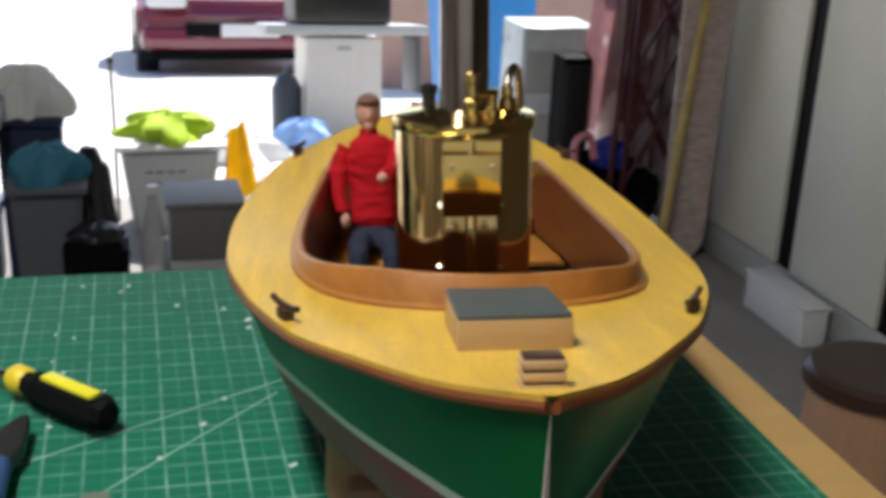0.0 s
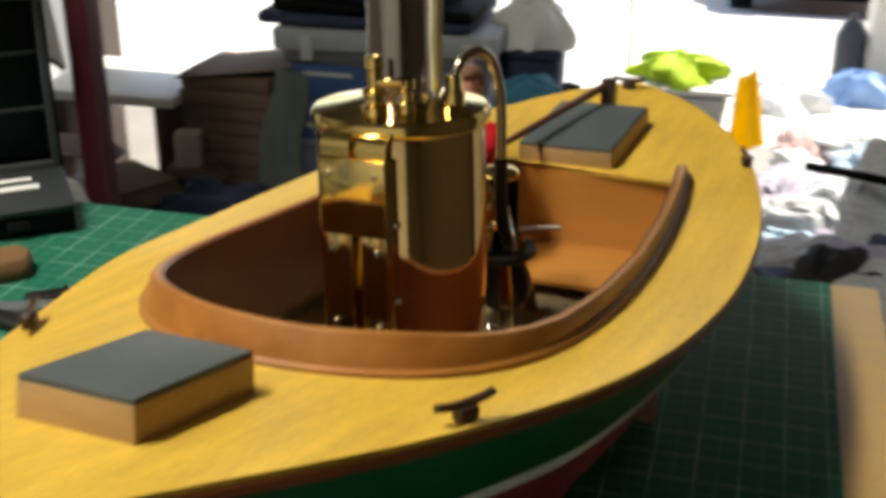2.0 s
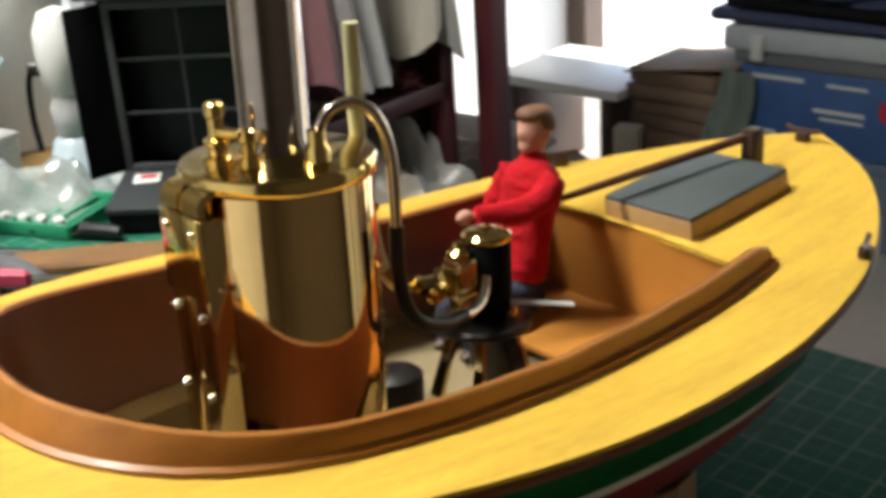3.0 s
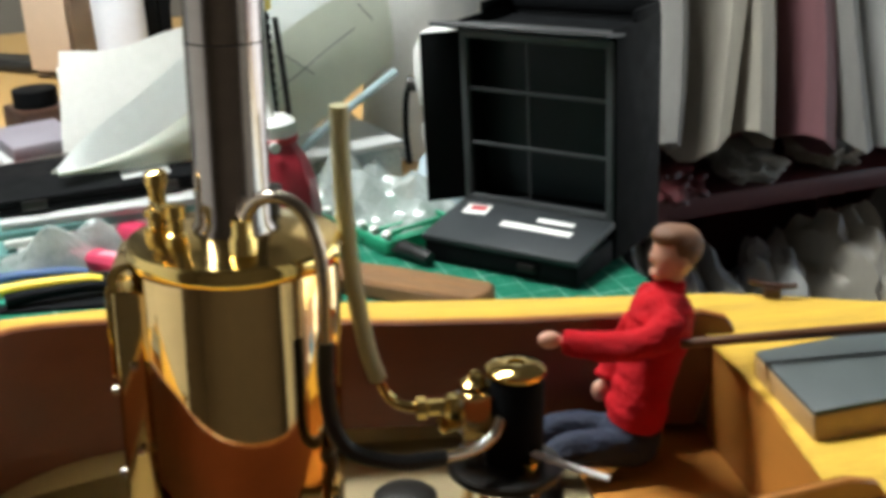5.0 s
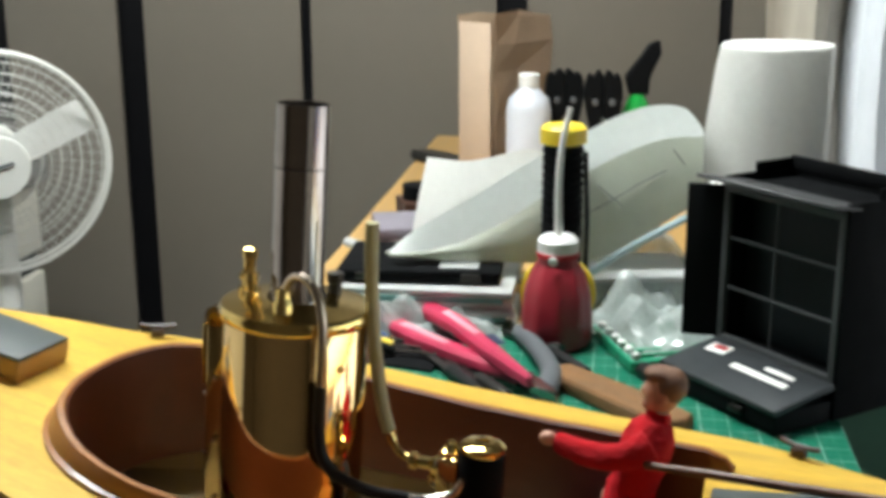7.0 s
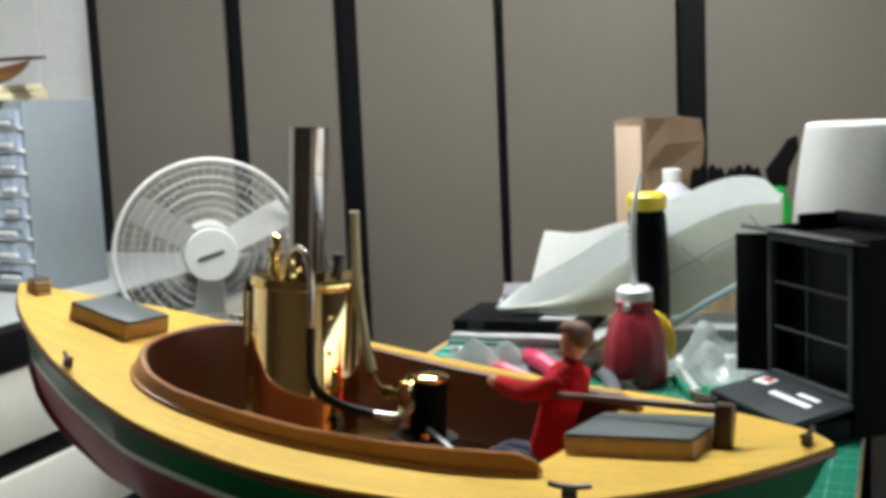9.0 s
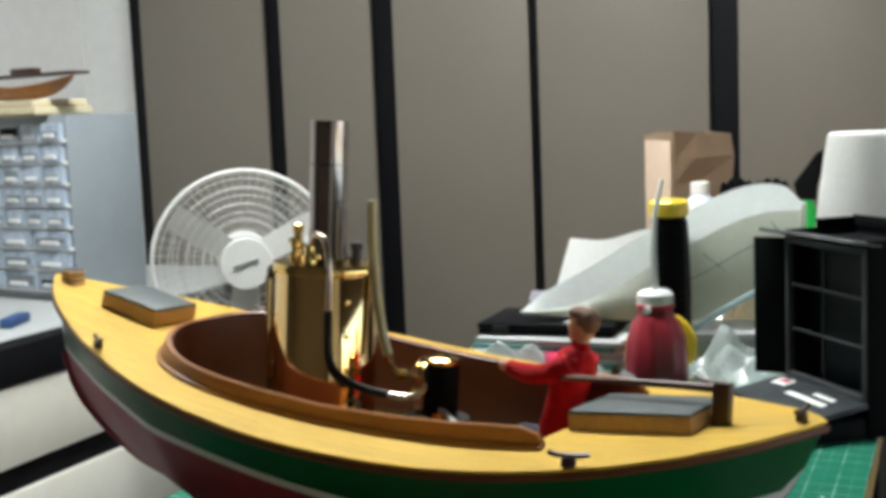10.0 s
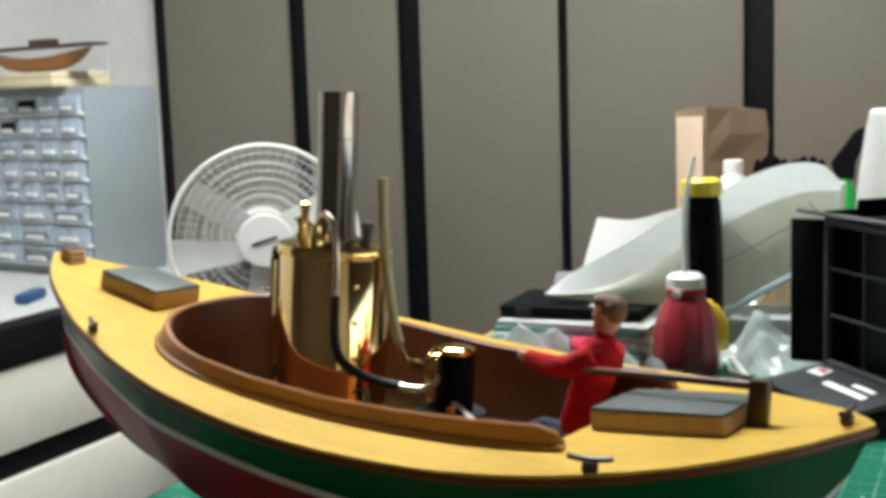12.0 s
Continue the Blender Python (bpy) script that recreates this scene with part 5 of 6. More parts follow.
part("sleeve", box(0.21, 0.056, 0.006, 0.002), TEAL, pack)
for i in range(5):
    part("pocket", box(0.026, 0.044, 0.003, 0.001), material("teal_pocket", (0.10, 0.36, 0.27), 0.2, vary=0.3), pack, "", pose(-0.075 + 0.036 * i, 0, 0.006))
for k, (x, y, turn, col, n_) in enumerate(((-0.56, 0.15, 78, BLUE, "blue"), (-0.585, 0.17, 70, NAVY, "navy"), (-0.535, 0.16, 84, YELLOW, "yellow"), (-0.515, 0.165, 88, BLACKPLASTIC, "black"), (-0.63, 0.17, 66, PALEGREY, "grey"))):
    f = thing("needle_file", bench(x, y, Z + 0.0032, turn), "small file with a %s plastic handle" % n_, "file", "small files in a row")
    b = bmesh.new()
    tube([(-0.05, 0, 0.007), (-0.02, 0, 0.009), (0.02, 0, 0.009), (0.035, 0, 0.006)], (0.006, 0.005), 10, None, b)
    part("handle", b, col, f)
    b = bmesh.new()
    tube([(0.033, 0, 0.006), (0.10, 0, 0.005)], (0.0025, 0.0012), 6, None, b)
    part("shank", b, STEEL, f)


def film(x, y, w, d, h, turn, seed, label):
    rnd = random.Random(seed)
    ph = [rnd.uniform(0, 6) for _ in range(6)]

    def fn(u, v):
        r = 1 - (2 * u - 1) ** 2 * 0.9
        q = 1 - (2 * v - 1) ** 2 * 0.9
        return (w * (u - 0.5), d * (v - 0.5), 0.002 + h * r * q * (0.6 + 0.4 * math.sin(9 * u + ph[0]) * math.cos(8 * v + ph[1])) + 0.004 * abs(math.sin(17 * u + ph[2]) * math.sin(19 * v + ph[3])))
    return solo("plastic_bag", sheet(18, 18, fn), CLEARBAG, bench(x, y, Z, turn), label, "plastic bag", "clear plastic bags", smooth=False)


film(-0.592, 0.17, 0.05, 0.13, 0.055, 2, 3, "crumpled clear plastic bag lying on the mat")
film(-0.62, 0.475, 0.15, 0.11, 0.06, 30, 5, "crumpled clear plastic bag beside the green tray")
film(-0.668, 0.445, 0.15, 0.11, 0.075, -20, 6, "crumpled clear plastic bag behind the red bottle")
film(-0.83, 0.455, 0.16, 0.17, 0.11, 15, 9, "large crumpled clear plastic bag behind the pale hull")
film(-0.60, 0.535, 0.10, 0.08, 0.05, 70, 7, "crumpled clear plastic bag beside the drill stand")
film(-0.60, 0.255, 0.06, 0.10, 0.03, 8, 8, "crumpled clear plastic bag near the tool wallet")

books = thing("book_stack", bench(-0.862, 0.142, W, 6), "short stack of worn pale books on the bare wood", "books")
for i, (w_, d_, h_, m_) in enumerate(((0.11, 0.085, 0.03, PAPER), (0.105, 0.08, 0.026, PALEGREY), (0.10, 0.075, 0.015, material("mauve_cover", (0.2, 0.18, 0.21), 0.6, vary=0.2)))):
    part("book", box(w_, d_, h_, 0.002), m_, books, "", pose(0.006 * i, 0.004 * i, 0.001 + (0, 0.0305, 0.057)[i], 0, 0, 5 * i))
lens_ = thing("hand_lens", bench(-0.975, 0.155, W, 20), "brown wooden jig with a dark round lens", "jig")
part("block", box(0.07, 0.06, 0.075, 0.004), DARKWOOD, lens_)
part("ring", lathe([(0.018, 0.075), (0.026, 0.076), (0.026, 0.095), (0.018, 0.096)], 20), BLACKPLASTIC, lens_)
solo("folded_paper", crumpled(0.085, 0.11, 0.036, 88), PAPER, bench(-0.782, 0.138, W + 0.0005, 20), "folded white paper on the bare wood", "paper")
marker = thing("red_marker", bench(-0.772, 0.137, W + 0.036, 43), "red felt marker with a pale cap lying on folded paper", "marker")
b = bmesh.new()
tube([(-0.05, 0, 0.009), (0.04, 0, 0.009)], 0.0085, 12, None, b)
part("barrel", b, material("coral_red", (0.55, 0.08, 0.04), 0.4, vary=0.1), marker)
b = bmesh.new()
tube([(-0.051, 0, 0.009), (-0.085, 0, 0.009)], (0.008, 0.0065), 12, None, b)
part("cap", b, PALEGREY, marker)
solo("sandal_last", prism([(-0.11, -0.02), (0.05, -0.03), (0.1, 0.0), (0.05, 0.03), (-0.09, 0.02)], 0.02, 0.004), DARKMETAL, bench(-1.60, 0.115, W, 45), "dark flat shoe-shaped tool near the cupboards", "tool")

tray = thing("green_tray", bench(-0.585, 0.462, Z, 20), "small green perforated plastic tray", "tray")
TRAYGREEN = material("green_tray_plastic", (0.03, 0.26, 0.14), 0.35, scale=30, vary=0.2)
part("bottom", box(0.15, 0.085, 0.003, 0.001), TRAYGREEN, tray, "", pose(0, 0, 0.001))
for s in (-1, 1):
    part("long_side", box(0.15, 0.004, 0.013, 0.001), TRAYGREEN, tray, "", pose(0, s * 0.0425, 0.001))
    part("short_side", box(0.004, 0.085, 0.013, 0.001), TRAYGREEN, tray, "", pose(s * 0.075, 0, 0.001))
for i in range(9):
    part("rib", box(0.005, 0.08, 0.006, 0.001), TRAYGREEN, tray, "", pose(-0.06 + 0.015 * i, 0, 0.0042))
for i in range(7):
    part("peg", lathe([(0.005, 0.0), (0.005, 0.006), (0.003, 0.008), (0, 0.0082)], 10), WHITEPLASTIC, tray, "", pose(-0.06 + 0.02 * i, -0.034, 0.0102))
plank = thing("wood_offcut", bench(-0.415, 0.432, Z, 44), "rough brown wooden offcut lying on the mat", "wood offcut")
part("board", prism([(-0.092, -0.004), (-0.07, -0.02), (-0.01, -0.0215), (0.08, -0.0235), (0.089, 0.0), (0.082, 0.017), (0.0, 0.0195), (-0.08, 0.015)], 0.016, 0.003), material("rough_brown_wood", (0.2, 0.095, 0.03), 0.7, scale=22, vary=0.6, stretch=(1, 8, 8), bump=0.6, fine=0.3), plank)
solo("wood_chip", prism([(-0.03, -0.01), (0.025, -0.012), (0.035, 0.004), (-0.02, 0.012)], 0.006, 0.001), PALEWOOD, bench(-0.36, 0.40, Z, 20), "thin pale wood chip on the mat", "wood chip")

# small drill stand beside the case
drill = thing("mini_drill_stand", bench(-0.612, 0.540, Z, -40), "small white mini drill upright in a bluish plastic stand", "drill stand")
part("base", lathe([(0.036, 0.001), (0.036, 0.006), (0.024, 0.05), (0.018, 0.056)], 20), material("bluish_clear_plastic", (0.42, 0.5, 0.55), 0.2, vary=0.2), drill, "bluish plastic base")
part("lower_body", lathe([(0.014, 0.055), (0.019, 0.066), (0.020, 0.085), (0.014, 0.098)], 20), PALEGREY, drill, "grey nose")
part("motor", lathe([(0.0, 0.096), (0.014, 0.098), (0.022, 0.11), (0.025, 0.135), (0.024, 0.16), (0.016, 0.178), (0, 0.184)], 20), WHITEPLASTIC, drill, "white rounded motor housing")
b = bmesh.new()
tube([(0.0, -0.024, 0.128), (0.006, -0.033, 0.118), (0.008, -0.036, 0.08), (0.008, -0.034, 0.045)], 0.003, 8, None, b)
part("lever", b, BLACKPLASTIC, drill, "black lever")
part("knob", lathe([(0, -0.008), (0.008, -0.006), (0.008, 0.006), (0, 0.008)], 12, pose(0, -0.027, 0.125, 90)), DARKMETAL, drill)
rod = thing("teal_rod", bench(0, 0, 0), "thin teal plastic rod leaning on the bare hull", "rod")
b = bmesh.new()
tube([(-0.655, 0.395, 0.808), (-0.668, 0.45, 0.843), (-0.680, 0.515, 0.878)], 0.0042, 8, None, b)
part("rod", b, material("teal_rod_plastic", (0.3, 0.4, 0.42), 0.4, vary=0.15), rod)

# tools on the mat beside the bow
sd = thing("screwdriver", bench(-0.215, 0.362, Z, -48), "screwdriver with a yellow and black handle on the mat", "screwdriver")
part("handle", lathe([(0.0, -0.002), (0.010, 0.0), (0.0135, 0.006), (0.0145, 0.03), (0.0135, 0.066), (0.010, 0.076), (0.0085, 0.082)], 8, pose(0.055, 0, 0.0148, 0, -90)), BLACKPLASTIC, sd, "black grip", smooth=False)
part("collar", lathe([(0.0085, 0.081), (0.0105, 0.084), (0.0105, 0.094), (0.007, 0.099)], 14, pose(0.055, 0, 0.0148, 0, -90)), YELLOW, sd, "yellow collar")
part("inlay", box(0.05, 0.011, 0.004, 0.0018), material("bright_yellow_inlay", (0.8, 0.72, 0.03), 0.35, vary=0.06), sd, "yellow inlay", pose(0.022, -0.003, 0.0268))
b = bmesh.new()
tube([(-0.042, 0, 0.0148), (-0.12, 0, 0.006)], 0.003, 10, None, b)
part("shank", b, STEEL, sd)
cut = thing("blue_pliers", bench(-0.25, 0.275, Z, 72), "dark pliers with blue-black grips on the mat", "pliers")
for s in (-1, 1):
    b = bmesh.new()
    tube([(-0.10, s * 0.022, 0.011), (-0.05, s * 0.02, 0.013), (0.0, s * 0.008, 0.012)], (0.01, 0.007), 10, None, b)
    part("grip", b, BLACKPLASTIC if s > 0 else BLUE, cut, "blue grip" if s < 0 else "black grip")
part("jaw", prism([(-0.005, -0.013), (0.02, -0.014), (0.06, -0.003), (0.06, 0.003), (0.02, 0.014), (-0.005, 0.013)], 0.011, 0.001, pose(0, 0, 0.005)), DARKMETAL, cut)
PEGWOOD = material("weathered_peg", (0.12, 0.15, 0.11), 0.7, scale=30, vary=0.3)
peg = thing("wooden_peg", bench(-0.197, 0.205, Z, 65), "small weathered grey-green wooden peg half on the mat", "peg")
part("leg", box(0.05, 0.008, 0.008, 0.002), PEGWOOD, peg, "", pose(0, 0, 0.0005))
part("head", box(0.018, 0.018, 0.009, 0.003), PEGWOOD, peg, "", pose(0.026, 0, 0.0005, 0, 0, 30))
for k, (x, y, turn, l_, m_) in enumerate(((-0.30, 0.42, 20, 0.09, GREYPLASTIC), (-0.33, 0.40, -15, 0.1, DARKMETAL), (-0.29, 0.45, 40, 0.07, DARKMETAL))):
    solo("tool_bit", box(l_, 0.016, 0.008, 0.003), m_, bench(x, y, Z, turn), "small flat tool lying on the mat", "tool", "small tools by the screwdriver")
rnd = random.Random(4)
b = bmesh.new()
for i in range(26):
    box(rnd.uniform(0.002, 0.006), rnd.uniform(0.001, 0.003), 0.001, 0, pose(rnd.uniform(-0.26, -0.02), rnd.uniform(0.12, 0.6), 0.0, 0, 0, rnd.uniform(0, 180)), b)
solo("wood_shavings", b, PAPER, bench(0, 0, Z + 0.0002), "pale crumbs scattered on the cutting mat", "crumbs", kind="stuff")
# printed diamond and arc on the mat
b = bmesh.new()
for p, q in (((-0.6, 0.1), (-0.04, 0.396)), ((-0.4, 0.04), (-0.06, 0.369)), ((-0.05, 0.05), (0.02, 0.12)), ((0.02, 0.05), (-0.05, 0.12)), ((-0.02, 0.05), (0.0, 0.13))):
    v = Vector((q[0] - p[0], q[1] - p[1], 0))
    box(v.length, 0.0012, 0.0003, 0, pose((p[0] + q[0]) / 2, (p[1] + q[1]) / 2, 0, 0, 0, math.degrees(math.atan2(v.y, v.x))), b)
tube([(-0.05 + 0.1 * math.cos(a), 0.1 + 0.1 * math.sin(a), 0.0002) for a in [math.pi * (0.1 + 0.8 * i / 20) for i in range(21)]], 0.0006, 4, None, b, 1)
MATLINE = material("mat_print", (0.24, 0.42, 0.33), 0.6, vary=0.3)
ob = solo("mat_print", b, MATLINE, bench(0, 0, 0.7496), "faint white printed guide lines on the cutting mat", "print", kind="structure")

# -- shelf with hanging garment bags past the bench --
shelf = thing("maroon_shelf", bench(-1.3, 1.225, 0), "dark maroon wooden shelf unit holding garment bags", "shelf")
part("board", box(0.42, 0.90, 0.035, 0.003), MAROON, shelf, "maroon shelf board", pose(0, 0, 0.49))
part("lower_board", box(0.42, 0.90, 0.03, 0.003), MAROON, shelf, "", pose(0, 0, 0.10))
part("top_board", box(0.42, 0.90, 0.03, 0.003), MAROON, shelf, "", pose(0, 0, 1.62))
part("back_panel", box(0.012, 0.60, 1.78, 0.001), MAROON, shelf, "dark back panel", pose(-0.218, 0.15, FLOOR + 0.001))
part("end_panel", box(0.40, 0.012, 0.80, 0.001), MAROON, shelf, "dark end panel", pose(0, 0.455, FLOOR + 0.001))
part("lower_back", box(0.012, 0.26, 0.66, 0.001), MAROON, shelf, "", pose(-0.218, -0.285, FLOOR + 0.001))
for x in (-0.19, 0.19):
    for y in (-0.43, 0.43):
        part("upright", box(0.04, 0.04, (1.62 if y > 0 else 0.49) - FLOOR, 0.003), MAROON, shelf, "", pose(x, y, FLOOR + 0.0005))
b = bmesh.new()
tube([(0, -0.445, 1.5), (0, 0.445, 1.5)], 0.012, 10, None, b)
part("hanging_rail", b, STEEL, shelf)
FILMS = [material("garment_film", (0.28, 0.27, 0.255), 0.3, scale=10, vary=0.2, stretch=(6, 6, 0.6), fine=0.12), material("garment_beige", (0.36, 0.33, 0.275), 0.35, scale=10, vary=0.25, stretch=(6, 6, 0.6)),
         material("garment_plum", (0.19, 0.085, 0.095), 0.5, scale=10, vary=0.3, stretch=(6, 6, 0.6)), material("garment_pale", (0.40, 0.40, 0.385), 0.3, scale=10, vary=0.18, stretch=(6, 6, 0.6)), material("white_cover", (0.74, 0.77, 0.82), 0.3, scale=8, vary=0.12, stretch=(6, 6, 0.6))]
rnd = random.Random(11)
for i in range(11):
    ph, amp = rnd.uniform(0, 6), rnd.uniform(0.02, 0.045)
    low = rnd.uniform(0.585, 0.63)

    def cloth(u, v, ph=ph, amp=amp, low=low):
        a = 2 * math.pi * u
        taper = 1 - 0.45 * v
        return (0.2 * taper * math.cos(a) + amp * math.sin(3 * a + ph), (0.062 + 0.022 * math.sin(2 * a + ph) * (1 - v) + 0.010 * math.sin(5 * a - 3 * v)) * math.sin(a) + amp * 0.8 * math.sin(4 * v + ph), low + 0.03 * math.sin(3 * a + 2 * ph) * (1 - v) + (1.49 - low) * v)
    g = thing("garment_bag", bench(-1.25, 0.741 + 0.089 * i, 0, rnd.uniform(-6, 6)), "long garment hanging in a dull plastic cover", "garment bag", "garments hanging over the shelf")
    part("cover", sheet(22, 10, cloth), FILMS[(1, 4, 4, 0, 1, 1, 2, 0, 3, 1, 0)[i]], g, "")
    b = bmesh.new()
    tube([(0, 0, 1.485), (0, 0, 1.512), (0.008, 0, 1.516), (0.014, 0, 1.508)], 0.0015, 6, None, b)
    part("hook", b, STEEL, g)
for i in range(5):
    rn = random.Random(30 + i)
    solo("cloth_sack", crumpled(0.28, 0.17, rn.uniform(0.26, 0.34), 40 + i), (FILMS[3], FILMS[0], FILMS[3], FILMS[1], FILMS[0])[i], bench(-1.17 + rn.uniform(-0.04, 0.05), 1.06 + 0.13 * i, 0.131, rn.uniform(-30, 30)), "soft crumpled cloth sack standing on the low shelf board", "sack", "sacks under the shelf")
for i in range(4):
    rn = random.Random(70 + i)
    solo("folded_cloth", crumpled(0.16, 0.12, 0.05, 60 + i), (MAROON, FILMS[3], FILMS[1], MAROON)[i], bench(-1.15 + rn.uniform(-0.03, 0.03), 1.08 + 0.16 * i, 0.526, rn.uniform(-30, 30)), "small crumpled cloth lying on the maroon shelf", "cloth", "cloths on the shelf")
post = solo("roof_post", box(0.048, 0.052, TALL - 0.001, 0.004), MAROON, bench(-1.045, 1.738, FLOOR + 0.0005), "dark maroon wooden post", "post", kind="structure")

solo("rubbish_sack", crumpled(0.2, 0.26, 0.74, 91), BLACKPLASTIC, bench(-0.95, 0.90, FLOOR + 0.0005, 12), "tall slumped black rubbish sack standing beyond the bench", "sack")
folder = thing("green_board", bench(-0.79, 0, FLOOR), "dull green board with a slanting edge standing beyond the bench", "board")
tall = -FLOOR
part("board", prism([(0.66, 0.001), (0.66, tall + 0.57), (0.744, tall + 0.655), (0.764, tall + 0.676), (0.812, tall + 0.609), (0.836, tall + 0.556), (0.90, tall + 0.42), (0.90, 0.001)], 0.010, 0.001, Matrix(((0, 0, 1, 0), (1, 0, 0, 0), (0, 1, 0, 0), (0, 0, 0, 1)))), material("dull_green_board", (0.035, 0.095, 0.062), 0.6, scale=14, vary=0.35, bump=0.1), folder, "")

# cardboard and clutter past the post
def carton(x, y, z, w_, d_, h_, turn, label):
    c = thing("cardboard_box", bench(x, y, z, turn), label, "box", "cardboard boxes by the post")
    part("carton", box(w_, d_, h_, 0.003), CARD, c, "", pose(0, 0, 0.0005))
    part("flap", box(w_, 0.07, 0.003, 0.001), CARD, c, "", pose(0, -d_ / 2 - 0.02, h_ - 0.028, -40))
    part("flap", box(0.06, d_, 0.003, 0.001), CARD, c, "", pose(w_ / 2 + 0.018, 0, h_ - 0.026, 0, 40))


carton(-1.62, 2.27, FLOOR, 0.42, 0.26, 0.36, 6, "worn brown cardboard box with open flaps")
carton(-1.27, 1.93, FLOOR, 0.22, 0.20, 0.30, -12, "low brown cardboard box with open flaps")
carton(-1.50, 2.62, FLOOR, 0.24, 0.18, 0.17, -30, "crushed brown cardboard box with open flaps")
# flattened cartons piled beside the blue box
pile = thing("carton_pile", bench(-1.285, 3.0, FLOOR), "pile of flattened brown cartons beside the storage boxes", "carton pile")
rnd = random.Random(12)
for i in range(9):
    part("flat_carton", box(0.30 + rnd.uniform(-0.02, 0.02), 0.28, 0.044, 0.006), CARD, pile, "", pose(rnd.uniform(-0.01, 0.01), rnd.uniform(-0.015, 0.015), 0.0005 + 0.0465 * i, 0, 0.8 * i / 9, rnd.uniform(-3, 3)))
part("top_sheet", box(0.36, 0.30, 0.006, 0.002), CARD, pile, "", pose(0.02, 0, 0.4245, 0, -8))
board = thing("white_board", bench(-1.66, 3.0, FLOOR), "board lying across a low trestle, white as if sunlit", "board")
# the top's white colour stands for sunlight falling there
part("top", box(0.46, 0.42, 0.03, 0.003), WHITEPAINT, board, "white board", pose(0, 0, 0.325))
for x in (-0.17, 0.17):
    part("trestle_leg", box(0.04, 0.36, 0.324, 0.003), DARKWOOD, board, "", pose(x, 0, 0.0005))
solo("pale_parcel", box(0.075, 0.06, 0.10, 0.003), material("pale_card", (0.36, 0.33, 0.28), 0.8, vary=0.2), bench(-1.37, 2.76, FLOOR + 0.171, 14), "small pale cardboard parcel among the cartons", "parcel")
carton(-1.37, 2.76, FLOOR, 0.12, 0.10, 0.17, 10, "small brown cardboard box with open flaps")
solo("dark_rag", crumpled(0.36, 0.24, 0.20, 97), NAVY, bench(-1.20, 2.55, FLOOR + 0.0005, 25), "heap of dark rags on the floor before the cartons", "rags")
solo("brown_rags", crumpled(0.30, 0.22, 0.17, 98), CARD, bench(-1.02, 2.35, FLOOR + 0.0005, -25), "heap of dull brown rags on the floor", "rags")
solo("slumped_sack", crumpled(0.26, 0.22, 0.50, 93), NAVY, bench(-0.80, 1.45, FLOOR + 0.0005, 30), "slumped dark cloth sack standing beyond the bench", "sack")
solo("paper_wad", crumpled(0.22, 0.16, 0.20, 94), FILMS[1], bench(-1.25, 1.90, FLOOR + 0.3005, 20), "crumpled pale bundle lying on a cardboard box", "bundle")
solo("plastic_wrap", crumpled(0.20, 0.14, 0.34, 95), FILMS[0], bench(-1.10, 1.62, FLOOR + 0.0005, 40), "slumped dull plastic wrap beside the shelf", "plastic wrap")
tin = thing("paint_tin", bench(-1.06, 1.52, FLOOR), "small dented grey paint tin on the floor", "tin")
part("can", lathe([(0.0, 0.001), (0.07, 0.001), (0.072, 0.006), (0.07, 0.012), (0.07, 0.16), (0.073, 0.166)], 24), STEEL, tin)
part("lid", lathe([(0.073, 0.166), (0.07, 0.172), (0.06, 0.168), (0.0, 0.168)], 24), PALEGREY, tin, "pale lid")

sage = thing("sage_cloth", bench(0, 0, 0), "sage green cloth hanging beside the blue box", "cloth")
part("drape", sheet(12, 18, lambda u, v: (-1.20 + 0.075 * v + (0.15 - 0.05 * v) * u + 0.010 * math.sin(9 * v), 2.835 - 0.05 * (1 - v) + 0.016 * math.sin(7 * u + 2 * v), FLOOR + 0.012 + 0.46 * v - 0.03 * u), 0.003), material("sage_fabric", (0.2, 0.24, 0.21), 0.85, scale=20, vary=0.25, bump=0.3), sage)
# storage stack past the bench
crate = thing("slate_crate", bench(-0.80, 3.03, FLOOR), "slate blue plastic storage crate on the floor", "crate")
SLATEBLUE = material("slate_crate", (0.09, 0.12, 0.17), 0.5, vary=0.15)
part("body", box(0.57, 0.33, 0.215, 0.01), SLATEBLUE, crate, "", pose(0, 0, 0.0005))
part("rim", box(0.59, 0.35, 0.028, 0.008), SLATEBLUE, crate, "", pose(0, 0, 0.2160))
stack = thing("blue_storage_box", bench(-0.805, 3.03, FLOOR + 0.2445), "blue printed storage box on a slate crate", "storage box")
part("box", box(0.545, 0.32, 0.226, 0.006), BLUE, stack, "blue printed box")
for x, z, w_, h_, m_ in ((-0.165, 0.190, 0.150, 0.013, PALEGREY), (0.03, 0.188, 0.11, 0.010, PALEGREY), (0.012, 0.116, 0.14, 0.012, PALEGREY), (0.02, 0.096, 0.12, 0.009, PALEGREY), (0.145, 0.118, 0.045, 0.05, RED), (0.205, 0.125, 0.065, 0.011, PALEGREY), (0.19, 0.098, 0.05, 0.009, PALEGREY), (-0.20, 0.034, 0.075, 0.016, PALEGREY)):
    part("print_bar", box(w_, 0.0012, h_, 0.0003), m_, stack, "", pose(x, -0.1604, z))
lidbox = thing("grey_lidded_crate", bench(-0.80, 3.03, FLOOR + 0.471), "flat grey plastic lidded crate on the blue box", "crate")
part("body", box(0.60, 0.33, 0.04, 0.006), GREYPLASTIC, lidbox, "", pose(0, 0, 0.0005))
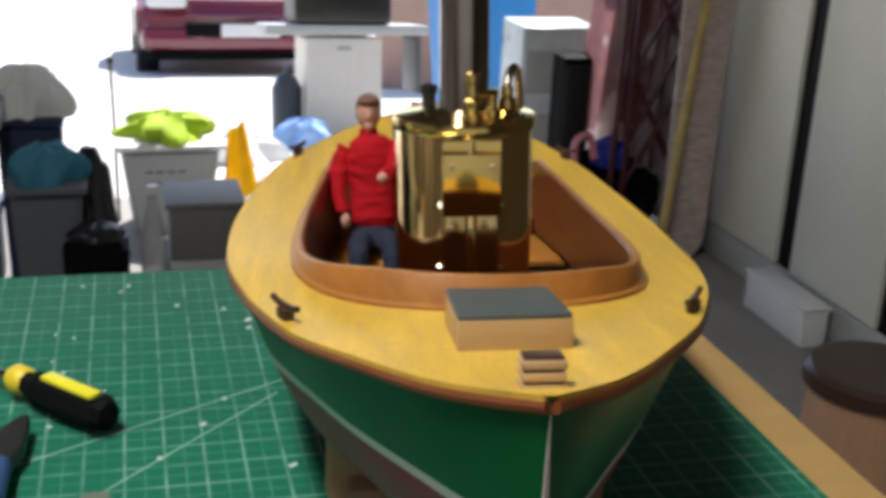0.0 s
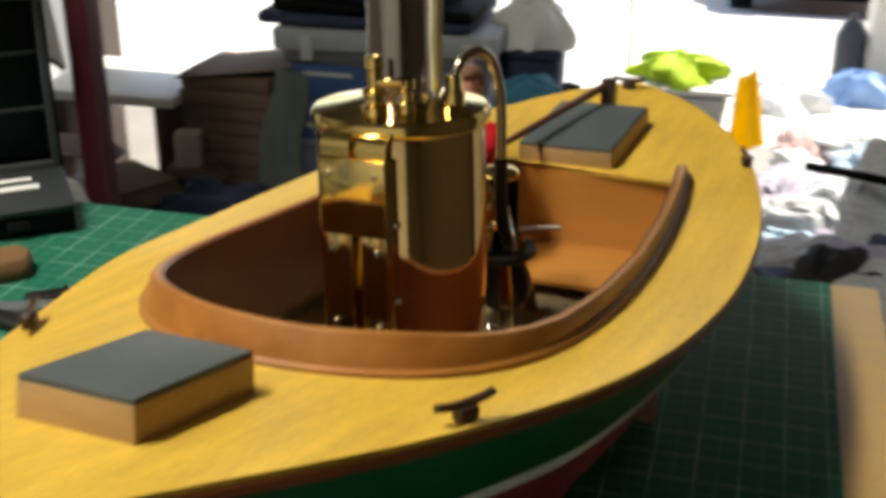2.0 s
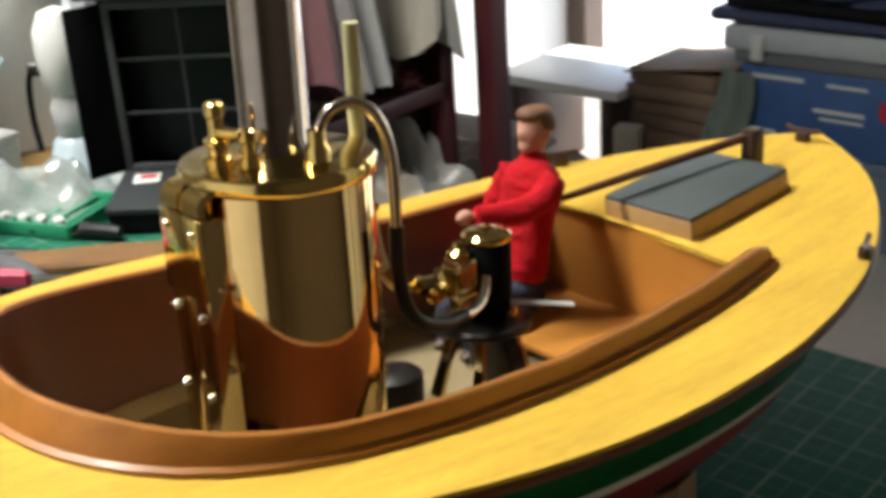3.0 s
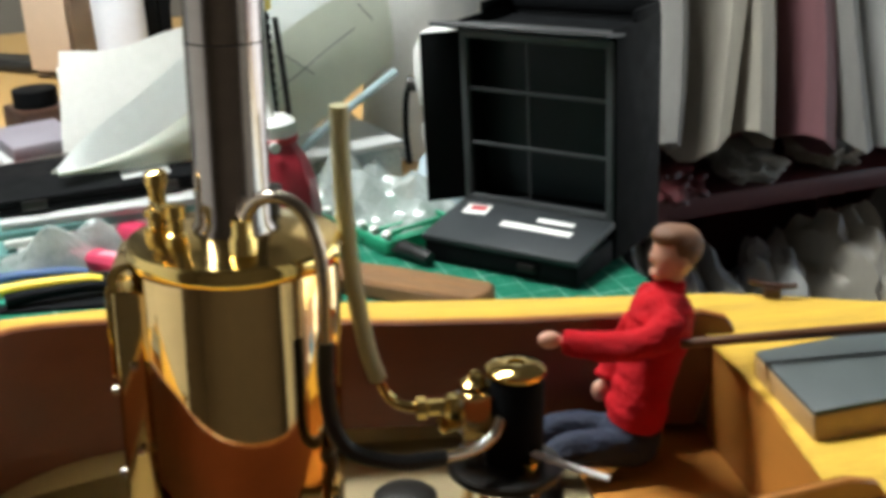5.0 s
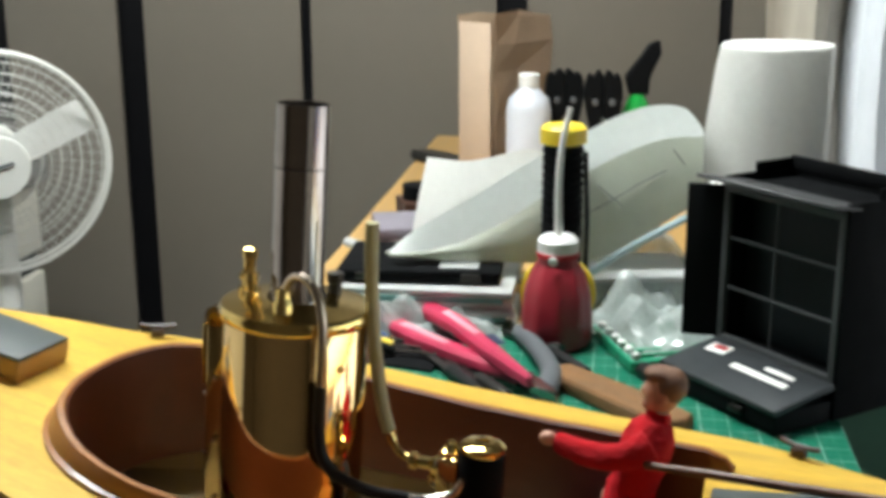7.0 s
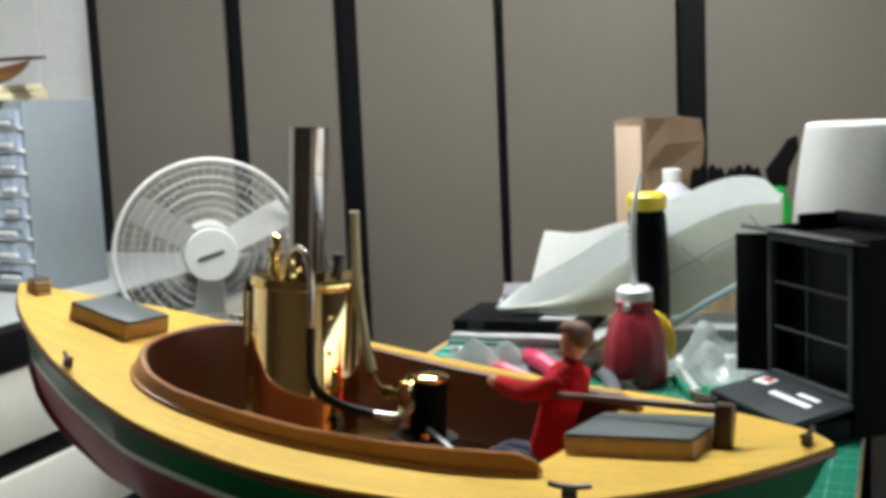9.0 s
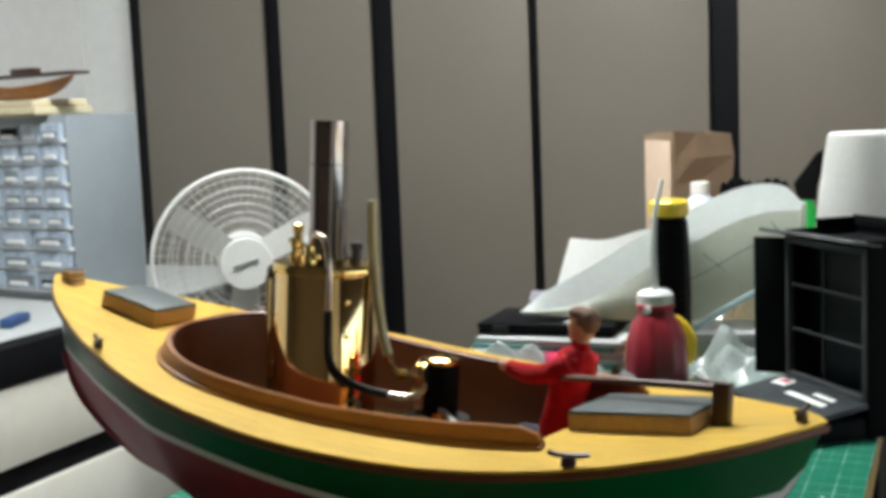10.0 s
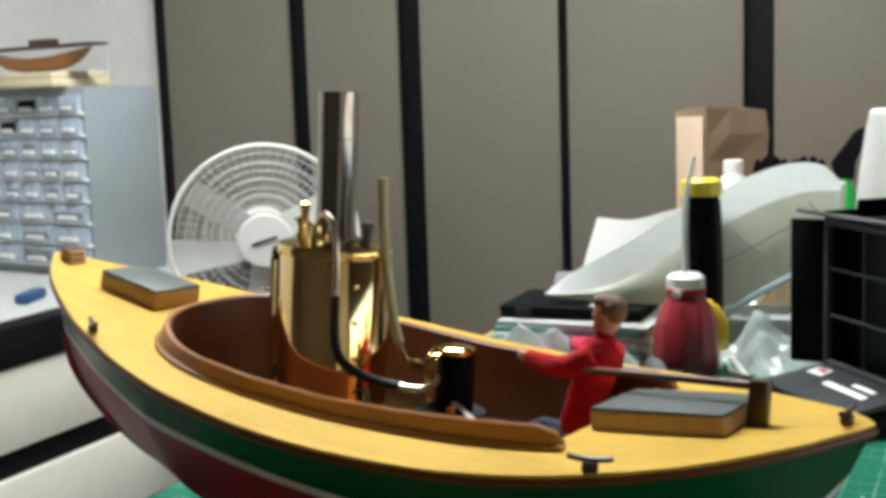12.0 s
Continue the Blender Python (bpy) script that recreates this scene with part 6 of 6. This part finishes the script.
part("lid", box(0.66, 0.36, 0.065, 0.012), material("pale_blue_grey", (0.3, 0.33, 0.34), 0.5, vary=0.1), lidbox, "pale grey lid", pose(0, 0, 0.041, 0, -0.6))
for x in (-0.22, 0.25):
    part("clip", box(0.035, 0.016, 0.07, 0.004), PALEGREY, lidbox, "", pose(x, -0.186, 0.016))


def heap(name, m, w, d, h, mat, label, category, seed, group="", n=20, rough=0.25):
    """A soft heap of cloth or bags."""
    rn = random.Random(seed)
    p = [rn.uniform(0, 6) for _ in range(8)]

    def fn(u, v):
        a = 2 * math.pi * u
        r = math.sin(math.pi / 2 * (1 - v)) ** 0.6 if v < 1 else 0.0
        fold = 1 + rough * (math.sin(3 * a + p[0] + 4 * v) * 0.5 + math.sin(7 * a + p[1] - 5 * v) * 0.3 + math.sin(11 * a + p[2]) * 0.15)
        return (w / 2 * r * fold * math.cos(a), d / 2 * r * fold * math.sin(a), h * math.sin(math.pi / 2 * v) * (1 + 0.18 * rough * math.sin(5 * a + p[3])) + 0.03 * h * math.sin(13 * a * 1.0 + 9 * v))
    return solo(name, sheet(n * 2, n // 2, fn), mat, m, label, category, group)


jk = thing("folded_jacket", bench(-0.86, 3.03, FLOOR + 0.581) @ Matrix.Scale(1.5, 4), "dark folded jackets piled on the grey crate", "jacket")
for i in range(4):
    rn = random.Random(60 + i)
    ph = rn.uniform(0, 6)
    part("fold", box(0.42 - 0.03 * i, 0.26, 0.024, 0.011, seg=3) if i < 2 else crumpled(0.5 - 0.06 * i, 0.27, 0.055, 96 + i), (NAVY, BLACKPLASTIC, NAVY, MAROON)[i], jk, "", pose(0.02 * math.sin(i * 2), 0.01 * math.cos(i), 0.0005 + 0.023 * i, 0, 2 * math.sin(i), 6 * math.sin(3 * i)))
CLOTHDARK = material("charcoal_cloth", (0.035, 0.036, 0.042), 0.8, scale=30, vary=0.4, bump=0.4)
nc = thing("navy_crate", aft(-0.378, 2.60, 0), "tall navy plastic crate by the doorway", "crate")
part("body", tapered(0.13, 0.13, 0.15, 0.15, 0.42, 0.01), NAVY, nc, "", pose(0, 0, 0.0005))
part("rim", box(0.165, 0.165, 0.018, 0.005), NAVY, nc, "", pose(0, 0, 0.421))
heap("white_sheet", aft(-0.378, 2.60, 0.4395), 0.19, 0.17, 0.11, PAPER, "crumpled white sheet on the navy crate", "sheet", 25, rough=0.4)
for k, (x, y, w_, d_, h_, m_, l_) in enumerate((
        (-0.328, 2.3, 0.155, 0.19, 0.345, material("dark_grey_bin", (0.11, 0.12, 0.14), 0.5, vary=0.15), "dark grey plastic bin"),)):
    bn = thing("storage_bin", aft(x, y, 0), l_ + " with blue cloth on top", "bin")
    part("body", tapered(w_ * 0.78, d_ * 0.78, w_, d_, h_, 0.012), m_, bn, "", pose(0, 0, 0.0005))
    part("rim", box(w_ + 0.02, d_ + 0.02, 0.02, 0.006), m_, bn, "", pose(0, 0, h_))
heap("teal_cloth", aft(-0.328, 2.29, 0.3655), 0.17, 0.19, 0.07, material("teal_cloth", (0.03, 0.16, 0.24), 0.8, vary=0.3, bump=0.3), "crumpled teal blue cloth on the grey bin", "cloth", 21)
heap("dark_jacket", aft(-0.235, 2.315, 0.0), 0.11, 0.11, 0.385, CLOTHDARK, "dark grey jacket heaped behind the black bag", "jacket", 24, rough=0.5)
solo("black_carton", tapered(0.135, 0.12, 0.142, 0.125, 0.25, 0.018), BLACKPLASTIC, aft(-0.226, 2.185, 0.0005), "square black cloth carrier box on the floor", "carrier box")
heap("black_bag", aft(-0.226, 2.185, 0.2515), 0.12, 0.11, 0.03, material("black_bag_film", (0.012, 0.012, 0.014), 0.35, vary=0.3), "slumped black plastic bag on the black box", "bag", 22, rough=0.15)
bs = thing("laundry_basket", aft(-0.034, 3.0, 0, 2), "pale plastic laundry basket with dark lettering bars", "basket")
part("tub", tapered(0.205, 0.18, 0.275, 0.23, 0.256, 0.014), PALEGREY, bs, "", pose(0, 0, 0.0005))
part("rim", box(0.302, 0.255, 0.016, 0.006), WHITEPLASTIC, bs, "white rim", pose(0, 0, 0.2567))
for z in (0.19, 0.155):
    for i in range(4):
        part("lettering_bar", box(0.022, 0.0015, 0.014, 0.0004), GREYPLASTIC, bs, "", pose(-0.06 + 0.03 * i, -0.0905 - 0.0975 * z, z, -5.6))
LIME = material("lime_cloth", (0.42, 0.62, 0.02), 0.8, scale=20, vary=0.2, bump=0.3)
heap("lime_cloth", aft(-0.034, 3.0, 0.2735), 0.23, 0.21, 0.065, LIME, "bright lime green cloth heaped in the basket", "cloth", 23, rough=0.5)
yc = thing("yellow_cloth", aft(0.105, 2.9, 0), "bright yellow cloth hanging over the basket's rim", "cloth")
part("drape", sheet(8, 12, lambda u, v: (0.02 + 0.05 * u + 0.05 * (1 - v) * (u - 0.2), -0.02 + 0.012 * math.sin(9 * u), 0.31 - 0.21 * (1 - v) + 0.03 * u), 0.002), material("yellow_cloth", (0.75, 0.5, 0.0), 0.8, vary=0.15), yc)
cr = thing("grey_crate", aft(0.015, 2.42, 0), "two stacked taupe plastic crates", "crate")
TAUPE = material("taupe_plastic", (0.16, 0.15, 0.14), 0.55, vary=0.15)
part("lower", box(0.19, 0.2, 0.13, 0.006), PALEGREY, cr, "", pose(0, 0, 0.0005))
part("upper", box(0.17, 0.19, 0.14, 0.006), TAUPE, cr, "dark taupe upper crate", pose(0.01, 0, 0.132))
part("rim", box(0.19, 0.205, 0.016, 0.004), TAUPE, cr, "", pose(0.01, 0, 0.262))
part("lettering_bar", box(0.07, 0.0012, 0.03, 0.0003), DARKMETAL, cr, "", pose(0, -0.1008, 0.06))
wb = thing("water_bottle", aft(-0.10, 2.28, 0), "clear plastic drink bottle standing on the floor", "bottle")
part("body", lathe([(0.026, 0.001), (0.03, 0.008), (0.03, 0.2), (0.018, 0.27), (0.012, 0.30), (0.012, 0.32)], 20), material("clear_pet", (0.5, 0.52, 0.52), 0.15, vary=0.2, alpha=0.7), wb)
part("cap", lathe([(0.014, 0.318), (0.014, 0.338), (0, 0.34)], 16), WHITEPLASTIC, wb)
rk = thing("rake_handle", aft(-0.183, 3.05, 0), "thin dark rake handle standing beside the basket", "rake")
b = bmesh.new()
tube([(0.004, 0, 0.001), (0.002, 0.02, 0.3), (-0.002, 0.03, 0.462)], 0.005, 8, None, b)
part("handle", b, DARKWOOD, rk)
part("knob", lathe([(0.0, -0.012), (0.008, -0.009), (0.010, 0.0), (0.008, 0.009), (0, 0.012)], 12, pose(-0.002, 0.03, 0.474)), DARKMETAL, rk, "dark rounded knob")

# heap of bags and clothes past the stern


CLOTHES = [("white cotton", (0.68, 0.7, 0.74)), ("pale blue", (0.36, 0.48, 0.6)), ("pale grey", (0.45, 0.46, 0.48)), ("lilac grey", (0.36, 0.33, 0.42)), ("black", (0.015, 0.015, 0.018)), ("off-white", (0.7, 0.68, 0.64)), ("navy striped", (0.06, 0.07, 0.13)), ("pinkish", (0.5, 0.34, 0.32))]
CLOTHMATS = [material(n_.replace(" ", "_").replace("-", "_") + "_garment", c_, 0.8, scale=24, vary=0.4, fine=0.2, bump=0.4, stretch=(1, 1, 3)) for n_, c_ in CLOTHES]
rnd = random.Random(17)
order = (6, 4, 2, 4, 2, 3, 6, 4, 1, 3, 0, 4, 2, 0, 5, 1, 3, 0, 5, 2, 0, 1, 5, 0, 7, 0, 3, 5)
for k in range(28):
    row, col = divmod(k, 4)
    y = 2.42 + 0.235 * row + rnd.uniform(-0.06, 0.06)
    x = 0.36 + (0.11 + 0.012 * row) * col + 0.012 * row + rnd.uniform(-0.04, 0.04)
    c = order[k]
    solo("crumpled_garment", crumpled(rnd.uniform(0.3, 0.44), rnd.uniform(0.18, 0.26), (rnd.uniform(0.09, 0.16) + (0.07 if 0 < col < 3 else 0.0)) * (1.0 if row < 2 else 0.55), 100 + k), CLOTHMATS[c], bench(x, y, FLOOR + 0.0005 - 0.13 * max(0.0, y - Y1 - 0.1), rnd.uniform(0, 180)),
         "crumpled %s garment lying on the garage floor" % CLOTHES[c][0], "clothes", "clothes strewn past the stern")
for k, (x, y, w_, h_, m_, l_) in enumerate(((0.57, 2.88, 0.22, 0.35, 0, "white"), (0.70, 2.72, 0.17, 0.27, 1, "pale blue"), (0.72, 3.35, 0.26, 0.36, 0, "white"))):
    solo("carrier_bag", crumpled(w_, w_ * 0.8, h_, 300 + k), CLOTHMATS[m_], bench(x, y, FLOOR + 0.0005, 30 * k), "%s plastic carrier bag standing on the floor" % l_, "bag", "carrier bags on the floor")
flask = thing("black_flask", bench(1.08, 3.5, FLOOR + 0.046, -50), "black cylindrical flask lying on the sunlit floor", "flask")
part("body", lathe([(0.0, 0.0), (0.04, 0.002), (0.045, 0.01), (0.045, 0.24), (0.03, 0.27)], 20, pose(-0.13, 0, 0, 0, 90)), BLACKPLASTIC, flask)
part("cap", lathe([(0.028, 0.269), (0.028, 0.30), (0.0, 0.302)], 16, pose(-0.13, 0, 0, 0, 90)), DARKMETAL, flask)
cable = thing("grey_cable", bench(0, 0, FLOOR), "thin pale cable lying in loops on the floor", "cable")
b = bmesh.new()
tube([(0.78, 2.85, 0.006), (0.9, 3.0, 0.006), (1.02, 2.98, 0.006), (1.08, 3.12, 0.006), (0.98, 3.22, 0.006), (0.88, 3.12, 0.008), (1.0, 2.85, 0.006), (1.15, 2.9, 0.006)], 0.005, 6, None, b)
part("cord", b, PALEGREY, cable)
strap = thing("bag_strap", bench(0, 0, 0), "black woven strap trailing over the heap", "strap")
b = bmesh.new()
tube([(0.38, 2.85, 0.10), (0.50, 2.72, 0.13), (0.62, 2.68, 0.12), (0.74, 2.66, 0.06)], 0.013, 6, None, b)
part("strap", b, BLACKPLASTIC, strap)

# clothes rack, ladder and boxes by the cream cupboards
rack = thing("red_clothes_rack", aft(1.235, 2.66, 0), "dark red metal rack with crossed braces", "clothes rack")
for x in (-0.03, 0.01, 0.19):
    b = bmesh.new()
    tube([(x, 0, 0.001), (x + 0.01, 0, 1.4)], 0.010, 8, None, b)
    part("upright", b, MAROON, rack)
for z0, z1 in ((0.18, 0.52), (0.52, 0.86), (0.52, 0.18), (0.86, 0.52), (0.3, 0.66)):
    b = bmesh.new()
    tube([(0.01, 0, z0), (0.19, 0, z1)], 0.0085, 6, None, b)
    part("brace", b, MAROON, rack)


def spotted(name, ground, spot, size):
    """Thin printed cloth: pale round spots on a darker ground; light shines through it."""
    m = material(name, ground, 0.85, scale=24, vary=0.3, fine=0.15)
    n, link = m.node_tree.nodes, m.node_tree.links.new
    p, end = n["Principled BSDF"], n["Material Output"]
    base = p.inputs["Base Color"].links[0].from_socket
    co, cells, span, mix = n.new("ShaderNodeTexCoord"), n.new("ShaderNodeTexVoronoi"), n.new("ShaderNodeMapRange"), n.new("ShaderNodeMix")
    cells.inputs["Scale"].default_value = size
    link(co.outputs["Object"], cells.inputs["Vector"])
    span.inputs["From Min"].default_value, span.inputs["From Max"].default_value = 0.52, 0.44
    link(cells.outputs["Distance"], span.inputs["Value"])
    mix.data_type = "RGBA"
    mix.inputs["B"].default_value = (*spot, 1)
    link(span.outputs["Result"], mix.inputs["Factor"])
    link(base, mix.inputs["A"])
    link(mix.outputs["Result"], p.inputs["Base Color"])
    glowing, both = n.new("ShaderNodeBsdfTranslucent"), n.new("ShaderNodeMixShader")
    link(mix.outputs["Result"], glowing.inputs["Color"])
    both.inputs["Fac"].default_value = 0.5
    link(p.outputs["BSDF"], both.inputs[1])
    link(glowing.outputs["BSDF"], both.inputs[2])
    link(both.outputs["Shader"], end.inputs["Surface"])
    return m


PRINT = [spotted("pink_spot_cloth", (0.46, 0.26, 0.27), (0.86, 0.80, 0.80), 9), spotted("white_spot_cloth", (0.55, 0.42, 0.42), (0.88, 0.84, 0.82), 7), spotted("plum_spot_cloth", (0.22, 0.11, 0.13), (0.80, 0.72, 0.72), 8)]
STRIPE = material("brown_stripe_cloth", (0.4, 0.3, 0.26), 0.85, scale=40, vary=0.8, stretch=(3, 3, 0.6), tint=(0.55, 0.48, 0.45))
for i in range(7):
    rn = random.Random(80 + i)
    ph = rn.uniform(0, 6)
    low = 0.01 + 0.06 * rn.random()

    def shirt(u, v, ph=ph, low=low):
        return (0.13 * (u - 0.5) * (1.25 - 0.4 * v) + 0.012 * math.sin(8 * v + ph), 0.03 * math.sin(7 * u + ph) + 0.014 * math.sin(15 * u + 4 * v), low + (1.3 - low) * v)
    solo("printed_garment", sheet(20, 18, shirt, 0.004), STRIPE if i > 4 else PRINT[i % 3], aft(1.27 + 0.036 * i, 2.84 - 0.02 * i, 0, 12 * math.sin(i)), "brown striped garment hanging by the cupboards" if i > 4 else "pink and white printed garment hanging behind the rack", "garment", "garments by the red rack")
ladder = thing("yellow_step_pole", aft(1.27, 2.42, 0), "yellowed wooden pole leaning by the cupboards", "pole")
b = bmesh.new()
tube([(-0.02, -0.02, 0.02), (0.12, 0.1, 0.9), (0.2, 0.16, 1.5)], 0.0125, 8, None, b)
part("pole", b, material("old_yellow_pole", (0.42, 0.3, 0.09), 0.6, scale=20, vary=0.5), ladder)
iron = thing("ironing_board", bench(1.63, 2.99, FLOOR, -12), "upright ironing board with a striped taupe cover", "ironing board")
nose = [(0.075 * math.cos(a), 0.11 + 0.11 * math.sin(a)) for a in [math.pi * (1 + i / 10) for i in range(11)]]
part("cover", prism(nose + [(0.08, 1.05), (0.07, 1.25), (-0.07, 1.25), (-0.08, 1.05)], 0.024, 0.004, pose(0, 0.012, 0.001, 90)), material("striped_taupe_cover", (0.42, 0.34, 0.31), 0.85, scale=16, vary=0.6, stretch=(1.5, 1, 5), fine=0.15, bump=0.3), iron, "striped taupe cover")
b = bmesh.new()
tube([(-0.04, 0.03, 0.25), (0.0, 0.045, 0.6), (0.05, 0.03, 1.1)], 0.009, 8, None, b)
part("leg", b, STEEL, iron, "folded steel leg")
tower = thing("black_speaker", aft(1.115, 2.80, 0), "tall narrow black loudspeaker on the floor", "loudspeaker")
part("cabinet", box(0.085, 0.1, 0.54, 0.006), BLACKPLASTIC, tower, "", pose(0, 0, 0.0005))
part("grille", box(0.074, 0.006, 0.50, 0.003), RUBBER, tower, "black cloth grille", pose(0, -0.053, 0.02))
rc = thing("drawer_tower", aft(1.12, 3.02, 0), "clear plastic drawer tower filled with bottles", "drawer tower")
part("frame", box(0.24, 0.2, 0.6, 0.006), material("frosted_plastic", (0.62, 0.68, 0.7), 0.3, scale=14, vary=0.35), rc, "", pose(0, 0, 0.0005))
for z in (0.02, 0.21, 0.40):
    part("drawer", box(0.22, 0.012, 0.13, 0.006), PALEGREY, rc, "", pose(0, -0.104, z))
pink = thing("pink_bag", bench(1.29, 3.22, FLOOR), "pink soft bag with a loop handle on the floor", "bag")
part("body", crumpled(0.22, 0.18, 0.27, 51), material("pink_film", (0.55, 0.16, 0.22), 0.5, vary=0.35), pink)
b = bmesh.new()
tube([(0.03, 0, 0.27), (0.02, -0.02, 0.36), (0.07, -0.01, 0.38), (0.10, 0.0, 0.30)], 0.014, 8, None, b)
part("handle", b, material("pink_strap", (0.6, 0.22, 0.28), 0.5, vary=0.2), pink)
solo("dark_bag", crumpled(0.38, 0.30, 0.30, 52), BLACKPLASTIC, bench(1.5, 3.30, FLOOR + 0.0005, 20), "black bag of clothes on the floor", "bag", "dark bags on the floor")
solo("dark_bag", crumpled(0.2, 0.16, 0.16, 53), BLACKPLASTIC, bench(1.47, 3.07, FLOOR + 0.0005, 60), "small black bag on the floor by the cupboards", "bag", "dark bags on the floor")
solo("blue_scarf", crumpled(0.14, 0.12, 0.1, 54), material("royal_blue", (0.02, 0.04, 0.4), 0.5, vary=0.2), bench(1.46, 3.24, FLOOR + 0.26), "small royal blue scarf crumpled on the dark bag", "scarf")

# -- outside: barbecue, wheelie bin and car on the drive --
bbq = thing("barbecue", drive(0.95, 5.65), "pale grey gas barbecue cart with side shelves", "barbecue")
part("cabinet", box(0.39, 0.4, 0.50, 0.008), material("beige_enamel", (0.68, 0.64, 0.57), 0.4, vary=0.08), bbq, "beige cabinet", pose(0, 0, 0.045))
part("door_handle", box(0.07, 0.02, 0.02, 0.006), PALEGREY, bbq, "", pose(0, -0.21, 0.48))
part("shelf", box(0.84, 0.42, 0.05, 0.008), PALEGREY, bbq, "pale side shelves", pose(0.02, 0, 0.56))
part("firebox", box(0.5, 0.4, 0.16, 0.03), DARKMETAL, bbq, "dark firebox and hood", pose(0, 0, 0.611))
part("side_panel", box(0.02, 0.34, 0.30, 0.004), GREYPLASTIC, bbq, "grey folded side shelf", pose(0.40, 0, 0.259))
part("gas_bottle", lathe([(0.09, 0.0), (0.10, 0.02), (0.10, 0.34), (0.06, 0.42), (0.02, 0.44), (0.02, 0.48)], 20, pose(-0.28, -0.08, 0.02) @ Matrix.Scale(0.78, 4)), material("slate_bottle", (0.05, 0.06, 0.075), 0.45, vary=0.15), bbq, "dark slate gas bottle")
for x in (-0.17, 0.17):
    part("wheel", lathe([(0.0, -0.015), (0.03, -0.015), (0.035, 0.0), (0.03, 0.015), (0, 0.015)], 16, pose(x, 0, 0.036, 0, 90)), RUBBER, bbq)
heap("pale_blue_bag", drive(0.69, 5.12), 0.30, 0.28, 0.17, material("pale_blue_film", (0.25, 0.42, 0.75), 0.5, vary=0.25), "pale blue plastic bag on the drive by the barbecue", "bag", 61, rough=0.4)
heap("white_bag", drive(0.36, 4.75), 0.34, 0.3, 0.14, material("white_film", (0.75, 0.75, 0.75), 0.5, vary=0.1), "crumpled white sheet on the drive", "sheet", 62, rough=0.5)
binn = thing("wheelie_bin", drive(1.84, 6.0, 4), "bright blue plastic wheelie bin", "wheelie bin")
BINBLUE = material("bin_blue", (0.02, 0.22, 0.55), 0.45, vary=0.12)
b = bmesh.new()
bmesh.ops.create_cube(b, size=1)
for v in b.verts:
    v.co = Vector((v.co.x * (0.42 if v.co.z < 0 else 0.5), v.co.y * (0.4 if v.co.z < 0 else 0.52), (v.co.z + 0.5) * 0.88 + 0.03))
bmesh.ops.bevel(b, geom=b.edges[:], offset=0.02, segments=2, affect="EDGES")
part("body", b, BINBLUE, binn)
part("lid", box(0.54, 0.56, 0.04, 0.015), BINBLUE, binn, "", pose(0, 0, 0.91))
for x in (-0.18, 0.18):
    part("wheel", lathe([(0, -0.02), (0.08, -0.02), (0.085, 0), (0.08, 0.02), (0, 0.02)], 18, pose(x, 0.2, 0.085, 0, 90)), RUBBER, binn)

solo("garden_wall", box(5.0, 0.22, 1.7, 0.01), material("peach_brick", (0.50, 0.30, 0.22), 0.85, scale=6, vary=0.25, bump=0.4), drive(4.3, 8.6), "low peach brick wall beside the drive", "wall", kind="structure")
car = thing("red_car", drive(0.86, 11.5), "dark red saloon car parked on the drive", "car")
CARRED = material("car_red", (0.16, 0.012, 0.03), 0.2, scale=4, vary=0.1, coat=0.8)
prof = [(-1.5, 0.22), (-1.5, 0.62), (-1.38, 0.72), (-0.6, 0.86), (-0.05, 1.34), (1.2, 1.38), (1.9, 0.95), (2.6, 0.9), (2.65, 0.3), (2.5, 0.2)]
b = bmesh.new()
f = b.faces.new([b.verts.new((-0.85, y, z)) for y, z in prof])
ex = bmesh.ops.extrude_face_region(b, geom=[f])
bmesh.ops.translate(b, vec=(1.7, 0, 0), verts=[v for v in ex["geom"] if isinstance(v, bmesh.types.BMVert)])
bmesh.ops.bevel(b, geom=b.edges[:], offset=0.09, segments=3, affect="EDGES")
part("body", b, CARRED, car, "dark red bodywork")
part("bumper", box(1.66, 0.16, 0.2, 0.06), CARRED, car, "", pose(0, -1.5, 0.24))
part("grille", box(0.9, 0.05, 0.12, 0.02), BLACKPLASTIC, car, "black grille", pose(0, -1.57, 0.36))
part("number_plate", box(0.5, 0.012, 0.11, 0.004), WHITEPLASTIC, car, "plain pale number plate bar", pose(0.1, -1.605, 0.36))
part("splitter", box(1.5, 0.1, 0.07, 0.02), BLACKPLASTIC, car, "", pose(0, -1.48, 0.16))
for s in (-1, 1):
    part("headlight", box(0.34, 0.1, 0.13, 0.04), WHITEPLASTIC, car, "clear headlight", pose(s * 0.6, -1.49, 0.6, 0, 0, s * 8))
    for y in (-0.85, 1.9):
        w_ = part("wheel", lathe([(0.2, -0.1), (0.29, -0.1), (0.31, -0.06), (0.31, 0.06), (0.29, 0.1), (0.2, 0.1)], 28, pose(s * 0.76, y, 0.31, 0, 90)), RUBBER, car, "black tyre")
        part("rim", lathe([(0.0, s * 0.05), (0.05, s * 0.06), (0.2, s * 0.075), (0.21, s * 0.1)], 20, pose(s * 0.76, y, 0.31, 0, 90)), STEEL, w_)
part("windscreen", box(1.4, 0.02, 0.66, 0.005), material("car_glass", (0.02, 0.025, 0.03), 0.08, vary=0.1), car, "dark windscreen", pose(0, -0.34, 0.84, -49))
